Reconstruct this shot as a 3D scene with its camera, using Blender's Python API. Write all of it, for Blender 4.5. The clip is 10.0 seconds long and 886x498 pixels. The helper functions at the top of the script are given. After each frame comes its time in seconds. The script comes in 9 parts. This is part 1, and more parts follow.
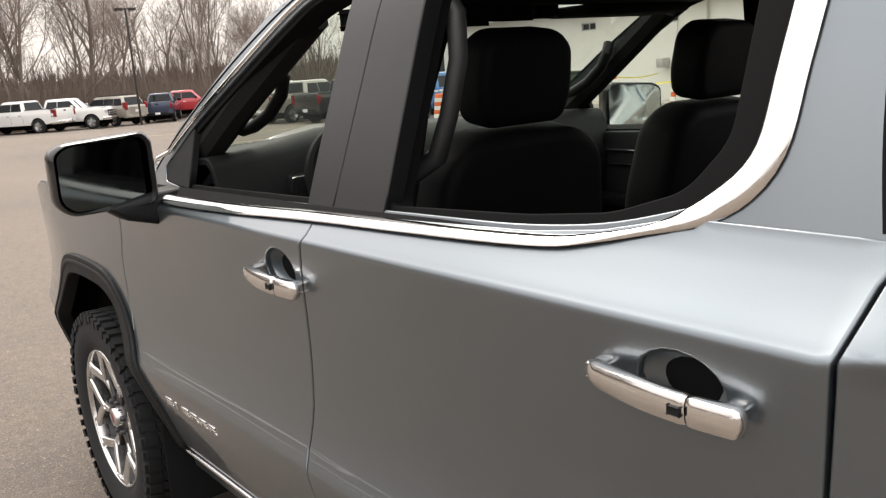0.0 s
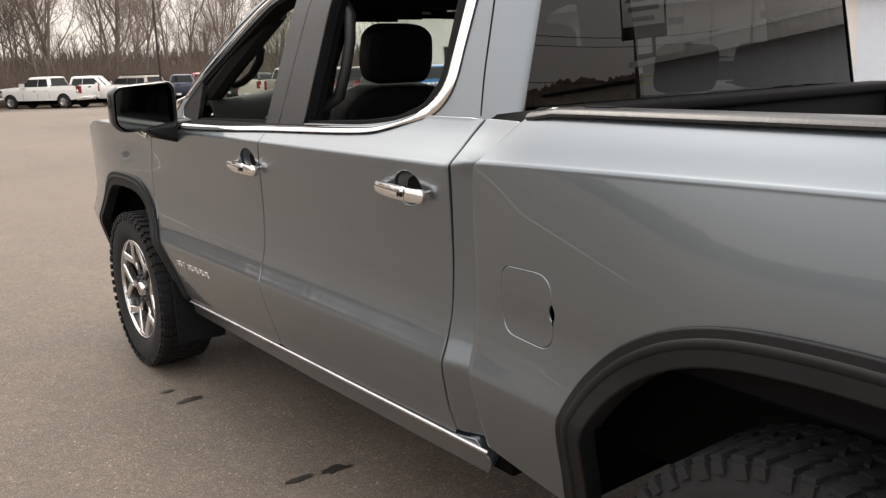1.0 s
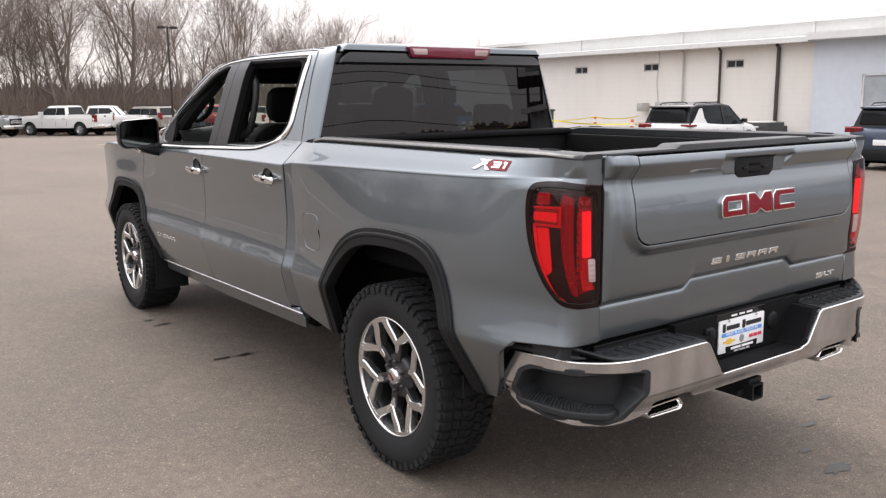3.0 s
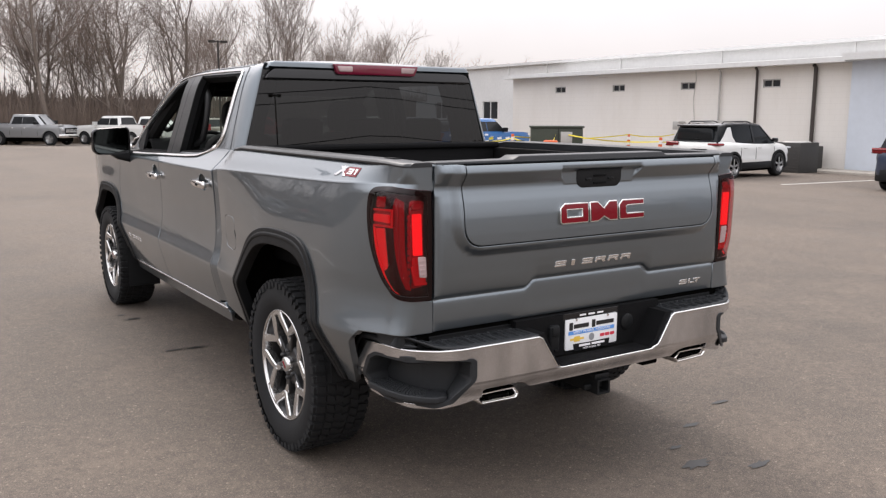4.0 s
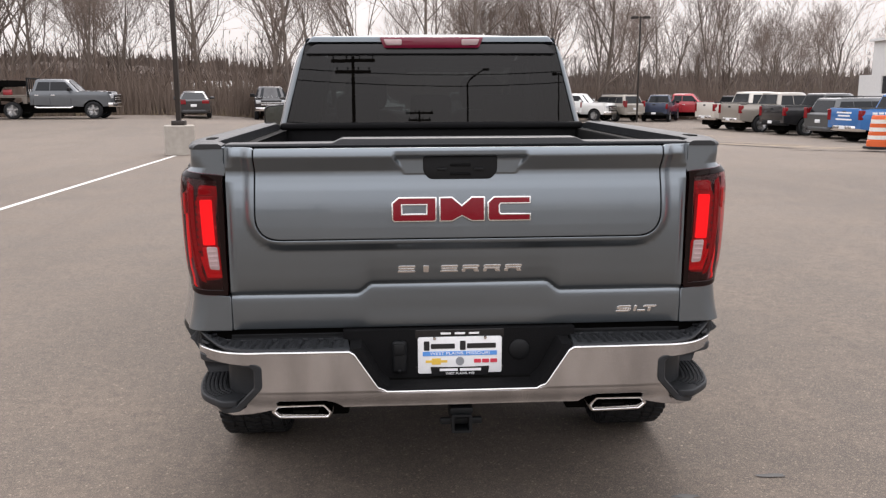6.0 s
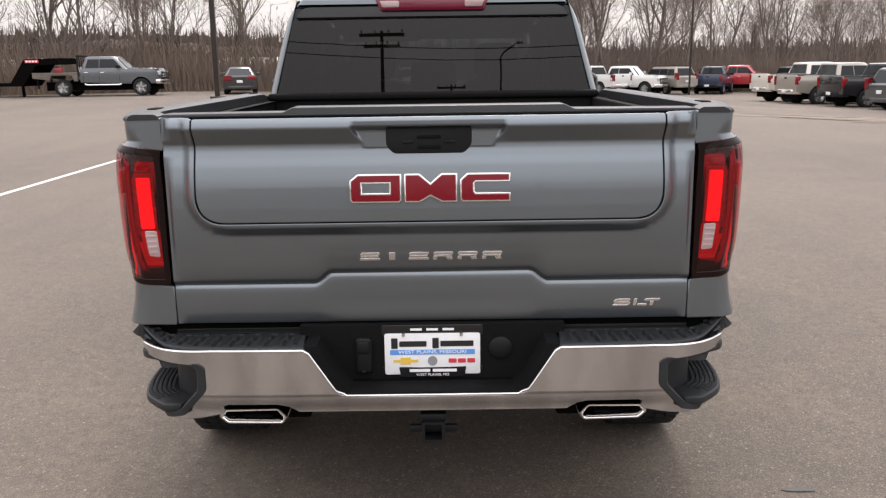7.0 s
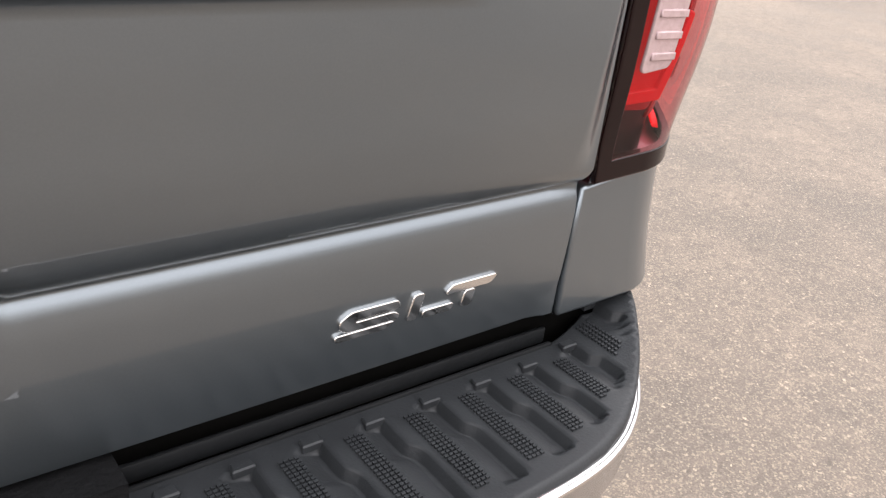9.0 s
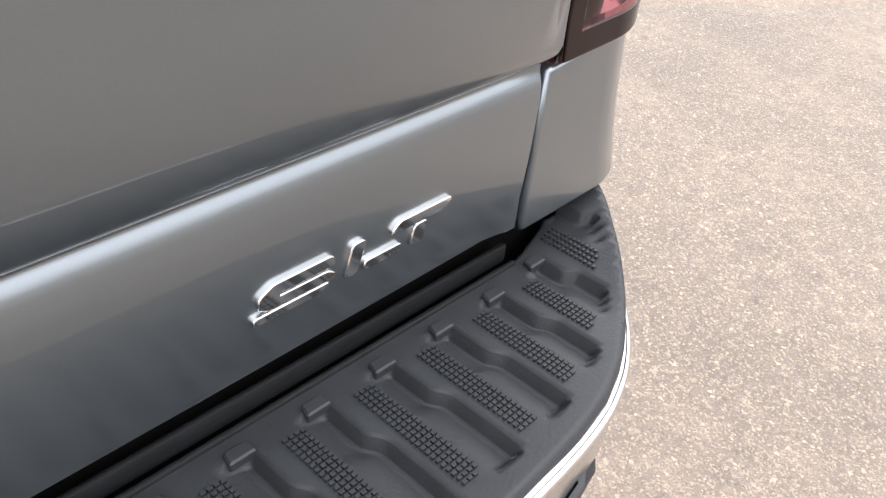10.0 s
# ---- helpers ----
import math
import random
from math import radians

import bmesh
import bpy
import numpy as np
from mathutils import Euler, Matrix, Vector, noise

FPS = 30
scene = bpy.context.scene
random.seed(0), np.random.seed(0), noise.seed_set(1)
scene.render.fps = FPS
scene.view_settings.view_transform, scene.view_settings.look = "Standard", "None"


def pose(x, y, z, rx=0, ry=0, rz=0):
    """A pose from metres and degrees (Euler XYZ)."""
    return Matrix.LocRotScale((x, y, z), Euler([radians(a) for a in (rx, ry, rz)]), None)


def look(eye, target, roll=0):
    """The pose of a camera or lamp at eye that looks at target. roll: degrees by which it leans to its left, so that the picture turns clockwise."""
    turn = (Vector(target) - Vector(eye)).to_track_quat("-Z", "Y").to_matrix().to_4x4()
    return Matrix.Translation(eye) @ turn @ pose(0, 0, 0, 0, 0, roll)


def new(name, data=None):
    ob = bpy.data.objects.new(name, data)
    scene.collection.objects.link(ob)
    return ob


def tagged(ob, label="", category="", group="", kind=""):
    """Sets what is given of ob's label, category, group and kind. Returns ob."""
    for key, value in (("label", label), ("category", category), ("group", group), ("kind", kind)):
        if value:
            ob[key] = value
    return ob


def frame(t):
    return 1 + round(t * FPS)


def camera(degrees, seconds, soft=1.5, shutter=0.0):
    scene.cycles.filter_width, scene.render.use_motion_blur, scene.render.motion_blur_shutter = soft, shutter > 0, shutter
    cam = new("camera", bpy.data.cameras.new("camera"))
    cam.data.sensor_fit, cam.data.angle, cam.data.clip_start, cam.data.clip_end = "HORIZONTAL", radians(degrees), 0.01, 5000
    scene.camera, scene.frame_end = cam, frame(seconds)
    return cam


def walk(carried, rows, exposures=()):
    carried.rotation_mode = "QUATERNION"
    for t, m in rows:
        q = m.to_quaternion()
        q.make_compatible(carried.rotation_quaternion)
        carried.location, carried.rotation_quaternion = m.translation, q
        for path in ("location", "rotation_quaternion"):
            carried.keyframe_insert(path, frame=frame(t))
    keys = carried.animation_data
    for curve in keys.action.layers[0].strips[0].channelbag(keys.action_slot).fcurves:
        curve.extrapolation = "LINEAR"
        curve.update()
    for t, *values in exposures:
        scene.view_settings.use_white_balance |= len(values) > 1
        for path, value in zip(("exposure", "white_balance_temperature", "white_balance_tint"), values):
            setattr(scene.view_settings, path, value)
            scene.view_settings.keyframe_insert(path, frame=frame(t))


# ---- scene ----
cam = camera(55.1, 10.0, soft=1.3)
PATH = [
    (0, (-1.804, 1.622, 1.62), (-0.608, 3.169, 1.199), -4.2),
    (0.5, (-2.118, 0.955, 1.584), (-0.938, 2.52, 1.182), -1.3),
    (1, (-2.298, 0.309, 1.552), (-1.13, 1.874, 1.118), -1.9),
    (1.5, (-2.438, -0.333, 1.571), (-1.259, 1.232, 1.168), -1.7),
    (2, (-2.646, -0.914, 1.637), (-1.436, 0.632, 1.26), -0.9),
    (2.2, (-2.734, -1.165, 1.637), (-1.521, 0.378, 1.253), -1.0),
    (3.3, (-2.914, -2.197, 1.612), (-1.778, -0.584, 1.289), -0.5),
    (3.5, (-2.85, -2.336, 1.61), (-1.729, -0.708, 1.304), -0.5),
    (4, (-2.478, -2.677, 1.611), (-1.407, -1.018, 1.295), 0.2),
    (4.5, (-1.922, -2.842, 1.59), (-0.983, -1.112, 1.24), 1.3),
    (5, (-1.317, -3.002, 1.58), (-0.655, -1.148, 1.226), 1.4),
    (5.2, (-1.083, -3.017, 1.597), (-0.546, -1.122, 1.25), 1.2),
    (6.3, (-0.036, -2.859, 1.606), (-0.032, -0.894, 1.232), -0.4),
    (6.5, (0.024, -2.829, 1.597), (-0.016, -0.866, 1.216), -0.3),
    (7, (0.036, -2.545, 1.562), (0.037, -0.59, 1.138), -0.8),
    (7.5, (-0.029, -1.98, 1.487), (0.308, -0.089, 0.929), -0.5),
    (8, (0.019, -1.398, 1.355), (0.575, 0.421, 0.739), 0.3),
    (8.5, (0.116, -0.842, 1.26), (0.987, 0.813, 0.551), 2.2),
    (9, (0.288, -0.432, 1.154), (1.448, 0.939, 0.274), 7.2),
    (9.5, (0.377, -0.234, 1.099), (1.628, 0.926, 0.056), 8.2),
    (10, (0.371, -0.286, 1.117), (1.619, 0.767, -0.038), 5.9),
]
walk(cam, [(t, look(eye, target, roll)) for t, eye, target, roll in PATH],
     exposures=[(0, 0.04, 6800, 10.5), (0.5, -0.38, 6850, 11), (1.0, -0.10, 6900, 11.5), (1.6, 0.34, 6900, 11.5), (2.2, 0.18, 6720, 12), (3.4, -0.22, 6400, 13), (4.0, -0.32, 6400, 13),
                (5.0, -0.14, 6420, 13), (6.5, -0.24, 6450, 13.5), (7.0, -0.17, 6500, 13), (7.5, -0.07, 6600, 12), (8.0, 0.18, 6750, 11.5), (8.9, 0.62, 6580, 12), (10, 1.04, 6380, 11)])

# ---- world and sun ----
world = bpy.data.worlds.new("overcast_sky")
scene.world = world
world.use_nodes = True
wn, wl = world.node_tree.nodes, world.node_tree.links
sky = wn.new("ShaderNodeTexSky")
sky.sky_type, sky.sun_disc = "NISHITA", False
sky.sun_elevation, sky.sun_rotation = radians(48), radians(8)
sky.dust_density, sky.air_density, sky.ozone_density = 3.0, 1.0, 1.0
bg = wn["Background"]
# the cloud cover evens out and whitens the clear sky; it is brightest overhead
veil = wn.new("ShaderNodeMix")
veil.data_type, veil.inputs[0].default_value = "RGBA", 0.92
up_axis, up_ramp, cloud = wn.new("ShaderNodeSeparateXYZ"), wn.new("ShaderNodeMapRange"), wn.new("ShaderNodeMix")
up_ramp.inputs[1].default_value, up_ramp.inputs[2].default_value = 0.0, 0.75
cloud.data_type = "RGBA"
cloud.inputs[6].default_value = (5.4, 5.05, 4.9, 1)
cloud.inputs[7].default_value = (14.6, 14.5, 14.7, 1)
cl_map = wn.new("ShaderNodeTexCoord")
cl_noise = wn.new("ShaderNodeTexNoise")
cl_noise.inputs["Scale"].default_value, cl_noise.inputs["Detail"].default_value = 2.2, 5
cl_ramp = wn.new("ShaderNodeMapRange")
cl_ramp.inputs[3].default_value, cl_ramp.inputs[4].default_value = 0.8, 1.15
cl_mul = wn.new("ShaderNodeMix")
cl_mul.data_type, cl_mul.blend_type, cl_mul.inputs[0].default_value = "RGBA", "MULTIPLY", 1.0
wl.new(cl_map.outputs["Generated"], cl_noise.inputs["Vector"])
wl.new(cl_noise.outputs["Fac"], cl_ramp.inputs[0])
wl.new(cl_map.outputs["Generated"], up_axis.inputs[0])
wl.new(up_axis.outputs["Z"], up_ramp.inputs[0])
wl.new(up_ramp.outputs[0], cloud.inputs[0])
wl.new(cloud.outputs[2], veil.inputs[7])
wl.new(sky.outputs[0], veil.inputs[6])
wl.new(veil.outputs[2], cl_mul.inputs[6])
wl.new(cl_ramp.outputs[0], cl_mul.inputs[7])
wl.new(cl_mul.outputs[2], bg.inputs["Color"])
bg.inputs["Strength"].default_value = 0.20

sun = new("sun", bpy.data.lights.new("sun", "SUN"))
sun.data.energy, sun.data.angle, sun.data.color = 2.2, radians(24), (1.0, 0.94, 0.86)
sun.matrix_world = look((0, 0, 28), (-3, -23, 0))

# ---- small tools ----
def lerp(a, b, t):
    return a + (b - a) * t


def ease(a, b, x):
    t = min(1.0, max(0.0, (x - a) / (b - a)))
    return t * t * (3 - 2 * t)


def bump_at(x, c, w):
    return math.exp(-((x - c) / w) ** 2)


def curve(pts):
    """A monotone cubic through the points (x, y), x rising."""
    xs, ys = [p[0] for p in pts], [p[1] for p in pts]
    n = len(xs)
    d = [(ys[i + 1] - ys[i]) / (xs[i + 1] - xs[i]) for i in range(n - 1)]
    m = [d[0]] + [0 if d[i - 1] * d[i] <= 0 else 2 * d[i - 1] * d[i] / (d[i - 1] + d[i]) for i in range(1, n - 1)] + [d[-1]]

    def f(x):
        if x <= xs[0]:
            return ys[0]
        if x >= xs[-1]:
            return ys[-1]
        i = max(k for k in range(n - 1) if xs[k] <= x)
        h = xs[i + 1] - xs[i]
        t = (x - xs[i]) / h
        return (ys[i] * (1 + 2 * t) * (1 - t) ** 2 + m[i] * h * t * (1 - t) ** 2
                + ys[i + 1] * t * t * (3 - 2 * t) + m[i + 1] * h * t * t * (t - 1))
    return f


def rounded(poly, r, steps=5):
    """A polygon with its corners rounded; r: one radius, or one for each corner."""
    out, n = [], len(poly)
    for i, p in enumerate(poly):
        rad = r[i] if isinstance(r, (list, tuple)) else r
        p = Vector(p)
        a, b = Vector(poly[i - 1]) - p, Vector(poly[(i + 1) % n]) - p
        k = min(rad, a.length * 0.45, b.length * 0.45)
        if k < 1e-5:
            out.append(tuple(p))
            continue
        a, b = p + a.normalized() * k, p + b.normalized() * k
        for j in range(steps + 1):
            t = j / steps
            out.append(tuple(a * (1 - t) ** 2 + p * 2 * t * (1 - t) + b * t * t))
    return out


def ellipse(cx, cy, rx, ry, n=24):
    return [(cx + rx * math.cos(math.tau * i / n), cy + ry * math.sin(math.tau * i / n)) for i in range(n)]


def part(name, bm, material, parent=None, label="", smooth=True, kind=""):
    """Links a bmesh, or a ready mesh, as one mesh object under parent."""
    if isinstance(bm, bmesh.types.BMesh):
        me = bpy.data.meshes.new(name)
        bm.to_mesh(me)
        bm.free()
        if smooth:
            me.set_sharp_from_angle(angle=radians(38))
    else:
        me = bm
    if material and not me.materials:
        me.materials.append(material)
    ob = new(name, me)
    ob.parent = parent
    return tagged(ob, label, kind=kind)


def empty(name, x=0, y=0, z=0, rz=0):
    ob = new(name)
    ob.matrix_world = pose(x, y, z, 0, 0, rz)
    return ob


def flat_cut(outline, holes, du, dv):
    """A triangulated and gridded flat polygon with holes, as points (u, v), faces and rim edges."""
    from mathutils.geometry import tessellate_polygon
    loops = [[Vector((u, v, 0)) for u, v in loop] for loop in (outline, *holes)]
    flat = [p for loop in loops for p in loop]
    bm = bmesh.new()
    vs = [bm.verts.new(p) for p in flat]
    for tri in tessellate_polygon(loops):
        try:
            bm.faces.new([vs[i] for i in tri])
        except ValueError:
            pass
    us, ws = [p[0] for p in outline], [p[1] for p in outline]
    for axis, step, lo, hi in ((0, du, min(us), max(us)), (1, dv, min(ws), max(ws))):
        lines = step if isinstance(step, (list, tuple)) else [lo + step * k for k in range(1, int((hi - lo) / step) + 1)]
        for at in lines:
            if lo < at < hi:
                co, no = Vector((0, 0, 0)), Vector((0, 0, 0))
                co[axis], no[axis] = at, 1
                bmesh.ops.bisect_plane(bm, geom=bm.verts[:] + bm.edges[:] + bm.faces[:], dist=1e-5, plane_co=co, plane_no=no)
    bmesh.ops.remove_doubles(bm, verts=bm.verts, dist=2e-5)
    bmesh.ops.recalc_face_normals(bm, faces=bm.faces)
    if bm.faces and sum(f.normal.z for f in bm.faces) < 0:
        bmesh.ops.reverse_faces(bm, faces=bm.faces)
    bm.verts.index_update()
    pts = [(v.co.x, v.co.y) for v in bm.verts]
    faces = [[v.index for v in f.verts] for f in bm.faces]
    rims = []
    for f in bm.faces:
        for lp in f.loops:
            if len(lp.edge.link_faces) == 1:
                rims.append((lp.vert.index, lp.link_loop_next.vert.index))
    bm.free()
    return pts, faces, rims


def panel(outline, holes, fn, du=0.08, dv=0.04, lip=0.02, flip=False, roll=0.004):
    """A curved sheet: a flat outline (u, v) with holes laid on the surface fn(u, v), its rims rolled inwards by lip.
    The normals come from the surface itself. flip: for a surface whose u, v turn left-handed."""
    pts, faces, rims = flat_cut(outline, holes, du, dv)
    co, no = [], []
    e = 0.002
    for u, v in pts:
        p = Vector(fn(u, v))
        a = Vector(fn(u + e, v)) - Vector(fn(u - e, v))
        b = Vector(fn(u, v + e)) - Vector(fn(u, v - e))
        n = a.cross(b).normalized()
        if flip:
            n = -n
        co.append(p)
        no.append(n)
    if flip:
        faces = [f[::-1] for f in faces]
        rims = [(b, a) for a, b in rims]
    if lip:
        # sideways direction of each rim point, to roll the edge over before it turns in
        side = {}
        for a, b in rims:
            d = (co[b] - co[a]).normalized()
            for k in (a, b):
                side.setdefault(k, Vector())
                side[k] += d.cross(no[k])
        first, second, third = {}, {}, {}
        for k, s in side.items():
            s = s.normalized() if s.length > 1e-6 else Vector((0, 0, 0))
            n = no[k]
            first[k] = len(co)
            co.append(co[k] + s * roll * 0.7 - n * roll * 0.3)
            no.append((n + s).normalized())
            second[k] = len(co)
            co.append(co[k] + s * roll - n * roll)
            no.append(s if s.length else n)
            third[k] = len(co)
            co.append(co[k] + s * roll - n * lip)
            no.append(s if s.length else n)
        for a, b in rims:
            faces.append([b, a, first[a], first[b]])
            faces.append([first[b], first[a], second[a], second[b]])
            faces.append([second[b], second[a], third[a], third[b]])
    me = bpy.data.meshes.new("sheet")
    me.from_pydata(co, [], faces)
    me.polygons.foreach_set("use_smooth", [True] * len(me.polygons))
    me.update()
    me.normals_split_custom_set_from_vertices(no)
    return me


def box(bm, x0, x1, y0, y1, z0, z1, bevel=0.0, seg=2, m=None):
    made = bmesh.ops.create_cube(bm, size=1.0)["verts"]
    for v in made:
        v.co = Vector((lerp(x0, x1, v.co.x + 0.5), lerp(y0, y1, v.co.y + 0.5), lerp(z0, z1, v.co.z + 0.5)))
    if bevel:
        es = list({e for v in made for e in v.link_edges})
        made = list({v for f in bmesh.ops.bevel(bm, geom=es, offset=bevel, segments=seg, profile=0.5, affect="EDGES")["faces"] for v in f.verts} | {v for v in made if v.is_valid})
    if m is not None:
        bmesh.ops.transform(bm, matrix=m, verts=made)
    return made


def prism(bm, poly, depth0, depth1, plane="xz", bevel=0.0, seg=2):
    """A polygon pushed along the third axis from depth0 to depth1; plane xz pushes along y, yz along x, xy along z."""
    def put(a, b, d):
        return {"xz": (a, d, b), "yz": (d, a, b), "xy": (a, b, d)}[plane]
    lo = [bm.verts.new(put(a, b, depth0)) for a, b in poly]
    hi = [bm.verts.new(put(a, b, depth1)) for a, b in poly]
    n = len(poly)
    fs = [bm.faces.new(lo), bm.faces.new(hi[::-1])]
    fs += [bm.faces.new((lo[i], hi[i], hi[(i + 1) % n], lo[(i + 1) % n])) for i in range(n)]
    bmesh.ops.recalc_face_normals(bm, faces=fs)
    if bevel:
        es = list({e for e in fs[1].edges} | {e for e in fs[0].edges})
        bmesh.ops.bevel(bm, geom=es, offset=bevel, segments=seg, profile=0.5, affect="EDGES")
    return lo + hi


def tube(bm, pts, radii, sides=8, cap=True):
    """A tube along points; radii: one, or one for each point."""
    rings, n = [], len(pts)
    pts = [Vector(p) for p in pts]
    for i, p in enumerate(pts):
        d = (pts[min(i + 1, n - 1)] - pts[max(i - 1, 0)]).normalized()
        a = d.orthogonal().normalized() if not rings else (last - d * last.dot(d)).normalized()
        last = a
        b = d.cross(a)
        r = radii[i] if isinstance(radii, (list, tuple)) else radii
        rings.append([bm.verts.new(p + (a * math.cos(math.tau * k / sides) + b * math.sin(math.tau * k / sides)) * r) for k in range(sides)])
    for r0, r1 in zip(rings, rings[1:]):
        for k in range(sides):
            bm.faces.new((r0[k], r0[(k + 1) % sides], r1[(k + 1) % sides], r1[k]))
    if cap:
        bm.faces.new(rings[0][::-1])
        bm.faces.new(rings[-1])
    for f in bm.faces:
        f.smooth = True
    return rings


def revolve(bm, prof, n=48, axis="x"):
    """Turns a profile (radius, along) round an axis."""
    rings = []
    for r, a in prof:
        ring = []
        for k in range(n):
            c, s = math.cos(math.tau * k / n) * r, math.sin(math.tau * k / n) * r
            ring.append(bm.verts.new({"x": (a, c, s), "y": (c, a, s), "z": (c, s, a)}[axis]))
        rings.append(ring)
    for r0, r1 in zip(rings, rings[1:]):
        for k in range(n):
            f = bm.faces.new((r0[k], r0[(k + 1) % n], r1[(k + 1) % n], r1[k]))
            f.smooth = True
    return rings


def loft(bm, rows):
    """Skins closed rings of equal length."""
    vs = [[bm.verts.new(p) for p in r] for r in rows]
    n = len(vs[0])
    for a, b in zip(vs, vs[1:]):
        for k in range(n):
            bm.faces.new((a[k], a[(k + 1) % n], b[(k + 1) % n], b[k])).smooth = True
    bm.faces.new(vs[0][::-1])
    bm.faces.new(vs[-1])
    bmesh.ops.recalc_face_normals(bm, faces=bm.faces)
    return bm


def smooth_all(bm):
    for f in bm.faces:
        f.smooth = True
    return bm


def strip(pts, width, height, closed=False):
    """A half-round moulding bead along points; pts: (place, side, out)."""
    bm = bmesh.new()
    prof = [(-1, 0), (-0.8, 0.6), (-0.3, 1), (0.3, 1), (0.8, 0.6), (1, 0)]
    rings = []
    for p, s, o in pts:
        p, s, o = Vector(p), Vector(s), Vector(o)
        rings.append([bm.verts.new(p + s * (a * width / 2) + o * (b * height)) for a, b in prof])
    pairs = list(zip(rings, rings[1:])) + ([(rings[-1], rings[0])] if closed else [])
    for r0, r1 in pairs:
        for k in range(len(prof) - 1):
            bm.faces.new((r0[k], r1[k], r1[k + 1], r0[k + 1])).smooth = True
    bmesh.ops.recalc_face_normals(bm, faces=bm.faces)
    return bm


# ---- materials ----
class Nodes:
    """A short way to write a material's node tree."""

    def __init__(self, name):
        self.mat = bpy.data.materials.new(name)
        self.mat.use_nodes = True
        self.n, self.l = self.mat.node_tree.nodes, self.mat.node_tree.links
        self.bsdf = self.n["Principled BSDF"]
        self.geo = None

    def link(self, a, b):
        self.l.new(a, b)

    def coords(self, scale=(1, 1, 1), kind="Object"):
        c, m = self.n.new("ShaderNodeTexCoord"), self.n.new("ShaderNodeMapping")
        m.inputs["Scale"].default_value = scale
        self.link(c.outputs[kind], m.inputs[0])
        return m.outputs[0]

    def noise(self, scale, detail=4, rough=0.55, vec=None, dist=0.0):
        t = self.n.new("ShaderNodeTexNoise")
        t.inputs["Scale"].default_value, t.inputs["Detail"].default_value = scale, detail
        t.inputs["Roughness"].default_value, t.inputs["Distortion"].default_value = rough, dist
        self.link(vec or self.coords(), t.inputs["Vector"])
        return t.outputs["Fac"]

    def voronoi(self, scale, vec=None, feature="F1", out="Distance"):
        t = self.n.new("ShaderNodeTexVoronoi")
        t.feature = feature
        t.inputs["Scale"].default_value = scale
        self.link(vec or self.coords(), t.inputs["Vector"])
        return t.outputs[out]

    def ramp(self, fac, *stops):
        r = self.n.new("ShaderNodeValToRGB")
        while len(r.color_ramp.elements) < len(stops):
            r.color_ramp.elements.new(0.5)
        for e, (at, c) in zip(r.color_ramp.elements, stops):
            e.position, e.color = at, (*c, 1) if len(c) == 3 else c
        self.link(fac, r.inputs[0])
        return r.outputs[0]

    def range(self, fac, a, b, c, d):
        r = self.n.new("ShaderNodeMapRange")
        for i, v in enumerate((a, b, c, d), 1):
            r.inputs[i].default_value = v
        self.link(fac, r.inputs[0])
        return r.outputs[0]

    def mix(self, fac, a, b, how="MIX"):
        m = self.n.new("ShaderNodeMix")
        m.data_type, m.blend_type = "RGBA", how
        for v, i in ((fac, 0), (a, 6), (b, 7)):
            if isinstance(v, (int, float)):
                m.inputs[i].default_value = v
            elif isinstance(v, tuple):
                m.inputs[i].default_value = (*v, 1)
            else:
                self.link(v, m.inputs[i])
        return m.outputs[2]

    def set(self, **kw):
        for k, v in kw.items():
            s = self.bsdf.inputs[k.replace("_", " ")]
            if isinstance(v, tuple) and len(v) == 3:
                v = (*v, 1) if len(s.default_value) == 4 else v
            if isinstance(v, bpy.types.NodeSocket):
                self.link(v, s)
            else:
                s.default_value = v
        return self

    def bump(self, height, strength=0.2, distance=0.01):
        b = self.n.new("ShaderNodeBump")
        b.inputs["Strength"].default_value, b.inputs["Distance"].default_value = strength, distance
        self.link(height, b.inputs["Height"])
        self.link(b.outputs[0], self.bsdf.inputs["Normal"])
        return self


def plain(name, colour, rough=0.5, metal=0.0, vary=0.12, scale=30.0, bump=0.0, **kw):
    """A material whose colour and gloss vary a little at two scales."""
    m = Nodes(name)
    fine, broad = m.noise(scale), m.noise(scale * 0.09, 3)
    both = m.mix(0.5, fine, broad)
    lo, hi = tuple(c * (1 - vary) for c in colour), tuple(min(1, c * (1 + vary)) for c in colour)
    m.set(Base_Color=m.ramp(both, (0.3, lo), (0.7, hi)), Roughness=m.range(both, 0.3, 0.7, max(0.0, rough - 0.06), min(1.0, rough + 0.08)), Metallic=metal)
    m.set(**kw)
    if bump:
        m.bump(fine, bump, 0.004)
    return m.mat


def car_paint(name, colour, metal=0.55, rough=0.38, flake=0.5):
    m = Nodes(name)
    broad, grime = m.noise(1.3, 3), m.noise(3.0, 2, 0.5)
    flakes = m.noise(700, 2)
    tint = m.mix(m.range(flakes, 0.35, 0.65, 0.0, flake * 0.2), colour, tuple(min(1, c * 1.3 + 0.01) for c in colour))
    tint = m.mix(m.range(broad, 0.3, 0.7, 0.0, 0.10), tint, tuple(c * 0.88 for c in colour))
    dusty = m.mix(m.range(grime, 0.45, 0.85, 0.0, 0.06), tint, (0.30, 0.27, 0.24))
    m.set(Base_Color=dusty, Metallic=metal, Roughness=m.range(grime, 0.3, 0.8, rough, rough + 0.04), Coat_Weight=1.0,
          Coat_Roughness=m.range(grime, 0.4, 0.8, 0.012, 0.035), Coat_IOR=1.5)
    return m.mat


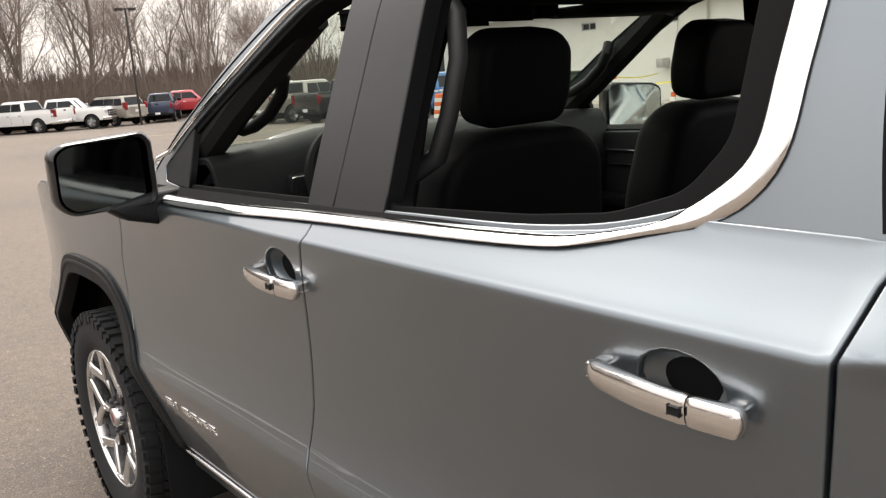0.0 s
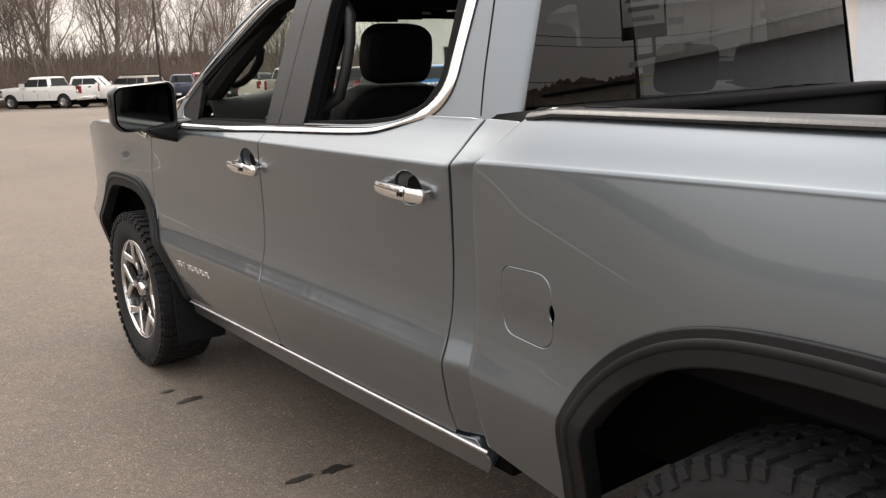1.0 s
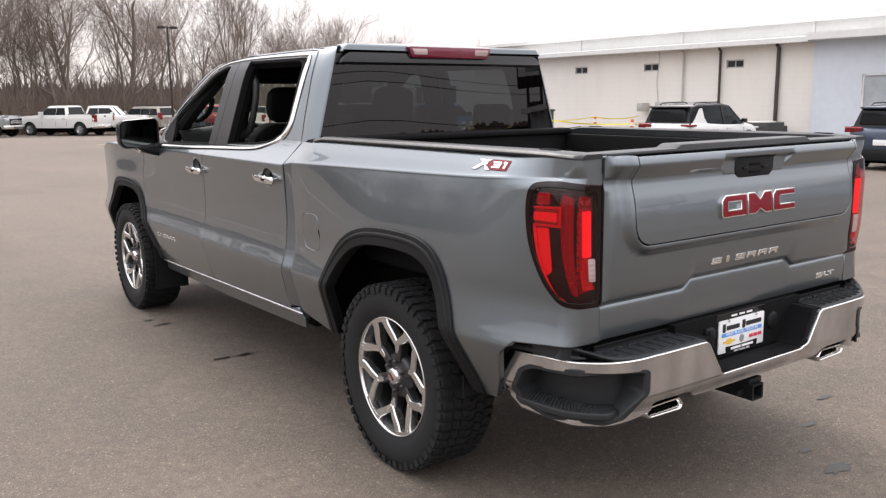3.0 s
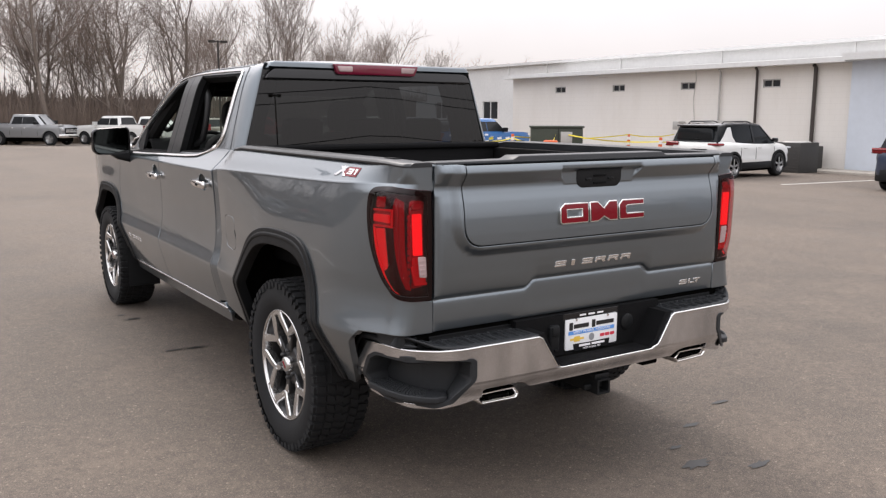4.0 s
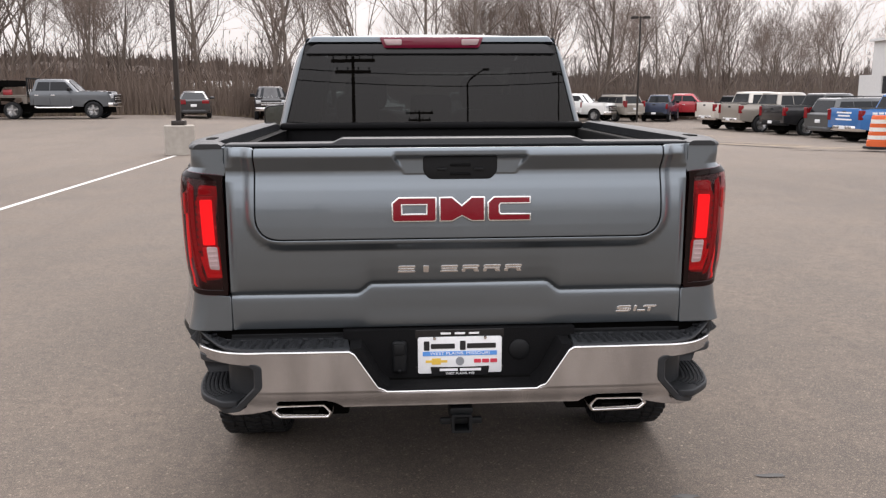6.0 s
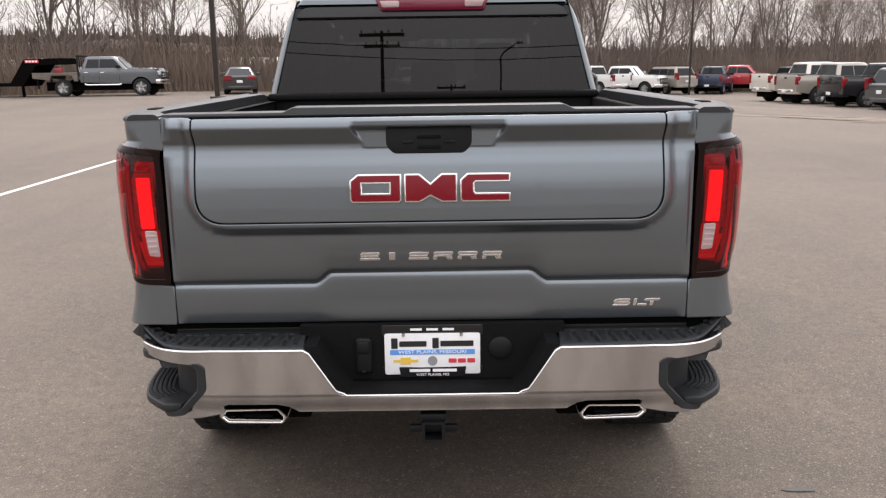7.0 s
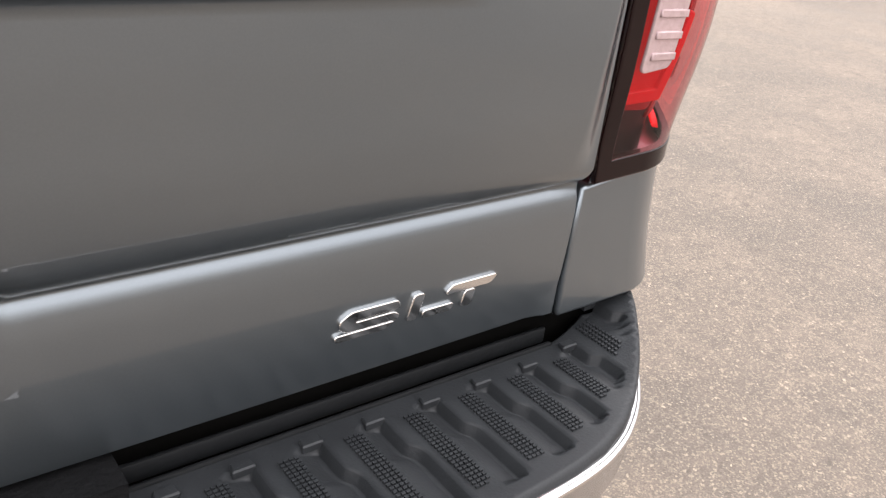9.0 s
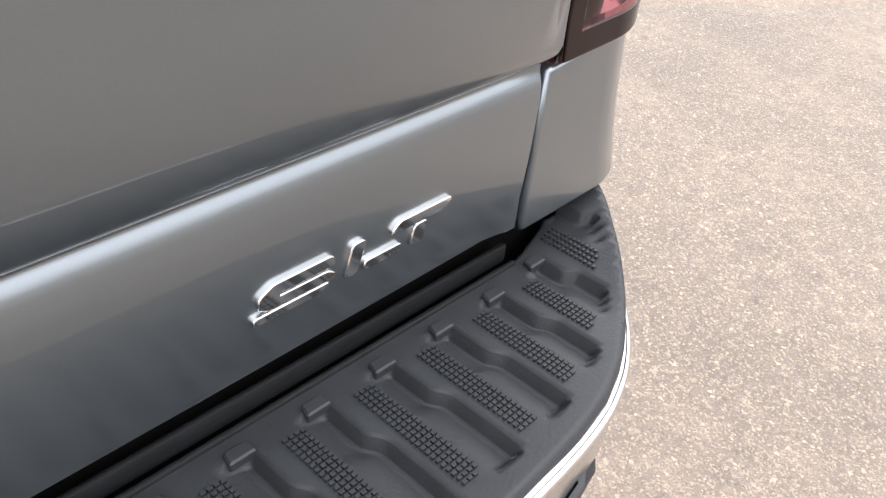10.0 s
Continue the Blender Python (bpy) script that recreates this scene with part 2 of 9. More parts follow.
paint = car_paint("grey_metallic_paint", (0.161, 0.187, 0.207), 0.90, 0.34)
chrome = plain("chrome", (0.80, 0.79, 0.78), 0.09, 1.0, 0.04, 60)
satin = Nodes("brushed_bright_steel")
sb = satin.noise(1.0, 3, 0.5, satin.coords((9, 9, 3.0)))
satin.set(Base_Color=satin.ramp(sb, (0.30, (0.47, 0.47, 0.485)), (0.70, (0.69, 0.69, 0.705))), Metallic=1.0, Roughness=satin.range(sb, 0.3, 0.7, 0.19, 0.25))
satin = satin.mat
trim_black = plain("black_plastic", (0.0062, 0.0068, 0.0077), 0.55, 0, 0.2, 120, 0.12, Specular_IOR_Level=0.25)
pad_black = plain("grained_bumper_plastic", (0.0215, 0.0232, 0.0255), 0.46, 0, 0.20, 420, 0.12, Specular_IOR_Level=0.30)
gloss_black = plain("gloss_black", (0.012, 0.012, 0.013), 0.12, 0, 0.1, 40)
pillar_grey = plain("satin_pillar_film", (0.008, 0.0083, 0.009), 0.34, 0, 0.12, 40, Specular_IOR_Level=0.5)
rubber = plain("tyre_rubber", (0.0135, 0.0140, 0.0150), 0.80, 0, 0.3, 45, 0.15, Specular_IOR_Level=0.3)
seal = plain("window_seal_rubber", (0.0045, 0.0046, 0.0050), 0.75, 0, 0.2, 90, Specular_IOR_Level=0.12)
under_black = plain("undercoated_steel", (0.0035, 0.0033, 0.003), 0.95, 0, 0.3, 25, 0.2, Specular_IOR_Level=0.04)
bed_liner = plain("sprayed_bed_liner", (0.0045, 0.0045, 0.005), 0.75, 0, 0.25, 180, 0.5, Specular_IOR_Level=0.15)
leather = plain("black_leather", (0.0032, 0.0034, 0.0037), 0.65, 0, 0.2, 70, 0.15, Specular_IOR_Level=0.14)
dash_mat = plain("dark_dashboard", (0.0055, 0.006, 0.0062), 0.6, 0, 0.2, 90, 0.2, Specular_IOR_Level=0.22)
grip_grey = plain("grey_moulded_plastic", (0.028, 0.029, 0.030), 0.5, 0, 0.15, 80, 0.1)
headliner_mat = plain("dark_headliner", (0.012, 0.012, 0.012), 0.95, 0, 0.15, 90, Specular_IOR_Level=0.1)
alloy = plain("machined_alloy", (0.68, 0.675, 0.67), 0.20, 0.95, 0.06, 40)
alloy_dark = plain("dark_alloy_pocket", (0.05, 0.05, 0.052), 0.35, 0.6, 0.15, 40)
red_paint_badge = plain("red_badge", (0.17, 0.004, 0.011), 0.15, 0.0, 0.1, 60, Specular_IOR_Level=0.3)
dark_lens = plain("smoked_lens", (0.006, 0.0008, 0.001), 0.05, 0, 0.1, 40, Specular_IOR_Level=0.3)
rail_black = plain("satin_rail_plastic", (0.019, 0.0205, 0.023), 0.36, 0, 0.2, 160, 0.15, Specular_IOR_Level=0.45)
side_red = Nodes("faintly_lit_red_lens")
side_red.set(Base_Color=(0.30, 0.004, 0.008), Roughness=0.07, Specular_IOR_Level=0.25, Emission_Color=(1.0, 0.012, 0.018), Emission_Strength=0.16)
side_red = side_red.mat
maroon_band = plain("dark_red_lens", (0.230, 0.0040, 0.009), 0.05, 0, 0.1, 40, Specular_IOR_Level=0.18)
lit_red = Nodes("lit_red_lamp")
lit_red.set(Base_Color=(0.35, 0.005, 0.008), Roughness=0.08, Emission_Color=(1.0, 0.008, 0.014), Emission_Strength=1.05)
lit_red = lit_red.mat
lamp_back = plain("dark_lamp_housing", (0.009, 0.0010, 0.0013), 0.30, 0, 0.2, 40, Specular_IOR_Level=0.3)
red_bowl = plain("red_reflector_bowl", (0.36, 0.012, 0.020), 0.22, 0.55, 0.25, 120, 0.15)
side_lit = Nodes("glowing_side_marker")
side_lit.set(Base_Color=(0.35, 0.005, 0.008), Roughness=0.1, Emission_Color=(1.0, 0.010, 0.016), Emission_Strength=0.42)
side_lit = side_lit.mat
clear_lens = plain("clear_lens", (0.46, 0.34, 0.34), 0.15, 0.2, 0.2, 200)
maroon_lens = plain("unlit_brake_lens", (0.17, 0.012, 0.035), 0.1, 0, 0.1, 40, Coat_Weight=1.0)


def glass(name, tint, rough=0.0, base=0.034):
    """A thin pane: a mirror-like coat, stronger at a slant, over tinted see-through."""
    m = Nodes(name)
    out = m.n["Material Output"]
    tr, gl, lw, mx, pw, ad = (m.n.new(k) for k in ("ShaderNodeBsdfTransparent", "ShaderNodeBsdfGlossy", "ShaderNodeLayerWeight", "ShaderNodeMixShader", "ShaderNodeMath", "ShaderNodeMapRange"))
    tr.inputs[0].default_value = (*tint, 1)
    gl.inputs["Roughness"].default_value = rough
    lw.inputs["Blend"].default_value = 0.5
    pw.operation, pw.inputs[1].default_value = "POWER", 4.0
    ad.inputs[3].default_value, ad.inputs[4].default_value = base, 1.0
    m.link(lw.outputs["Facing"], pw.inputs[0])
    m.link(pw.outputs[0], ad.inputs[0])
    m.link(ad.outputs[0], mx.inputs[0])
    m.link(tr.outputs[0], mx.inputs[1])
    m.link(gl.outputs[0], mx.inputs[2])
    m.link(mx.outputs[0], out.inputs["Surface"])
    return m.mat


green_glass = glass("green_tinted_glass", (0.78, 0.87, 0.79))
lamp_cover = glass("lamp_cover", (0.88, 0.50, 0.52))
privacy_glass = glass("privacy_glass", (0.050, 0.056, 0.060), base=0.052)
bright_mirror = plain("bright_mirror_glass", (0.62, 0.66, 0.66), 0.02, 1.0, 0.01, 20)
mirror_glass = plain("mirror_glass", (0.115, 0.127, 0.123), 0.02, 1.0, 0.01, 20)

asphalt = Nodes("worn_asphalt")
av = asphalt.coords()
grit, stones, chips = asphalt.noise(260, 3, 0.7, av), asphalt.voronoi(235, av, out="Color"), asphalt.voronoi(125, av, out="Color")
patch, mottle, broad, lanes = asphalt.noise(1.3, 6, 0.62, av), asphalt.noise(14, 5, 0.7, av), asphalt.noise(0.14, 5, 0.6, av), asphalt.noise(0.5, 4, 0.6, asphalt.coords((1, 0.12, 1)))
base = asphalt.ramp(patch, (0.32, (0.086, 0.070, 0.0585)), (0.68, (0.182, 0.147, 0.121)))
base = asphalt.mix(asphalt.range(broad, 0.40, 0.62, 0.0, 0.65), base, (0.204, 0.162, 0.129))
base = asphalt.mix(asphalt.range(mottle, 0.38, 0.66, 0.0, 0.65), base, (0.085, 0.072, 0.062))
base = asphalt.mix(asphalt.range(lanes, 0.50, 0.72, 0.0, 0.42), base, (0.075, 0.064, 0.056))
base = asphalt.mix(asphalt.range(stones, 0.58, 0.98, 0.0, 0.62), base, (0.34, 0.28, 0.215))
base = asphalt.mix(asphalt.range(chips, 0.83, 0.98, 0.0, 0.65), base, (0.45, 0.375, 0.285))
pebbles = asphalt.voronoi(62, av, out="Color")
base = asphalt.mix(asphalt.range(pebbles, 0.93, 0.99, 0.0, 0.18), base, (0.40, 0.335, 0.26))
base = asphalt.mix(asphalt.range(pebbles, 0.10, 0.02, 0.0, 0.35), base, (0.052, 0.045, 0.040))
base = asphalt.mix(asphalt.range(grit, 0.48, 0.70, 0, 0.70), base, (0.042, 0.036, 0.032))
flecks = asphalt.noise(48, 4, 0.75, av)
base = asphalt.mix(asphalt.range(flecks, 0.42, 0.28, 0.0, 0.62), base, (0.050, 0.043, 0.038))
base = asphalt.mix(asphalt.range(flecks, 0.58, 0.74, 0.0, 0.42), base, (0.31, 0.25, 0.19))
spots = asphalt.noise(2.6, 6, 0.65, av)
base = asphalt.mix(asphalt.range(spots, 0.70, 0.75, 0.0, 0.5), base, (0.05, 0.044, 0.039))
asphalt.set(Base_Color=base, Roughness=asphalt.range(patch, 0.3, 0.7, 0.7, 0.88), Specular_IOR_Level=0.35)
asphalt.bump(asphalt.mix(0.5, stones, grit), 0.7, 0.008)
asphalt = asphalt.mat

# ---- the pickup truck ----
# x across, y ahead, its tailgate near y = 0
truck = empty("pickup_truck")
tagged(truck, "grey metallic crew cab pickup truck with chrome trim, parked on asphalt", "pickup truck")
REAR_AXLE, FRONT_AXLE, AXLE_Z = 1.048, 4.793, 0.415

LOWER = [(0.36, 0.880), (0.44, 0.910), (0.50, 0.934), (0.58, 0.957), (0.66, 0.977), (0.72, 0.9895), (0.743, 0.9918), (0.752, 0.9913), (0.760, 0.9892), (0.785, 0.9810), (0.82, 0.9705), (0.86, 0.9625), (0.92, 0.9568), (1.0, 0.957), (1.1, 0.964)]
door_prof = curve(LOWER + [(1.2, 0.974), (1.265, 0.982), (1.280, 0.9835), (1.288, 0.9815), (1.295, 0.975), (1.32, 0.950), (1.34, 0.931), (1.37, 0.905), (1.40, 0.885)])
bed_prof = curve(LOWER[:-2] + [(1.0, 0.966), (1.1, 0.976), (1.2, 0.983), (1.265, 0.9862), (1.280, 0.9865), (1.288, 0.9845), (1.296, 0.9795), (1.36, 0.947), (1.405, 0.921), (1.425, 0.903), (1.435, 0.88)])


crease_rise = curve([(0.0, 0.068), (0.18, 0.064), (0.45, 0.052), (0.75, 0.044), (1.15, 0.036), (1.5, 0.029), (1.9, 0.019), (2.0, 0.010), (2.06, 0.0)])
CREASE = 1.281


def level(y, z):
    """The height at which the bedside's section is read: its shoulder crease climbs towards the tail."""
    top = CREASE + crease_rise(max(0.0, y))
    if z <= 1.0 or z >= 1.435:
        return z
    return 1.0 + (z - 1.0) * (CREASE - 1.0) / (top - 1.0) if z < top else CREASE + (z - top) * (1.435 - CREASE) / (1.435 - top)


def unlevel(y, v):
    """The true height for a height in the bedside's section."""
    top = CREASE + crease_rise(max(0.0, y))
    if v <= 1.0 or v >= 1.435:
        return v
    return 1.0 + (v - 1.0) * (top - 1.0) / (CREASE - 1.0) if v < CREASE else top + (v - CREASE) * (1.435 - top) / (1.435 - CREASE)


def half_width(y, z):
    """Half the body's width at a height and a place along it."""
    z = level(y, z)
    w = lerp(bed_prof(z), door_prof(z), ease(1.75, 2.05, y))
    w += 0.032 * bump_at(y, FRONT_AXLE, 0.66) * ease(0.5, 0.85, z) * (1 - ease(1.02, 1.24, z))
    # the haunch over the rear wheel swells from the crease down and dies out at the tail lamp
    haunch = ease(-0.10, 0.50, y) if y < REAR_AXLE else bump_at(y, REAR_AXLE, 0.66)
    w += 0.074 * haunch * ease(0.45, 0.85, z) * (1 - (1 - max(0.0, min(1.0, (1.277 - z) / 0.36))) ** 1.3)
    # the top of the bed stands upright at the tailgate
    if z > 1.255 and y < 0.34:
        w = lerp(w, bed_prof(min(z, CREASE)) - 0.030 * ease(1.255, 1.290, z) - 0.03 * ease(1.405, 1.435, z), ease(0.34, 0.05, y))
    if y < 0.40:
        w -= 0.052 * ((0.40 - y) / 0.40) ** 2
    if y > 5.0:
        w -= 0.075 * ((y - 5.0) / 0.75) ** 2
    return w


CORNER = 0.075


def corner_r(z):
    """The rear corner is rounder beside the lamp than at the top."""
    return CORNER - 0.045 * ease(1.335, 1.39, z)


def side_skin(s):
    """The body side as a surface over (u, z): u runs along the side, then round the rear corner to the tailgate."""
    def fn(u, z):
        if u >= CORNER:
            return (s * half_width(u, z), u, z)
        c = corner_r(z)
        if u >= c:
            return (s * half_width(u, z), u, z)
        xc = half_width(c, z) - c
        arc = c * math.pi / 2
        if u >= c - arc:
            a = (c - u) / c
            return (s * (xc + c * math.cos(a)), c - c * math.sin(a), z)
        return (s * (xc - (c - arc - u)), 0.0, z)
    return fn


def u_at_gap(z, x=0.799):
    c = corner_r(z)
    return c - c * math.pi / 2 - (half_width(c, z) - c - x)


ARCH_R = [(0.445, 0.50), (0.468, 0.64), (0.498, 0.76), (0.538, 0.86), (0.58, 0.945), (0.622, 1.005), (0.68, 1.046), (0.76, 1.070), (0.88, 1.079), (1.05, 1.076), (1.19, 1.060), (1.32, 1.020), (1.44, 0.950),
          (1.53, 0.865), (1.585, 0.777), (1.612, 0.685), (1.63, 0.60), (1.66, 0.48)]
ARCH_F = [(4.185, 0.47), (4.235, 0.62), (4.31, 0.77), (4.41, 0.91), (4.49, 0.985), (4.60, 1.025), (4.80, 1.035), (4.98, 1.025), (5.09, 0.99), (5.19, 0.91),
          (5.28, 0.79), (5.33, 0.66), (5.35, 0.52)]
TAIL_OUT = [(0.06, 1.339), (0.135, 1.335), (0.164, 1.324), (0.178, 1.295), (0.182, 1.235), (0.172, 1.15), (0.150, 1.075), (0.117, 1.00), (0.080, 0.945), (0.042, 0.922), (-0.01, 0.913)]


def build_body(s, name):
    """One side of the body: fender, two doors, bedside, sill and arch mouldings; s is -1 for the driver's side."""
    fn, fl = side_skin(s), s < 0
    # bedside with the rear corner; its cut-out holds the tail lamp
    gap = [(u_at_gap(z), z) for z in (1.325, 1.36, 1.40, 1.416)]
    low = [(u_at_gap(z), z) for z in (0.782, 0.84, 0.90)]
    rim = ([(0.445, 0.50), (0.38, 0.505), (0.32, 0.60), (0.27, 0.72), (0.21, 0.775), (0.05, 0.785)] + low[:1] + low[1:]
           + TAIL_OUT[::-1] + [(0.0, 1.330)] + gap)
    rim = rim + [(0.03, 1.418), (0.12, 1.420), (0.24, 1.428), (0.4, 1.435), (1.76, 1.435), (1.81, 1.415), (1.90, 1.33), (1.935, 1.285), (1.95, 1.15), (1.958, 0.95), (1.962, 0.80), (1.955, 0.70), (1.95, 0.53), (1.70, 0.475)] + ARCH_R[::-1][:-1]
    zs = [0.42, 0.46, 0.5, 0.54, 0.58, 0.62, 0.66, 0.70, 0.72, 0.735, 0.743, 0.749, 0.755, 0.762, 0.772, 0.785, 0.8, 0.82, 0.86, 0.9, 0.95, 1.0, 1.05, 1.1, 1.14, 1.18, 1.22, 1.25, 1.265, 1.274, 1.28, 1.284, 1.288, 1.292, 1.297, 1.304, 1.315, 1.33, 1.36, 1.39, 1.41, 1.42, 1.43]
    us = [-0.1, -0.043, -0.03, -0.015, 0, 0.015, 0.03, 0.045, 0.06, 0.075, 0.1, 0.14, 0.18, 0.24, 0.3, 0.36, 0.44, 0.52, 0.6, 0.7, 0.8, 0.9, 1.0, 1.1, 1.2, 1.3, 1.4, 1.5, 1.6, 1.7] + [1.72 + 0.012 * k for k in range(20)]
    fuel = rounded([(1.632, 0.865), (1.862, 0.865), (1.862, 1.072), (1.632, 1.072)], 0.055, 6)
    if s < 0:
        fuel = rounded([(1.648, 0.880), (1.845, 0.888), (1.845, 1.066), (1.648, 1.072)], [0.06, 0.05, 0.05, 0.06], 6)
    holes = [fuel] if s < 0 else []

    def bed_fn(u, v):
        # the leading edge of the bedside rolls in behind the cab
        z = unlevel(u, v)
        x, y, z2 = fn(u, z)
        lead = lerp(1.955, 1.80, ease(1.285, 1.43, z))
        k = max(0.0, min(1.2, (u - lead + 0.014) / 0.014)) * (1 - ease(1.24, 1.285, z))
        return (x - s * 0.003 * k * k, y, z2)
    part("bedside", panel([(u, level(u, z)) for u, z in rim], [[(u, level(u, z)) for u, z in hole] for hole in holes], bed_fn, us, zs, 0.03, fl), paint, truck)
    if holes:
        door = rounded([(1.654, 0.886), (1.839, 0.894), (1.839, 1.060), (1.654, 1.066)], [0.057, 0.047, 0.047, 0.057], 6)
        part("fuel_door", panel(door, [ellipse(1.655, 0.978, 0.012, 0.022, 12)], lambda u, z: (fn(u, z)[0], u, z), 0.03, 0.03, 0.01, fl), paint, truck, "grey fuel filler door with a finger notch")
        back = panel(rounded([(1.62, 0.86), (1.87, 0.86), (1.87, 1.09), (1.62, 1.09)], 0.02), [], lambda u, z: (fn(u, z)[0] - s * 0.016, u, z), 0.05, 0.05, 0, fl)
        part("fuel_door_pocket", back, seal, truck)
    # rear door
    def door_fn(u, z):
        x, y, z2 = fn(u, z)
        return (x, y, z2)
    rear_door = [(2.092, 0.535), (2.10, 0.60), (2.085, 0.73), (2.07, 0.90), (2.058, 1.10), (2.045, 1.288), (2.03, 1.36), (2.01, 1.40), (2.30, 1.40), (2.42, 1.375), (2.55, 1.362), (3.165, 1.338),
                 (3.155, 1.30), (3.185, 1.20), (3.215, 1.0), (3.235, 0.80), (3.21, 0.62), (3.19, 0.50), (3.15, 0.485), (2.2, 0.50), (2.11, 0.505)]
    front_door = [(3.205, 0.50), (3.222, 0.62), (3.247, 0.80), (3.227, 1.0), (3.197, 1.20), (3.167, 1.30), (3.175, 1.338), (4.20, 1.312), (4.30, 1.31), (4.345, 1.22), (4.37, 1.10), (4.372, 0.95),
                  (4.34, 0.80), (4.29, 0.66), (4.215, 0.52), (4.17, 0.465), (4.10, 0.468), (3.3, 0.485)]
    dus = [2.06 + 0.1 * k for k in range(24)]
    for label, outline, cy in (("rear_door", rear_door, 2.235), ("front_door", front_door, 3.285)):
        cup = ellipse(cy, 1.209, 0.070, 0.052, 20)
        part(label, panel(outline, [cup], door_fn, dus, zs, 0.025, fl), paint, truck)
        # the cupped hollow behind the handle
        def hollow(u, v, cy=cy):
            k = max(0.0, 1 - ((u - cy) / 0.070) ** 2 - ((v - 1.209) / 0.052) ** 2)
            return (s * (half_width(u, v) - 0.034 * math.sqrt(k) - 0.003), u, v)
        part("handle_cup", panel(ellipse(cy, 1.209, 0.069, 0.051, 20), [], hollow, 0.012, 0.012, 0, fl), paint, truck)
        build_handle(s, cy, 1.198 if label == "rear_door" else 1.181)
    # dark line between the doors and the cab, seen in the gaps
    part("door_jamb", panel([(1.90, 0.50), (4.5, 0.47), (4.45, 1.33), (3.17, 1.345), (2.5, 1.36), (2.0, 1.41), (1.72, 1.44), (1.80, 1.36), (1.90, 1.25)], [], lambda u, z: (s * (half_width(u, z) - 0.03), u, z), 0.2, 0.08, 0, fl), seal, truck)
    # cab corner post between the rear door and the bed
    def post_fn(u, z):
        k = max(0.0, min(1.2, (2.062 - u) / 0.10)) * (1 - 0.6 * ease(1.25, 1.33, z))
        return (s * (half_width(u, z) - 0.001 - 0.021 * k), u, z)
    post = [(2.082, 0.535), (2.088, 0.60), (2.073, 0.73), (2.058, 0.90), (2.046, 1.10), (2.033, 1.288), (2.018, 1.36), (1.998, 1.40), (1.845, 1.40), (1.905, 1.34), (1.945, 1.28), (1.95, 1.1), (1.965, 0.9), (1.968, 0.73), (1.96, 0.55)]
    part("cab_corner", panel(post, [], post_fn, [1.86, 1.9, 1.92, 1.94, 1.96, 1.98, 2.0, 2.02, 2.04, 2.06], zs, 0.03, fl), paint, truck)
    # front fender
    fender = [(4.225, 0.50), (4.30, 0.655), (4.35, 0.795), (4.384, 0.95), (4.382, 1.10), (4.357, 1.22), (4.312, 1.312), (4.36, 1.318), (4.8, 1.315), (5.3, 1.285), (5.52, 1.24), (5.60, 1.0), (5.62, 0.75), (5.55, 0.55), (5.36, 0.52)] + ARCH_F[::-1]
    part("front_fender", panel(fender, [], fn, [4.3 + 0.08 * k for k in range(17)], zs, 0.03, fl), paint, truck)
    # sill
    part("sill", panel([(1.96, 0.47), (2.0, 0.53), (2.15, 0.497), (3.2, 0.480), (4.15, 0.462), (4.20, 0.40), (3.0, 0.40), (2.0, 0.42)], [], lambda u, z: (s * (half_width(u, z) + 0.004), u, z), 0.2, 0.02, 0.05, fl), paint, truck)
    bead = [((s * (half_width(y, lerp(0.508, 0.466, (y - 1.95) / 2.25)) + 0.006), y, lerp(0.508, 0.466, (y - 1.95) / 2.25)), (0, 0.03, 1), (s, 0, 0)) for y in [1.95 + 2.23 * k / 30 for k in range(31)]]
    part("sill_bead", strip(bead, 0.014, 0.006), satin, truck)
    # arch mouldings
    for arch, cx in ((ARCH_R, REAR_AXLE), (ARCH_F, FRONT_AXLE)):
        inner = [(cx + (y - cx) * 0.885, 0.50 + (z - 0.50) * 0.885) for y, z in arch]

        def lip_fn(u, z, cx=cx):
            return (s * (half_width(u, z) + 0.012), u, z)
        part("wheel_arch_moulding", panel(smooth_line(arch, 4) + smooth_line(inner, 4)[::-1], [], lip_fn, 0.1, 0.05, 0.05, fl, 0.006), trim_black, truck, "dark grey plastic wheel arch moulding")
        step = [(cx + (y - cx) * 0.955, 0.50 + (z - 0.50) * 0.955) for y, z in arch]
        pts = []
        line = smooth_line(step, 4)
        for i, (y, z) in enumerate(line):
            a, b = line[max(i - 1, 0)], line[min(i + 1, len(line) - 1)]
            d = Vector((0, b[0] - a[0], b[1] - a[1])).normalized()
            pts.append(((s * (half_width(y, z) + 0.011), y, z), (0, -d.z, d.y), (s, 0, 0)))
        part("moulding_ridge", strip(pts, 0.022, 0.005), trim_black, truck)
        # dark liner of the wheel housing
        bm = bmesh.new()
        rows = []
        for x in (None, 0.78, 0.52):
            rows.append([bm.verts.new((s * (x or half_width(y, z) - 0.03), y, z)) for y, z in [(cx + (p[0] - cx) * 0.97, p[1] * 0.985) for p in smooth_line(arch, 3)]])
        for r0, r1 in zip(rows, rows[1:]):
            for k in range(len(r0) - 1):
                bm.faces.new((r0[k], r0[k + 1], r1[k + 1], r1[k])).smooth = True
        wall = [v for v in rows[-1]]
        bm.faces.new(wall)
        part("wheel_housing", bm, under_black, truck)


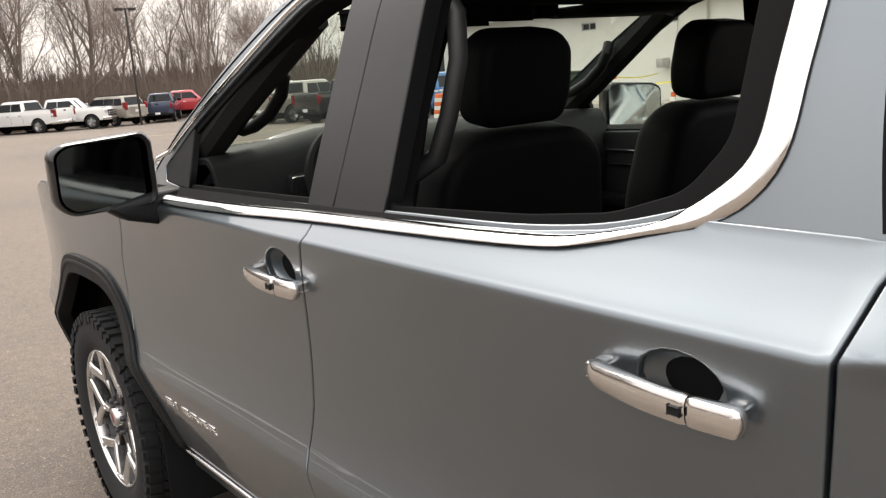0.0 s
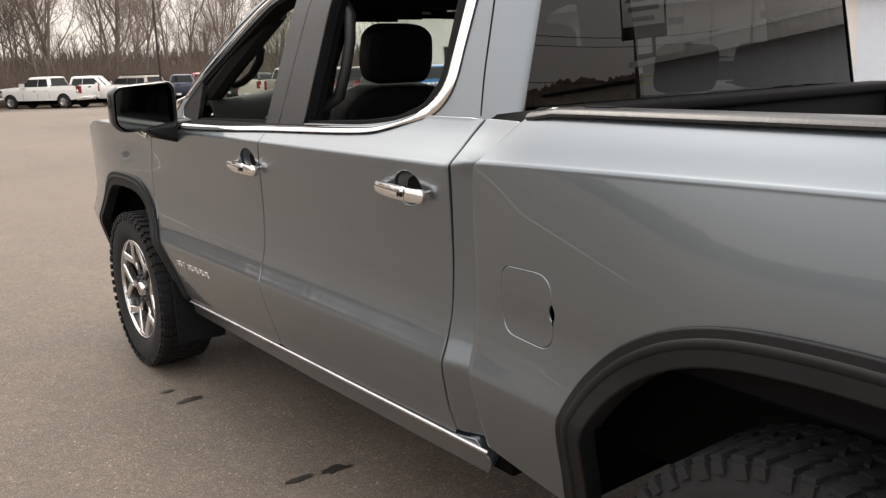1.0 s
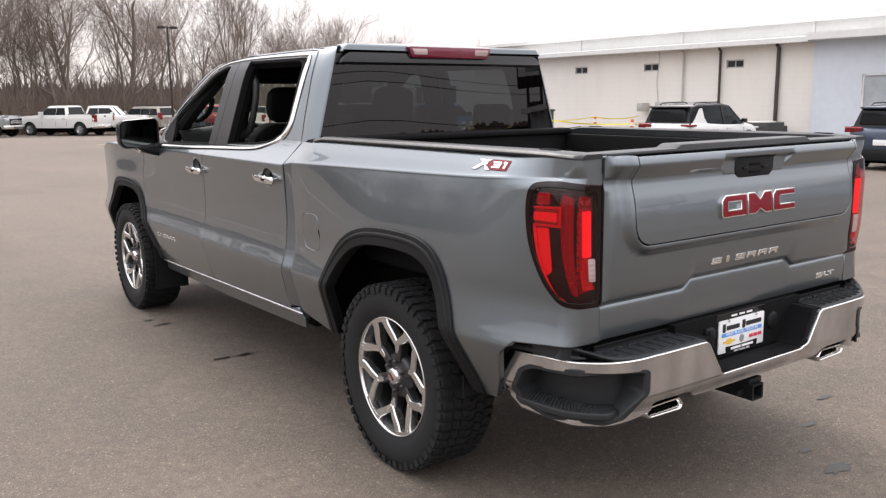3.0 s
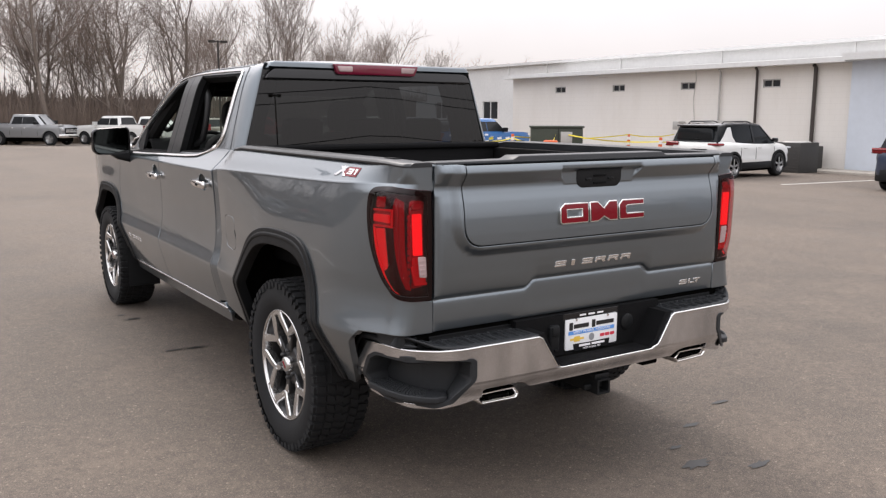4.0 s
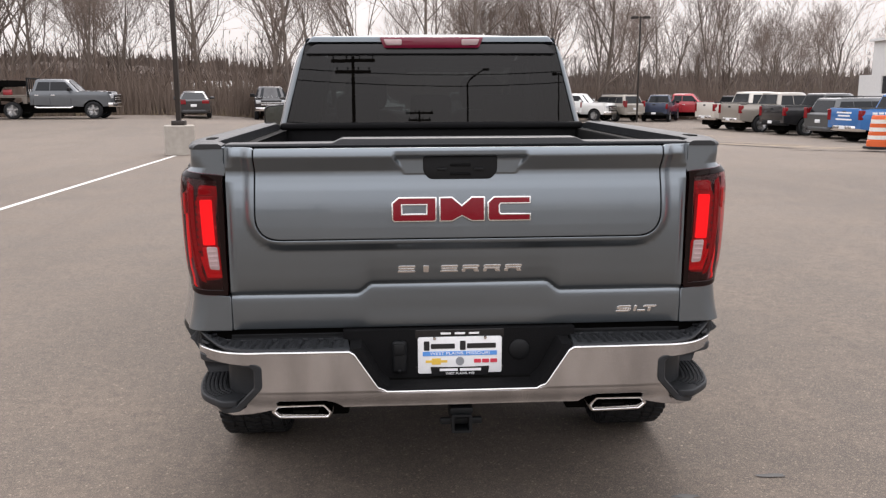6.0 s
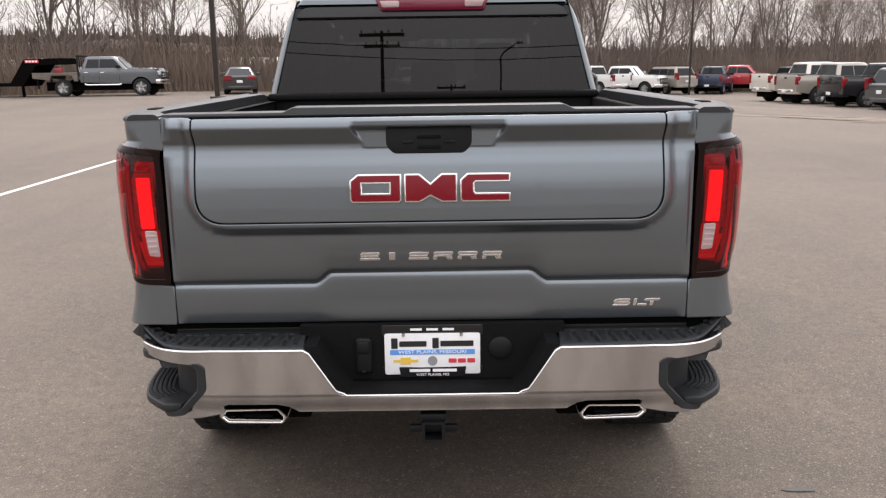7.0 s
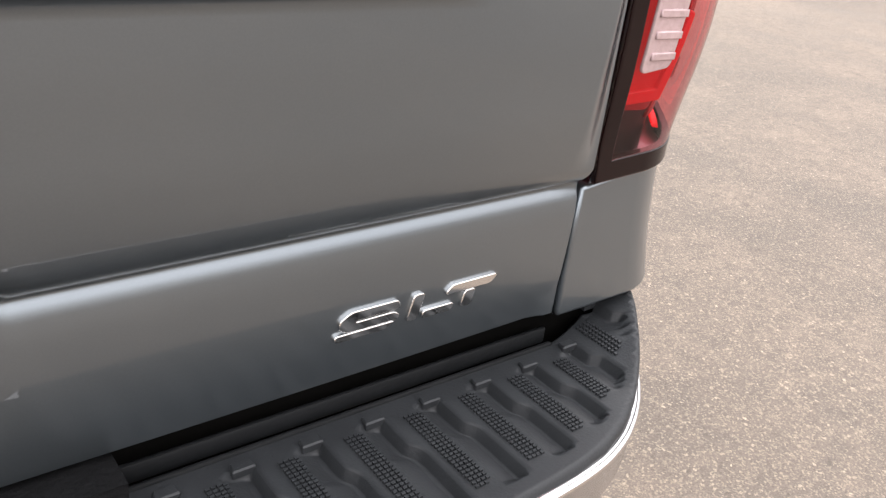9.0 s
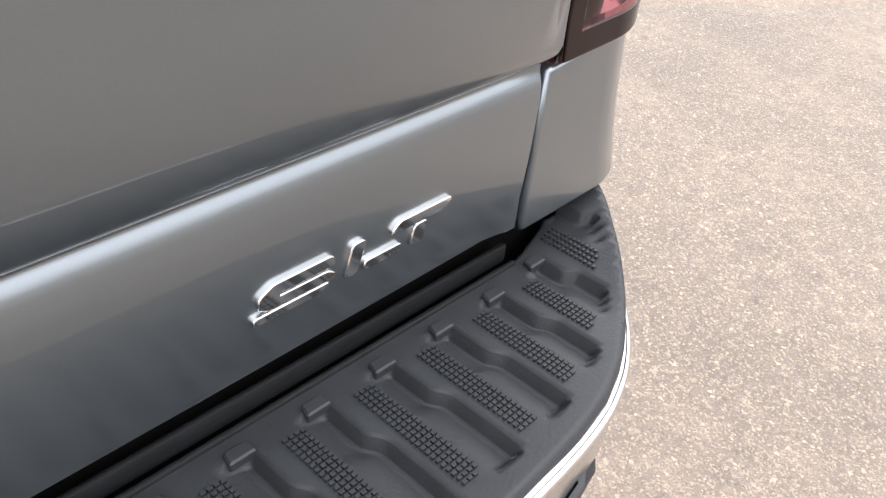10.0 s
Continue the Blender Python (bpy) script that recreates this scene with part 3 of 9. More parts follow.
def smooth_line(pts, n):
    """A Catmull-Rom line through points in a plane."""
    out = []
    for i in range(len(pts) - 1):
        p0, p1, p2, p3 = (Vector(pts[max(0, min(len(pts) - 1, i + k))]) for k in (-1, 0, 1, 2))
        for j in range(n):
            t = j / n
            out.append(tuple(0.5 * (2 * p1 + (p2 - p0) * t + (2 * p0 - 5 * p1 + 4 * p2 - p3) * t * t + (3 * p1 - p0 - 3 * p2 + p3) * t ** 3)))
    out.append(tuple(pts[-1]))
    return out


def build_handle(s, cy, cz):
    """A chrome pull handle: a bowed grip and a cap of the same section behind a seam."""
    def place(t):
        """Middle of the bar at a share t of its length, with its half height and half depth."""
        y = cy + 0.134 - 0.240 * t
        ends = min(1.0, (t / 0.07) ** 0.5 if t < 0.07 else 1.0, ((1 - t) / 0.03) ** 0.4 if t > 0.97 else 1.0)
        out = half_width(y, cz) + 0.010 + 0.026 * math.sin(math.pi * lerp(0.10, 0.90, t)) ** 0.7
        return y, out, cz + 0.010 - 0.011 * t, (0.0170 + 0.0035 * ease(0.0, 0.5, t)) * max(0.25, ends), 0.0125 * max(0.3, ends)

    def bar_between(t0, t1, n):
        bm = bmesh.new()
        rings = []
        for i in range(n + 1):
            t = lerp(t0, t1, i / n)
            y, out, z, h, d = place(t)
            if i in (0, n) and 0.01 < t < 0.99:
                h, d = h * 0.93, d * 0.85
            ring = []
            for a in range(14):
                c, e = math.cos(math.tau * a / 14), math.sin(math.tau * a / 14)
                q = 1 / max(abs(c), abs(e)) ** 0.45
                ring.append(bm.verts.new((s * (out + d * c * q), y, z + h * e * q)))
            rings.append(ring)
        for r0, r1 in zip(rings, rings[1:]):
            for k in range(14):
                bm.faces.new((r0[k], r0[(k + 1) % 14], r1[(k + 1) % 14], r1[k]))
        bm.faces.new(rings[0])
        bm.faces.new(rings[-1])
        bmesh.ops.recalc_face_normals(bm, faces=bm.faces)
        return smooth_all(bm)
    grip = part("door_handle", bar_between(0.0, 0.715, 26), chrome, truck, "chrome door pull handle")
    part("handle_cap", bar_between(0.722, 1.0, 14), chrome, grip)
    for t in (0.06, 0.90):
        y, out, z, h, d = place(t)
        bm = bmesh.new()
        box(bm, s * (out - 0.035), s * (out - 0.004), y - 0.010, y + 0.010, z - 0.009, z + 0.009, 0.004, 2)
        part("handle_foot", bm, chrome, grip)
    y, out, z, h, d = place(0.70)
    bm = bmesh.new()
    box(bm, s * (out + 0.004), s * (out + d + 0.0035), y - 0.001, y + 0.016, z - 0.005, z + 0.006, 0.0015)
    part("key_button", bm, trim_black, grip)


# cab upper: side glass line leans in from the belt to the roof rail
def cab_skin(s):
    lean = curve([(1.30, 0.905), (1.34, 0.893), (1.40, 0.876), (1.60, 0.818), (1.76, 0.770), (1.82, 0.744), (1.85, 0.722), (1.875, 0.690), (1.89, 0.650)])

    def fn(u, z):
        w = lean(z)
        if u < 2.16:
            w -= 0.012 * ((2.16 - u) / 0.13) ** 2
        if u > 3.3:
            w -= 0.018 * ((u - 3.3) / 0.9) ** 2
        return (s * w, u, z)
    return fn


WIN_F = [(3.262, 1.352), (3.205, 1.815), (3.26, 1.818), (3.42, 1.775), (3.66, 1.655), (3.99, 1.490), (4.165, 1.378), (4.15, 1.345), (4.0, 1.336)]
WIN_R = [(2.252, 1.50), (2.238, 1.80), (2.29, 1.826), (2.955, 1.835), (2.99, 1.358), (2.60, 1.375), (2.43, 1.392), (2.31, 1.43)]


def build_cab_side(s):
    fn, fl = cab_skin(s), s < 0
    outer = [(2.03, 1.39), (2.05, 1.39), (2.30, 1.385), (2.55, 1.350), (3.17, 1.322), (4.10, 1.290), (4.335, 1.300), (4.30, 1.345), (4.12, 1.49), (3.86, 1.64), (3.62, 1.768), (3.42, 1.842), (3.2, 1.868),
             (2.9, 1.885), (2.3, 1.885), (2.03, 1.875), (2.03, 1.82), (2.03, 1.6)]
    hole_f = [(3.20, 1.342), (3.135, 1.828), (3.27, 1.830), (3.43, 1.788), (3.68, 1.667), (4.01, 1.502), (4.195, 1.383), (4.18, 1.336), (4.0, 1.322)]
    hole_r = [(2.19, 1.49), (2.168, 1.80), (2.20, 1.842), (2.95, 1.850), (3.125, 1.845), (3.187, 1.346), (2.60, 1.360), (2.42, 1.378), (2.26, 1.42)]
    us = [2.04, 2.05, 2.06, 2.08, 2.1, 2.15, 2.2, 2.3] + [2.4 + 0.1 * k for k in range(20)]
    zs = [1.3 + 0.03 * k for k in range(17)] + [1.83, 1.845, 1.86, 1.87, 1.88]
    part("cab_side", panel(outer, [rounded(hole_f, [0.01, 0.01, 0.02, 0.05, 0.05, 0.05, 0.03, 0.03, 0.05]), rounded(hole_r, [0.06, 0.03, 0.03, 0.01, 0.01, 0.01, 0.1, 0.1, 0.05])], fn, us, zs, 0.03, fl), paint, truck)
    # satin black posts between the two side windows
    for name, post in (("front_window_post", [(3.275, 1.338), (3.205, 1.838), (3.092, 1.842), (3.174, 1.336)]), ("rear_window_post", [(3.166, 1.336), (3.084, 1.842), (2.945, 1.845), (2.985, 1.345)])):
        part(name, panel(post, [], lambda u, z: (fn(u, z)[0] + s * 0.002, u, z), 0.1, 0.05, 0.04, fl), pillar_grey, truck, "satin black window post")
    # black rubber frames round the openings
    for win, out in ((WIN_F, hole_f), (WIN_R, hole_r)):
        rr = rounded(win, 0.03)
        part("window_seal", panel(rounded(shrink(out, -0.004), 0.03), [rr], lambda u, z: (fn(u, z)[0] - s * 0.012, u, z), 0.1, 0.05, 0.055, fl, 0.003), seal, truck)
    # bright moulding right round both windows
    ring = smooth_line([(4.16, 1.322), (4.0, 1.312), (3.6, 1.318), (3.17, 1.333), (2.60, 1.349), (2.42, 1.366), (2.28, 1.405), (2.195, 1.475), (2.175, 1.60), (2.155, 1.80), (2.165, 1.838), (2.22, 1.851), (2.60, 1.857), (2.95, 1.857),
                        (3.15, 1.850), (3.28, 1.838), (3.44, 1.797), (3.69, 1.675), (4.02, 1.508), (4.20, 1.395), (4.215, 1.345), (4.16, 1.322)], 6)
    pts = []
    for i in range(len(ring) - 1):
        y, z = ring[i]
        a, b = ring[i - 1 if i else -2], ring[(i + 1) % (len(ring) - 1)]
        d = Vector((0, b[0] - a[0], b[1] - a[1])).normalized()
        wide = 0.013 + 0.024 * ease(1.36, 1.30, z) * 0.4 + 0.030 * ease(2.36, 2.22, y) * (1 - ease(1.78, 1.84, z)) + 0.018 * (1 - ease(1.34, 1.40, z)) * ease(2.2, 2.5, y)
        low = 1 - ease(1.36, 1.42, z)
        n = Vector((s * lerp(1, 0.5, low), 0, lerp(0.3, 1.0, low))).normalized()
        x = fn(y, z)[0]
        if z < 1.41:
            x = s * max(abs(x), half_width(y, z) - 0.002)
        pts.append(((x + s * 0.004, y, z), d.cross(n).normalized() * wide / 0.02, n))
    part("window_moulding", strip(pts, 0.02, 0.007, True), chrome, truck, "bright chrome window surround")
    # black sail panel where the mirror stands
    part("mirror_sail", panel([(4.19, 1.378), (4.17, 1.338), (3.985, 1.330), (4.005, 1.492)], [], lambda u, z: (fn(u, z)[0] - s * 0.003, u, z), 0.1, 0.05, 0.02, fl), trim_black, truck)
    if s > 0:
        part("side_window", panel(rounded(WIN_F, 0.02), [], lambda u, z: (fn(u, z)[0] - s * 0.03, u, z), 0.2, 0.1, 0, fl), green_glass, truck, "green tinted side window")


def shrink(pts, d):
    """A polygon moved inwards (or outwards for minus) by about d."""
    c = sum((Vector(p) for p in pts), Vector((0, 0))) / len(pts)
    return [tuple(Vector(p) + (c - Vector(p)).normalized() * d) for p in pts]


for side in (-1, 1):
    build_body(side, "left" if side < 0 else "right")
    build_cab_side(side)

# ---- roof, rear window, bonnet, windscreen ----
def roof_fn(x, y):
    edge = 0.652 - 0.02 * ease(3.0, 3.4, y)
    k = min(1.2, abs(x) / edge)
    z = 1.920 - 0.030 * k ** 3.2
    if y < 2.15:
        z -= 0.020 * ((2.15 - y) / 0.2) ** 2
    if y > 3.1:
        z -= 0.20 * ((y - 3.1) / 0.75) ** 1.8
    return (x, y, z)


part("roof", panel([(-0.655, 1.975), (-0.5, 1.955), (0, 1.945), (0.5, 1.955), (0.655, 1.975), (0.66, 2.4), (0.655, 3.0), (0.63, 3.42), (0, 3.50), (-0.63, 3.42), (-0.655, 3.0), (-0.66, 2.4)], [], roof_fn,
                   [-0.65, -0.62, -0.58, -0.5, -0.4, -0.2, 0, 0.2, 0.4, 0.5, 0.58, 0.62, 0.65], [1.97, 1.99, 2.02, 2.06, 2.1, 2.15, 2.3, 2.6, 2.9, 3.1, 3.2, 3.3, 3.4], 0.03), paint, truck)
bm = bmesh.new()
prism(bm, rounded([(-0.700, 1.795), (0.700, 1.795), (0.672, 1.838), (0.63, 1.862), (-0.63, 1.862), (-0.672, 1.838)], 0.02), 1.915, 1.99, "xz", 0.01)
part("roof_spoiler", bm, gloss_black, truck, "gloss black strip over the rear window")
bm = bmesh.new()
prism(bm, rounded([(-0.69, 1.855), (0.69, 1.855), (0.655, 1.898), (-0.655, 1.898)], 0.015), 1.912, 2.02, "xz", 0.012, 3)
part("roof_rear_edge", smooth_all(bm), paint, truck)
bm = bmesh.new()
prism(bm, rounded([(-0.288, 1.893), (0.288, 1.893), (0.262, 1.832), (-0.262, 1.832)], 0.012), 1.892, 1.95, "xz", 0.006)
lamp = part("high_brake_lamp", bm, maroon_lens, truck, "unlit maroon high-level brake lamp")
for s in (-1, 1):
    bm = bmesh.new()
    prism(bm, rounded([(s * 0.165, 1.880), (s * 0.265, 1.880), (s * 0.25, 1.848), (s * 0.165, 1.848)], 0.008), 1.888, 1.90, "xz", 0.002)
    part("cargo_lamp", bm, clear_lens, lamp, "clear cargo lamp lens")


def rear_glass(x, z):
    k = (z - 1.40) / 0.42
    return (x, 1.935 + 0.022 * k - 0.02 * (1 - (x / 0.82) ** 2), z)


part("rear_window", panel(rounded([(-0.815, 1.395), (0.815, 1.395), (0.706, 1.815), (-0.706, 1.815)], 0.03), [], rear_glass, 0.1, 0.06, 0.008), privacy_glass, truck, "dark tinted rear window").visible_shadow = False
def rear_wall(x, z):
    return (x, rear_glass(x, z)[1] + 0.006, z)
part("rear_window_frame", panel([(-0.829, 1.36), (0.829, 1.36), (0.697, 1.85), (-0.697, 1.85)], [rounded([(-0.79, 1.415), (0.79, 1.415), (0.69, 1.80), (-0.69, 1.80)], 0.03)], rear_wall, 0.1, 0.1, 0.03), gloss_black, truck)
for s in (-1, 1):
    # painted rear pillars beside the window, lapping over the cab side
    def pillar(a, z, s=s):
        w1 = cab_skin(1)(2.045, z)[0] + 0.0012
        x0 = lerp(0.822, 0.708, (z - 1.40) / 0.42)
        y0 = rear_glass(x0, z)[1] - 0.006
        if a > 1:
            y = 2.045 + (a - 1) * 0.08
            return (s * (cab_skin(1)(y, z)[0] + 0.0012 - 0.0022 * (a - 1)), y, z)
        t = a * math.pi / 2
        return (s * lerp(x0, w1, math.sin(t)), lerp(2.045, y0, math.cos(t)), z)
    part("rear_pillar", panel([(0, 1.33), (1.9, 1.33), (1.9, 1.889), (0, 1.889)], [], pillar, [0.125 * k for k in range(9)] + [1.3, 1.6], [1.33 + 0.03 * k for k in range(17)] + [1.83, 1.845, 1.86, 1.87, 1.88], 0, s < 0), paint, truck)
    # thin dark strip added in place of the open gap round the door frames
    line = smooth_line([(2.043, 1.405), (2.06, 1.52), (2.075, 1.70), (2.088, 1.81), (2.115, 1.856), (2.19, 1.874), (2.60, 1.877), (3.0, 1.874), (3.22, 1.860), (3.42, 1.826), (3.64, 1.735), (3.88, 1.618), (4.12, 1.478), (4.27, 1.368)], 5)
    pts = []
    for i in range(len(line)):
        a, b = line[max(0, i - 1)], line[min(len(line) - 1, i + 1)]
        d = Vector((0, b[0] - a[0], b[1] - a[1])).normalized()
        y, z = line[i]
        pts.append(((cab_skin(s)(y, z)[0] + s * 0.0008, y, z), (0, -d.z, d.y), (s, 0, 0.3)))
    part("door_gap_strip", strip(pts, 0.006, 0.0012), seal, truck)
bm = bmesh.new()
box(bm, -0.86, 0.86, 1.93, 1.99, 0.9, 1.395)
part("cab_rear_wall", bm, paint, truck)


def hood_fn(x, y):
    k = abs(x) / 0.93
    z = 1.345 - 0.05 * ((y - 4.2) / 1.4) ** 2 - 0.055 * k ** 4 + 0.025 * (1 - ease(0.30, 0.42, abs(x)))
    if y > 5.3:
        z -= 0.16 * ((y - 5.3) / 0.35) ** 2
    return (x, y, z)


part("bonnet", panel([(-0.90, 4.33), (0.90, 4.33), (0.91, 5.0), (0.86, 5.5), (0.80, 5.62), (-0.80, 5.62), (-0.86, 5.5), (-0.91, 5.0)], [], hood_fn, 0.08, 0.1, 0.04), paint, truck)
bm = bmesh.new()
prism(bm, rounded([(-0.86, 0.62), (0.86, 0.62), (0.88, 1.22), (0.80, 1.27), (-0.80, 1.27), (-0.88, 1.22)], 0.05), 5.45, 5.68, "xz", 0.03)
part("grille", bm, gloss_black, truck)
bm = bmesh.new()
prism(bm, rounded([(-0.92, 5.38), (-0.90, 5.60), (-0.75, 5.74), (0.75, 5.74), (0.90, 5.60), (0.92, 5.38)], 0.08), 0.42, 0.62, "xy", 0.03, 3)
part("front_bumper", smooth_all(bm), chrome, truck, "chrome front bumper")


def screen_fn(x, v):
    y = lerp(4.50, 3.47, v) - 0.30 * (x / 0.8) ** 2 * (1 - 0.7 * v)
    return (x, y, lerp(1.395, 1.855, v) - 0.030 * (x / 0.8) ** 2 * (1 - 0.6 * v))


part("windscreen", panel([(-0.86, 0), (0.86, 0), (0.67, 1), (-0.67, 1)], [], screen_fn, 0.15, 0.2, 0.005, True), green_glass, truck, "green tinted windscreen").visible_shadow = False

# ---- tailgate ----
gate = curve([(0.775, 0.007), (0.79, 0.0030), (0.82, -0.0010), (0.860, -0.0030), (0.880, -0.0033), (0.893, -0.0026), (0.901, -0.0004), (0.905, 0.0020), (0.9065, 0.0020), (0.911, -0.004), (0.918, -0.0110), (0.930, -0.0165), (0.950, -0.0215), (0.975, -0.0258), (1.0, -0.0285), (1.04, -0.0325), (1.08, -0.0348), (1.13, -0.036), (1.5, -0.036)])
gate_top = curve([(1.15, 0.0), (1.21, 0.003), (1.27, 0.0125), (1.308, 0.0235), (1.326, 0.0278), (1.337, 0.0285), (1.340, 0.0280), (1.344, 0.0255), (1.382, -0.0015), (1.386, -0.0040), (1.389, -0.0045), (1.400, -0.0025), (1.416, 0.005), (1.430, 0.022), (1.440, 0.05)])


def corner_distance(x, z, w=0.688, low=1.112, r=0.085):
    """How far a place lies outside the upper panel's rounded outline (minus: inside)."""
    qx, qz = abs(x) - (w - r), (low + r) - z
    return math.hypot(max(qx, 0), max(qz, 0)) + min(max(qx, qz), 0) - r


def gate_fn(x, z):
    up = 0.034 * (1 - ease(0.300, 0.362, abs(x)))
    zz = z - up * (1 - ease(0.97, 1.05, z)) * ease(0.80, 0.86, z)
    y = gate(zz)
    d = corner_distance(x, z)
    y -= 0.031 * (1 - ease(0.012, 0.050, d)) * ease(1.03, 1.06, z)
    lid = gate_top(z)
    # the hollow widens round the release
    lean = 0.05 * max(0.0, min(1.0, (z - 1.30) / 0.085))
    mid = 1 - ease(0.165 + lean, 0.182 + lean, abs(x))
    lid = lerp(lid, gate_top(z) if z < 1.3275 else 0.0255 * (1 - ease(1.375, 1.395, z)) + max(0.0, gate_top(z)) * ease(1.385, 1.40, z), mid)
    y += lid
    y += 0.004 * (x / 0.8) ** 4
    # the step dies out towards the gap beside it
    y = lerp(y, max(-0.010, min(0.004, y)), ease(0.765, 0.789, abs(x)))
    return (x, y, z)


def dense(pts, step=0.008):
    """The same outline with points added along its long edges."""
    out = []
    for a, b in zip(pts, list(pts[1:]) + [pts[0]]):
        n = max(1, int(math.hypot(b[0] - a[0], b[1] - a[1]) / step))
        out += [(lerp(a[0], b[0], i / n), lerp(a[1], b[1], i / n)) for i in range(n)]
    return out


PANEL = rounded([(-0.685, 1.416), (-0.688, 1.113), (0.688, 1.113), (0.685, 1.416)], [0.004, 0.085, 0.085, 0.004], 8)
gz = [0.79, 0.8, 0.82, 0.84, 0.86, 0.87, 0.88, 0.887, 0.893, 0.897, 0.901, 0.903, 0.905, 0.9065, 0.908, 0.911, 0.914, 0.918, 0.924, 0.93, 0.936, 0.942, 0.95, 0.956, 0.963, 0.97, 0.98, 0.99, 1.0, 1.02, 1.04, 1.05, 1.06, 1.07, 1.08, 1.09, 1.1, 1.11, 1.13, 1.16, 1.2, 1.24, 1.28, 1.29, 1.3, 1.31,
      1.32, 1.328, 1.334, 1.337, 1.339, 1.341, 1.343, 1.346, 1.354, 1.362, 1.370, 1.378, 1.382, 1.384, 1.386, 1.388, 1.39, 1.396, 1.404, 1.41, 1.416, 1.422, 1.428, 1.434]
gx = sorted(s * v for s in (-1, 1) for v in (0.05, 0.1, 0.13, 0.145, 0.155, 0.165, 0.175, 0.185, 0.19, 0.195, 0.2, 0.205, 0.21, 0.215, 0.22, 0.225, 0.23, 0.235, 0.24, 0.25, 0.27, 0.3, 0.31, 0.32, 0.33, 0.34, 0.35, 0.36, 0.4, 0.5, 0.6, 0.64, 0.67, 0.69, 0.70, 0.71, 0.72, 0.73, 0.74, 0.75, 0.76, 0.78))
part("tailgate", panel(dense([(-0.791, 0.783), (0.791, 0.783), (0.791, 1.420), (0.70, 1.420)] + [(p[0] * 1.0125, 1.415 + (p[1] - 1.415) * 1.029) for p in PANEL[::-1]] + [(-0.70, 1.420), (-0.791, 1.420)]), [], gate_fn, gx, gz, 0.03, False, 0.0025), paint, truck)
HOLE = rounded([(-0.127, 1.388), (-0.127, 1.332), (-0.104, 1.307), (0.104, 1.307), (0.127, 1.332), (0.127, 1.388)], 0.012)
part("tailgate_inner_panel", panel(dense(PANEL), [dense(HOLE)], gate_fn, gx, gz, 0.03, False, 0.0025), paint, truck)
# matt black strip added inside the panel's gap to keep the seam dark
seam = dense(PANEL)[:-int(1.36 / 0.008)]
seam_pts = []
for k, (x, z) in enumerate(seam):
    a, b = seam[max(0, k - 1)], seam[min(len(seam) - 1, k + 1)]
    d = Vector((b[0] - a[0], 0, b[1] - a[1])).normalized()
    cx, cz = x * 1.0063, 1.415 + (z - 1.415) * 1.0145
    seam_pts.append(((cx, gate_fn(cx, cz)[1] + 0.008, cz), (-d.z, 0, d.x), (0, -1, 0)))
part("tailgate_seam_strip", strip(seam_pts, 0.016, 0.001), under_black, truck)
part("tailgate_back", panel([(-0.80, 0.775), (0.80, 0.775), (0.80, 1.41), (-0.80, 1.41)], [], lambda x, z: (x, 0.042, z), 0.4, 0.2, 0), under_black, truck)
# top cap with the raised centre
bm = bmesh.new()
prism(bm, rounded([(-0.79, 1.418), (0.79, 1.418), (0.79, 1.430), (0.43, 1.432), (0.40, 1.446), (-0.40, 1.446), (-0.43, 1.432), (-0.79, 1.430)], 0.006), -0.012, 0.085, "xz", 0.005)
part("tailgate_cap", smooth_all(bm), rail_black, truck, "black plastic tailgate cap")
# release handle in its bezel
bm = bmesh.new()
prism(bm, HOLE, -0.044, -0.020, "xz", 0.006)
bezel = part("tailgate_release", bm, trim_black, truck, "black tailgate release with buttons")
for dx in (-0.062, 0.062):
    bm = bmesh.new()
    box(bm, dx - 0.016, dx + 0.016, -0.050, -0.04, 1.338, 1.348, 0.003)
    part("release_button", bm, trim_black, bezel)
bm = bmesh.new()
box(bm, -0.035, 0.035, -0.049, -0.04, 1.322, 1.331, 0.003)
box(bm, -0.035, 0.035, -0.049, -0.04, 1.352, 1.361, 0.003)
part("pull_slot", bm, seal, bezel)

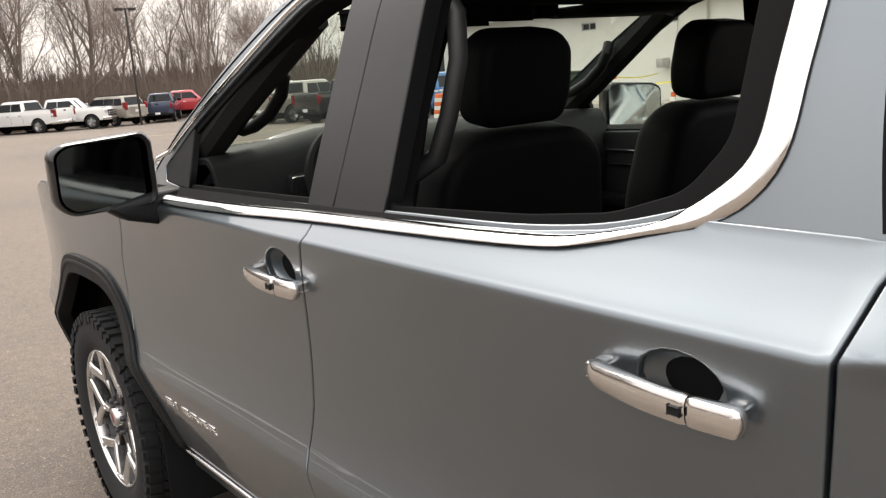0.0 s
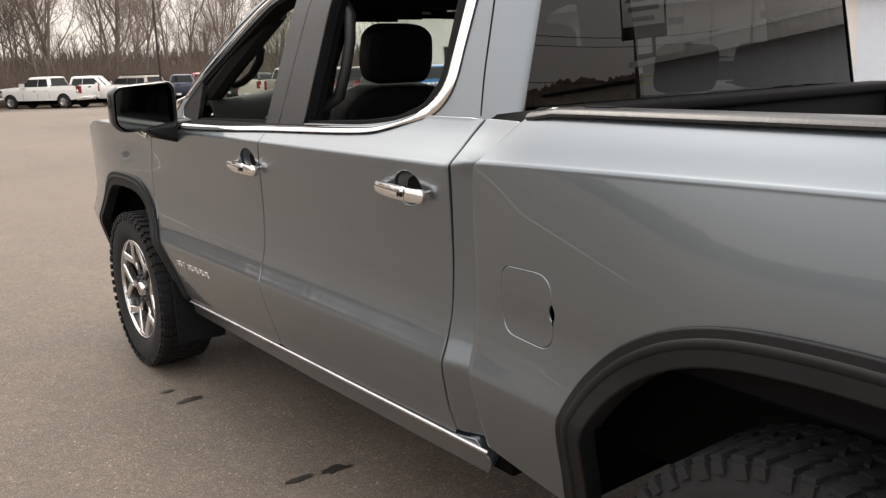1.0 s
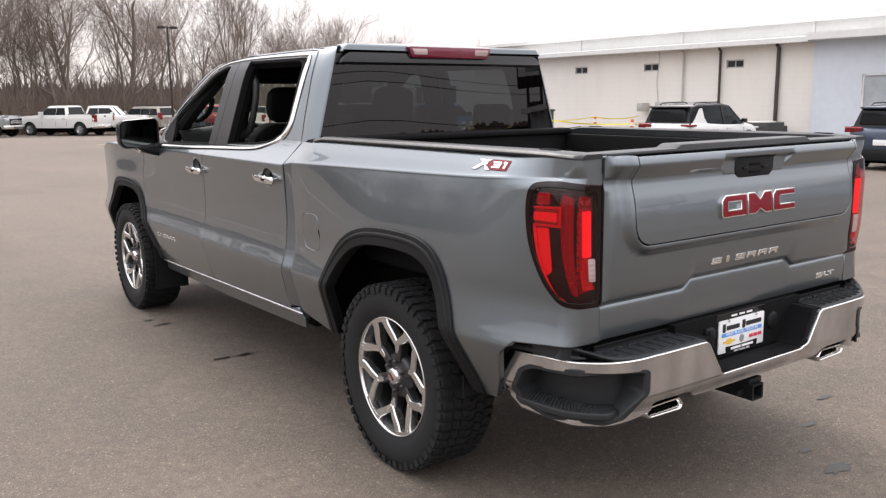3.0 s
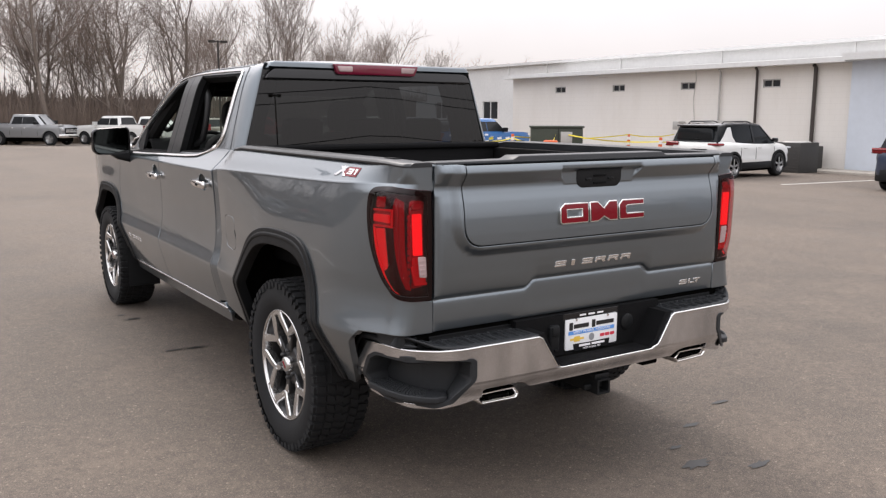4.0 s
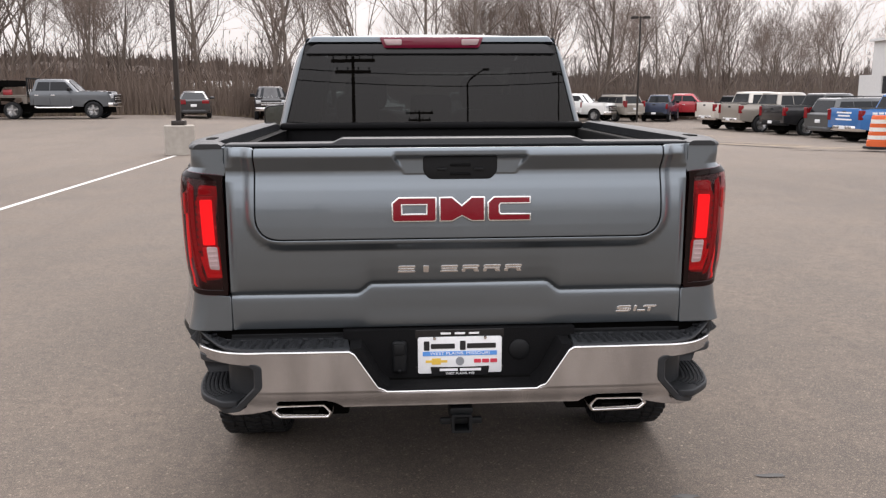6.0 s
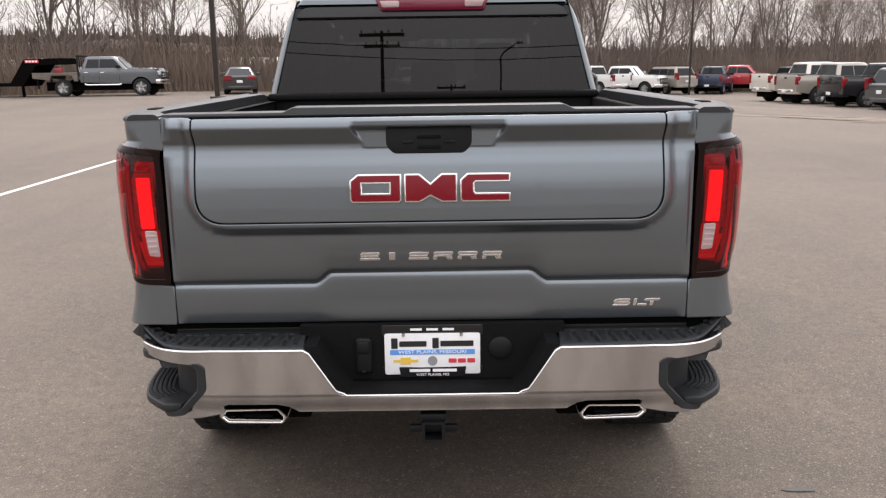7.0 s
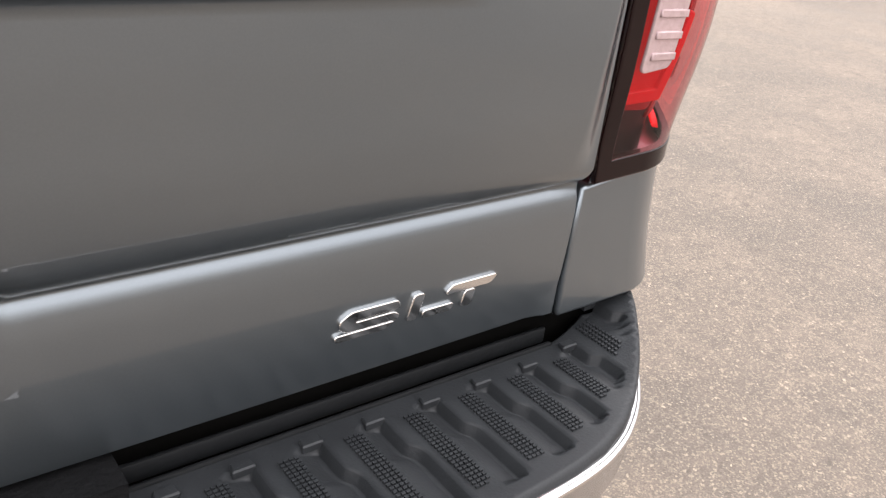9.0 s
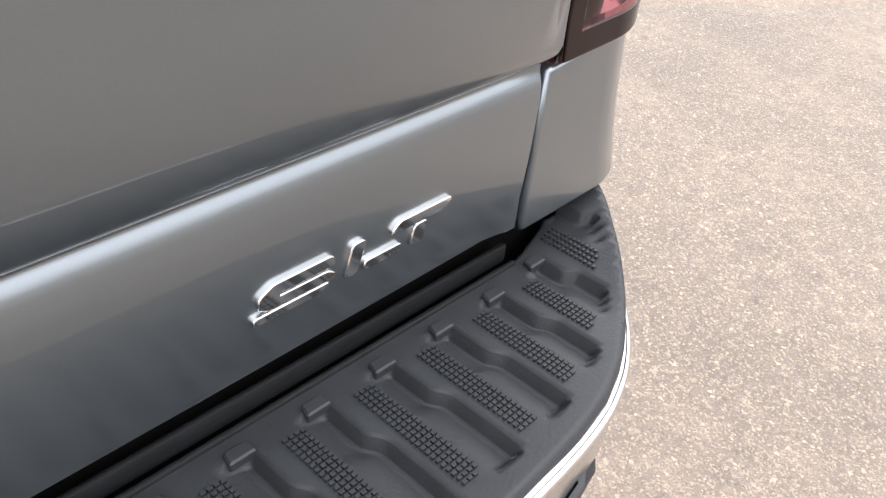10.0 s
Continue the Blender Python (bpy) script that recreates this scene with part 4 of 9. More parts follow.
# ---- tail lamps ----
def build_tail_lamp(s):
    fn, fl = side_skin(s), s < 0

    def off(d):
        def g(u, z):
            e = 0.003
            p, a, b = Vector(fn(u, z)), Vector(fn(u + e, z)) - Vector(fn(u - e, z)), Vector(fn(u, z + e)) - Vector(fn(u, z - e))
            n = a.cross(b).normalized() * s
            # the lamp swells out round the corner
            swell = 0.008 * bump_at(u, 0.01, 0.10) * ease(0.92, 1.04, z) * (1 - ease(1.25, 1.34, z))
            return tuple(p + n * (d + swell))
        return g

    def rear(x, z):
        return (u_at_gap(z, x), z)
    inner = [(u_at_gap(z) + 0.006, z) for z in (0.909, 1.0, 1.1, 1.2, 1.323)]
    out = smooth_line([(u - 0.005, z) for u, z in TAIL_OUT], 3)
    shell = [inner[0]] + out[::-1] + inner[::-1][:-1]
    us = [-0.09, -0.075, -0.06, -0.05, -0.043, -0.035, -0.025, -0.015, -0.005, 0.005, 0.015, 0.025, 0.035, 0.045, 0.06, 0.075, 0.09, 0.11, 0.13, 0.15]
    body = part("tail_lamp", panel(shell, [], off(-0.020), us, 0.03, 0.01, fl), lamp_back, truck, "smoked red tail lamp with a lit bar")

    def piece(name, pts, d, mat, label="", lip=0.006):
        return part(name, panel(pts, [], off(d), us, 0.02, lip, fl, 0.0014), mat, body, label)
    # facing backwards: a red reflector bowl with a lit upright bar and the clear reversing lens
    piece("inner_field", rounded([rear(0.826, 1.285), rear(0.880, 1.290), (-0.030, 1.285), (-0.020, 1.2), (-0.022, 1.1), (-0.032, 0.985), rear(0.885, 0.958), rear(0.830, 0.962), rear(0.842, 1.05), rear(0.838, 1.15)], 0.010), -0.017, red_bowl, "red inner reflector")
    for k in range(10):
        z = 1.238 - 0.026 * k
        piece("reflector_cell", rounded([rear(0.894, z), rear(0.903, z), rear(0.902, z - 0.017), rear(0.893, z - 0.017)], 0.003), -0.011, red_bowl)
    piece("bar_housing", rounded([rear(0.836, 1.252), rear(0.896, 1.252), rear(0.892, 1.066), rear(0.832, 1.066)], 0.006), -0.010, red_bowl)
    piece("lit_bar", rounded([rear(0.846, 1.240), rear(0.884, 1.240), rear(0.879, 1.086), rear(0.841, 1.086)], 0.004), -0.005, lit_red, "lit red running lamp bar")
    piece("bar_cap", ellipse(*rear(0.866, 1.268), 0.022, 0.010, 16), -0.008, maroon_band)
    piece("lower_bowl", rounded([rear(0.830, 1.078), rear(0.884, 1.078), rear(0.872, 0.985), rear(0.858, 0.970), rear(0.822, 0.970)], 0.008), -0.009, side_red)
    piece("reversing_lens", rounded([rear(0.833, 1.078), rear(0.866, 1.080), rear(0.858, 1.004), rear(0.828, 1.000)], 0.005), 0.0062, clear_lens, "clear reversing lamp lens", 0.003)
    for k in range(4):
        zz = 1.066 - 0.017 * k
        piece("lens_rib", [rear(0.834, zz), rear(0.865 - 0.002 * k, zz), rear(0.865 - 0.002 * k, zz - 0.004), rear(0.834, zz - 0.004)], 0.0082, clear_lens, "", 0.003)
    piece("lower_lit_edge", rounded([rear(0.820, 0.978), rear(0.866, 0.980), rear(0.884, 1.045), rear(0.890, 1.043), rear(0.872, 0.972), rear(0.820, 0.970)], 0.002), -0.005, side_red)
    # the deep red field round the corner
    band = smooth_line([(0.034, 1.300), (0.046, 1.27), (0.046, 1.2), (0.040, 1.1), (0.022, 1.01), (0.002, 0.955)], 4)
    piece("outer_band", band + [(-0.022, 0.950), (-0.012, 1.0), (-0.004, 1.1), (-0.004, 1.2), (-0.004, 1.285)], -0.017, maroon_band, "deep red outer lens")
    piece("band_ridge", [(0.020, 1.28), (0.026, 1.28), (0.026, 1.12), (0.012, 1.0), (0.006, 1.0), (0.020, 1.12)], -0.013, red_bowl)
    # side marker pieces wrapping on to the bedside
    piece("side_upper_lens", rounded([(0.090, 1.302), (0.140, 1.300), (0.146, 1.262), (0.092, 1.262)], 0.006), -0.012, red_bowl)
    piece("dark_cell", rounded([(0.058, 1.298), (0.084, 1.300), (0.084, 1.268), (0.058, 1.268)], 0.004), -0.010, lamp_back)
    piece("side_bar_frame", rounded([(0.040, 1.258), (0.150, 1.254), (0.150, 1.188), (0.044, 1.190)], 0.012), -0.010, red_bowl)
    piece("side_frame_rim", rounded([(0.040, 1.258), (0.150, 1.254), (0.150, 1.249), (0.046, 1.252), (0.048, 1.196), (0.150, 1.194), (0.150, 1.188), (0.042, 1.190)], 0.002), -0.0035, side_red)
    piece("side_lit_bar", rounded([(0.058, 1.236), (0.148, 1.234), (0.148, 1.209), (0.058, 1.207)], 0.004), -0.004, side_lit)
    piece("side_marker", rounded([(0.094, 1.182), (0.138, 1.180), (0.124, 1.095), (0.100, 1.020), (0.084, 1.035), (0.086, 1.08)], 0.006), -0.008, side_lit)
    edge = smooth_line([(0.150, 1.185), (0.136, 1.10), (0.106, 1.01), (0.076, 0.952), (0.058, 0.945), (0.034, 0.934)], 3)
    piece("lower_marker_line", edge + [(u - 0.007, z - 0.002) for u, z in edge[::-1]], -0.004, side_lit)
    # smoked border under the clear outer cover
    rim = [(lerp(u, 0.03, 0.10), 1.12 + (z - 1.12) * 0.925) for u, z in shell]
    part("smoked_border", panel(shell, [rim], off(0.0050), us, 0.03, 0.008, fl, 0.002), dark_lens, body, "smoked edge of the lamp cover")
    cover = part("lamp_cover", panel(shell, [], off(0.004), us, 0.03, 0.024, fl), lamp_cover, body, "glossy red-tinted lamp cover")
    cover.visible_shadow = False


for side in (-1, 1):
    build_tail_lamp(side)

# ---- rear bumper ----
plan = curve([(0.0, -0.143), (0.40, -0.142), (0.60, -0.139), (0.68, -0.135), (0.73, -0.128), (0.77, -0.115), (0.804, -0.097), (0.831, -0.078), (0.858, -0.054), (0.879, -0.031), (0.902, -0.003), (0.917, 0.026), (0.932, 0.08), (0.945, 0.16), (0.955, 0.30)])


def on_bumper(t):
    """Place along the bumper's plan by its length t from the middle (signed)."""
    s, left = (1 if t >= 0 else -1), abs(t)
    for (x0, y0), (x1, y1) in zip(BUMP_LINE, BUMP_LINE[1:]):
        d = math.hypot(x1 - x0, y1 - y0)
        if left <= d:
            return s * lerp(x0, x1, left / d), lerp(y0, y1, left / d)
        left -= d
    return s * BUMP_LINE[-1][0], BUMP_LINE[-1][1] + left


BUMP_LINE = [(x, plan(x)) for x in [0.955 * (1 - (1 - k / 80) ** 2) for k in range(81)]]


def steel_fn(t, z):
    x, y = on_bumper(t)
    middle = 1 - ease(0.255, 0.30, abs(t))
    roll_in = 0.02 * ease(0.595, 0.535, z) ** 1.5 + 0.006 * ease(0.598, 0.588, z) * (1 - middle) + (0.006 + 0.010 * ease(0.580, 0.600, z) ** 2) * middle
    k = 1 - roll_in / 0.9
    return (x * k, y + roll_in * (1 - 0.5 * ease(0.8, 1.1, abs(t))), z)


def length_to(x):
    total = 0
    for (x0, y0), (x1, y1) in zip(BUMP_LINE, BUMP_LINE[1:]):
        if x1 >= x:
            return total + math.hypot(x1 - x0, y1 - y0) * (x - x0) / (x1 - x0)
        total += math.hypot(x1 - x0, y1 - y0)
    return total


L = length_to
END = L(0.952) + 0.06
half = [(0, 0.592), (0.262, 0.592), (0.290, 0.608), (0.368, 0.728), (0.385, 0.738), (L(0.66), 0.738), (L(0.74), 0.735), (L(0.82), 0.730), (L(0.90), 0.727), (L(0.94), 0.726), (END - 0.03, 0.716), (END, 0.68),
        (END + 0.008, 0.60), (END - 0.02, 0.53), (END - 0.07, 0.500)]
lower = [(L(0.90), 0.490), (L(0.82), 0.494), (L(0.74), 0.512), (L(0.66), 0.530), (L(0.655), 0.554), (L(0.635), 0.562), (L(0.475), 0.562), (L(0.45), 0.554), (L(0.42), 0.534), (0, 0.534)]
steel_outline = half + lower + [(-t, z) for t, z in lower[::-1][1:]] + [(-t, z) for t, z in half[::-1][:-1]]
STEP = rounded([(0.690, 0.684), (0.707, 0.694), (0.95, 0.694), (1.14, 0.680), (1.190, 0.655), (1.228, 0.575), (1.205, 0.528), (1.07, 0.503), (0.85, 0.507), (0.78, 0.524), (0.690, 0.612)], 0.014)
ts = sorted(s * v for s in (-1, 1) for v in [0.05, 0.1, 0.2, 0.3, 0.36, 0.42, 0.5, 0.56, 0.6] + [0.64 + 0.02 * k for k in range(32)])
bz = [0.53, 0.54, 0.55, 0.56, 0.57, 0.58, 0.585, 0.59, 0.595, 0.6, 0.62, 0.66, 0.70, 0.715, 0.722, 0.73, 0.738, 0.745, 0.752, 0.76]
bumper = part("rear_bumper", panel(steel_outline, [STEP, [(-t, z) for t, z in STEP[::-1]]], steel_fn, ts, bz, 0.025, False, 0.0025), satin, truck, "bright steel rear bumper with corner steps")


def off_bumper(t, z, d):
    """A place a distance d inside the bumper's skin (minus: outside)."""
    a, b, p = Vector(on_bumper(abs(t) - 0.01)), Vector(on_bumper(abs(t) + 0.01)), Vector(on_bumper(abs(t)))
    e = (b - a).normalized()
    return Vector(((p.x - e.y * d) * (1 if t > 0 else -1), p.y + e.x * d, z))


def build_corner_step(s):
    """The hollow in the bumper's corner with a studded tread."""
    bm = bmesh.new()
    rows = []
    for grow, d in ((-0.010, -0.001), (-0.007, -0.0045), (0.014, -0.004), (0.020, 0.003), (0.024, 0.10)):
        ring = []
        for t, z in shrink(STEP, grow):
            tuck = 0.02 * ease(0.595, 0.535, z) ** 1.5
            ring.append(bm.verts.new(off_bumper(s * t, z, d + (tuck if d < 0.05 else 0))))
        rows.append(ring)
    n = len(rows[0])
    for r0, r1 in zip(rows, rows[1:]):
        for i in range(n):
            bm.faces.new((r0[i], r0[(i + 1) % n], r1[(i + 1) % n], r1[i])).smooth = True
    part("step_lining", bm, pad_black, bumper)
    part("step_back", panel(shrink(STEP, -0.01), [], lambda t, z: tuple(off_bumper(s * t, z, 0.098)), 0.04, 0.05, 0, s < 0), pad_black, bumper)
    # tread plate with its rounded outer lip
    ts = [0.80 + 0.43 * k / 20 for k in range(21)]
    outer = [off_bumper(s * t, 0, -0.004 * math.sin(math.pi * k / 20) ** 0.6 + 0.03 * (1 - min(1, k / 2)) + 0.02 * max(0, k - 18) / 2) for k, t in enumerate(ts)]
    inner = [off_bumper(s * t, 0, 0.097) for t in (1.20, 1.10, 1.0, 0.9, 0.80)]
    bm = bmesh.new()
    prism(bm, [(p.x, p.y) for p in outer + inner], 0.524, 0.550, "xy", 0.006, 3)
    plate = part("step_tread", smooth_all(bm), pad_black, bumper, "studded black plastic corner step")
    for i in range(20):
        for j in range(6):
            t, d = 0.90 + i * 0.0155 + (j % 2) * 0.008, 0.010 + j * 0.0145
            p = off_bumper(s * t, 0.556, d)
            bm = bmesh.new()
            box(bm, p.x - 0.0052, p.x + 0.0052, p.y - 0.0045, p.y + 0.0045, 0.548, 0.5535, 0.001, 1)
            part("tread_stud", bm, pad_black, plate)


for side in (-1, 1):
    build_corner_step(side)
    # black rim that wraps round the end of the steel
    line = smooth_line([(L(0.885), 0.740), (L(0.92), 0.740), (L(0.94), 0.739), (END - 0.045, 0.732), (END - 0.002, 0.704), (END + 0.018, 0.655), (END + 0.020, 0.60), (END + 0.006, 0.555)], 5)
    bm = bmesh.new()
    n = len(line) - 1
    tube(bm, [off_bumper(side * t, z, 0.013) for t, z in line], [0.013 * ease(-0.1, 0.25, k / n) * (1 - 0.5 * ease(0.8, 1.0, k / n)) for k in range(n + 1)], 10)
    bmesh.ops.recalc_face_normals(bm, faces=bm.faces)
    part("bumper_end_rim", bm, pad_black, bumper, "black plastic rim round the bumper's end")

# polished rolled edge along the top of the steel
edge_line = [(lerp(a[0], b[0], i / 12), lerp(a[1], b[1], i / 12)) for a, b in zip(half[:10], half[1:11]) for i in range(12)]
edge_line = [(-t, z) for t, z in edge_line[:0:-1]] + edge_line
edge_pts = []
for k, (t, z) in enumerate(edge_line):
    a, b = edge_line[max(0, k - 1)], edge_line[min(len(edge_line) - 1, k + 1)]
    p = Vector(steel_fn(t, z - 0.002))
    along = (Vector(steel_fn(*b)) - Vector(steel_fn(*a))).normalized()
    out = (p - Vector((p.x * 0.8, 0.3, p.z))).normalized()
    edge_pts.append((p, out.cross(along).normalized(), out))
part("bumper_edge", strip(edge_pts, 0.0065, 0.003), chrome, bumper, "polished upper edge")
# black plastic top pad, the dropped middle and the plate recess
RIBS = [0.779 + 0.0535 * k for k in range(-7, 3)]


def kink(ax, y):
    """How far a rib steps sideways half way across the pad."""
    return 0.0035 * math.tanh((y + 0.052 - 0.5 * max(0.0, ax - 0.78)) / 0.005)


def pad_z(x, y):
    """The pad's height: a row of stepped ribs between a plain rim and the tailgate."""
    ax = abs(x)
    z = 0.7465 + 0.032 * ease(0.80, 0.93, ax)
    out = y - plan(ax) if ax < 0.9 else min(y - plan(ax), 0.93 - ax + 0.02)
    rim = ease(0.020, 0.026, out) * ease(-0.010, -0.016, y - 0.55 * max(0.0, ax - 0.80))
    z -= 0.012 * (1 - ease(0.0, 0.010, out)) ** 2
    h = 0.0
    for r in RIBS:
        p = ax - r + kink(ax, y)
        if 0 <= p < 0.0535:
            h = 0.0 if p < 0.016 else (-0.0088 * (p - 0.016) / 0.0235 if p < 0.0395 else -0.0088 * (1 - ease(0.0395, 0.0415, p)))
            if r == RIBS[-1] and p > 0.0415:
                h = 0.0
    return z + h * rim


def build_pad(s):
    edge = [(x - 0.002 * ease(0.7, 0.9, x), plan(x) + 0.003) for x in (0.385, 0.45, 0.52, 0.60, 0.66, 0.70, 0.74, 0.77, 0.79, 0.81, 0.83, 0.85, 0.87, 0.89, 0.905)] + [(0.914, 0.03), (0.926, 0.075), (0.936, 0.13), (0.945, 0.22)]
    poly = edge + [(0.90, 0.22), (0.893, 0.05), (0.875, 0.02), (0.80, 0.004), (0.40, 0.004)]
    lines = sorted({round(r + d, 4) for r in RIBS for d in (0.0, 0.008, 0.0155, 0.0165, 0.024, 0.032, 0.0385, 0.0393, 0.0400, 0.0405, 0.0410, 0.0417, 0.0425, 0.048)})

    def across(u, y):
        # lines of equal u run along the kinked ribs
        x = abs(u) - kink(abs(u), y)
        return (s * x, y, pad_z(x, y))
    poly = dense(poly, 0.006)
    me = panel([(s * (x + kink(x, y)), y) for x, y in poly][::s], [], across, sorted(s * v for v in lines), [-0.142 + 0.004 * k for k in range(60)], 0.05, False, 0.004)
    pad = part("bumper_pad", me, pad_black, bumper, "ribbed black bumper top pad")
    # fine ridges on each rib
    bm = bmesh.new()
    for r in RIBS:
        for i in range(26):
            for k in range(4):
                x, y = r + 0.002 + k * 0.0042, -0.020 - i * 0.0040 + 0.5 * max(0.0, r - 0.78)
                if y - plan(x) < 0.030 or x > 0.90:
                    continue
                z = pad_z(x, y)
                box(bm, s * x - 0.0015, s * x + 0.0015, y - 0.0012, y + 0.0012, z - 0.001, z + 0.0020)
    part("rib_grain", bm, pad_black, pad, kind="stuff", smooth=False)
    for r in RIBS:
        x = r + 0.031
        y = -0.0105 + 0.55 * max(0.0, x - 0.80)
        z = pad_z(x, y)
        bm = bmesh.new()
        prism(bm, rounded([(s * (x - 0.009), y - 0.005), (s * (x + 0.009), y - 0.005), (s * (x + 0.008), y + 0.005), (s * (x - 0.007), y + 0.005)], 0.002), z - 0.004, z + 0.0035, "xy", 0.0012, 1)
        part("tread_tab", bm, pad_black, pad)


for side in (-1, 1):
    build_pad(side)

# the dropped middle with the number plate
bm = bmesh.new()
mid = [(-0.375, 0.742), (-0.29, 0.612), (-0.265, 0.598), (0.265, 0.598), (0.29, 0.612), (0.375, 0.742), (0.41, 0.742), (0.41, 0.776), (-0.41, 0.776), (-0.41, 0.742)]
prism(bm, mid, -0.02, 0.06, "xz")
for s in (-1, 1):
    slope = [(s * 0.385, 0.742), (s * 0.300, 0.606), (s * 0.268, 0.590), (s * 0.24, 0.590), (s * 0.262, 0.610), (s * 0.282, 0.628), (s * 0.345, 0.745)]
    prism(bm, slope, -0.125, 0.0, "xz")
box(bm, -0.276, 0.276, -0.1295, 0.0, 0.584, 0.598, 0.003)
part("plate_recess", bm, bed_liner, bumper, "black plastic number plate recess")
bm = bmesh.new()
prism(bm, rounded([(-0.90, 0.70), (0.90, 0.70), (0.90, 0.775), (-0.90, 0.775)], 0.004), 0.030, 0.20, "xz")
part("bumper_back", bm, under_black, bumper)
for s in (-1, 1):
    for y, z in ((0.003, 0.753), (0.014, 0.763)):
        bm = bmesh.new()
        box(bm, s * 0.40, s * 0.80, y, y + 0.005, z - 0.02, z - 0.004, 0.002, 2)
        part("pad_ledge", bm, trim_black, bumper)
bm = bmesh.new()
box(bm, -0.40, 0.40, -0.012, 0.02, 0.755, 0.768, 0.004)
part("recess_lip", bm, pad_black, bumper)
for x, w, h in ((-0.214, 0.026, 0.058), ):
    bm = bmesh.new()
    box(bm, x - w, x + w, -0.040, -0.01, 0.622, 0.738, 0.012, 3)
    sock = part("trailer_socket", bm, trim_black, bumper, "black trailer wiring socket cover")
    bm = bmesh.new()
    box(bm, x - 0.02, x + 0.02, -0.046, -0.036, 0.690, 0.732, 0.006)
    part("socket_flap", bm, trim_black, sock)
    bm = bmesh.new()
    box(bm, x - 0.006, x + 0.006, -0.046, -0.036, 0.628, 0.636, 0.002)
    part("socket_catch", bm, trim_black, sock)
bm = bmesh.new()
revolve(bm, [(0.001, -0.030), (0.030, -0.030), (0.036, -0.026), (0.037, -0.01)], 24, "y")
bmesh.ops.translate(bm, verts=bm.verts, vec=(0.212, 0, 0.698))
part("spare_wheel_plug", bm, trim_black, bumper)

# dealer plate
plate_white = plain("white_plate", (0.78, 0.79, 0.80), 0.3, 0, 0.05, 60)
plate_blue = plain("blue_print", (0.10, 0.30, 0.72), 0.35, 0, 0.05, 60)
print_black = plain("black_print", (0.015, 0.015, 0.016), 0.4, 0, 0.05, 60)
print_white = plain("white_print", (0.85, 0.85, 0.86), 0.4, 0, 0.05, 60)
print_gold = plain("gold_print", (0.75, 0.50, 0.08), 0.35, 0, 0.08, 60)
print_red = plain("red_print", (0.60, 0.04, 0.07), 0.35, 0, 0.08, 60)
print_grey = plain("grey_print", (0.25, 0.26, 0.28), 0.35, 0, 0.08, 60)


def words(text, size, x, z, y, mat, parent, name, wide=1.0, depth=0.0006):
    """Lettering that faces backwards (towards minus y), centred on x."""
    cu = bpy.data.curves.new(name, "FONT")
    cu.body, cu.size, cu.align_x, cu.align_y, cu.extrude = text, size, "CENTER", "CENTER", depth
    tmp = bpy.data.objects.new(name, cu)
    me = bpy.data.meshes.new_from_object(tmp)
    bpy.data.objects.remove(tmp)
    for v in me.vertices:
        v.co = Vector((x + v.co.x * wide, y - v.co.z, z + v.co.y))
    me.materials.clear()
    return part(name, me, mat, parent)


py = -0.026
bm = bmesh.new()
prism(bm, rounded([(-0.149, 0.748), (-0.149, 0.615), (0.149, 0.615), (0.149, 0.748)], 0.008), py, py + 0.006, "xz", 0.001)
dealer = part("dealer_plate", bm, plate_white, bumper, "white dealer plate with a blue band")
bm = bmesh.new()
prism(bm, rounded([(-0.158, 0.775), (0.158, 0.775), (0.158, 0.742), (-0.158, 0.742)], 0.006), py + 0.005, py + 0.012, "xz", 0.002)
prism(bm, rounded([(-0.158, 0.640), (0.158, 0.640), (0.150, 0.602), (-0.150, 0.602)], 0.006), py + 0.005, py + 0.012, "xz", 0.002)
prism(bm, rounded([(-0.105, 0.640), (-0.04, 0.638), (0.04, 0.638), (0.105, 0.640), (0.10, 0.607), (-0.10, 0.607)], 0.004), py - 0.002, py, "xz")
part("plate_frame", bm, gloss_black, dealer, "black plate frame")


def bar(name, x0, x1, z0, z1, mat, parent, y, r=0.001):
    bm = bmesh.new()
    prism(bm, rounded([(x0, z0), (x1, z0), (x1, z1), (x0, z1)], r, 3), y - 0.0008, y + 0.0004, "xz")
    part(name, bm, mat, parent)


bar("blue_band", -0.132, 0.132, 0.680, 0.696, plate_blue, dealer, py - 0.0005)
words("WEST PLAINS, MISSOURI", 0.0145, 0, 0.6885, py - 0.0016, print_white, dealer, "town_name", 1.35)
# the dealer's name as plain bars
for x0, x1 in ((-0.128, -0.018), (0.0, 0.128)):
    bar("name_bar", x0, x0 + 0.02, 0.700, 0.734, print_black, dealer, py - 0.0005, 0.003)
    bar("name_bar", x0 + 0.025, x1, 0.706, 0.724, print_black, dealer, py - 0.0005, 0.003)
bar("gold_mark", -0.122, -0.045, 0.655, 0.664, print_gold, dealer, py - 0.0005)
bar("gold_mark", -0.100, -0.068, 0.648, 0.671, print_gold, dealer, py - 0.0006)
bm = bmesh.new()
prism(bm, ellipse(0.0, 0.659, 0.015, 0.016, 20), py - 0.0014, py, "xz")
part("grey_mark", bm, print_grey, dealer)
for k in range(3):
    bar("red_mark", 0.050 + k * 0.029, 0.075 + k * 0.029, 0.652, 0.666, print_red, dealer, py - 0.0005, 0.003)
for x0, x1 in ((-0.072, -0.008), (0.0, 0.075)):
    bar("frame_name_bar", x0, x1, 0.624, 0.633, print_white, dealer, py - 0.0026)
words("WEST PLAINS, MO", 0.0115, 0, 0.6145, py - 0.0030, print_white, dealer, "frame_town", 1.1)
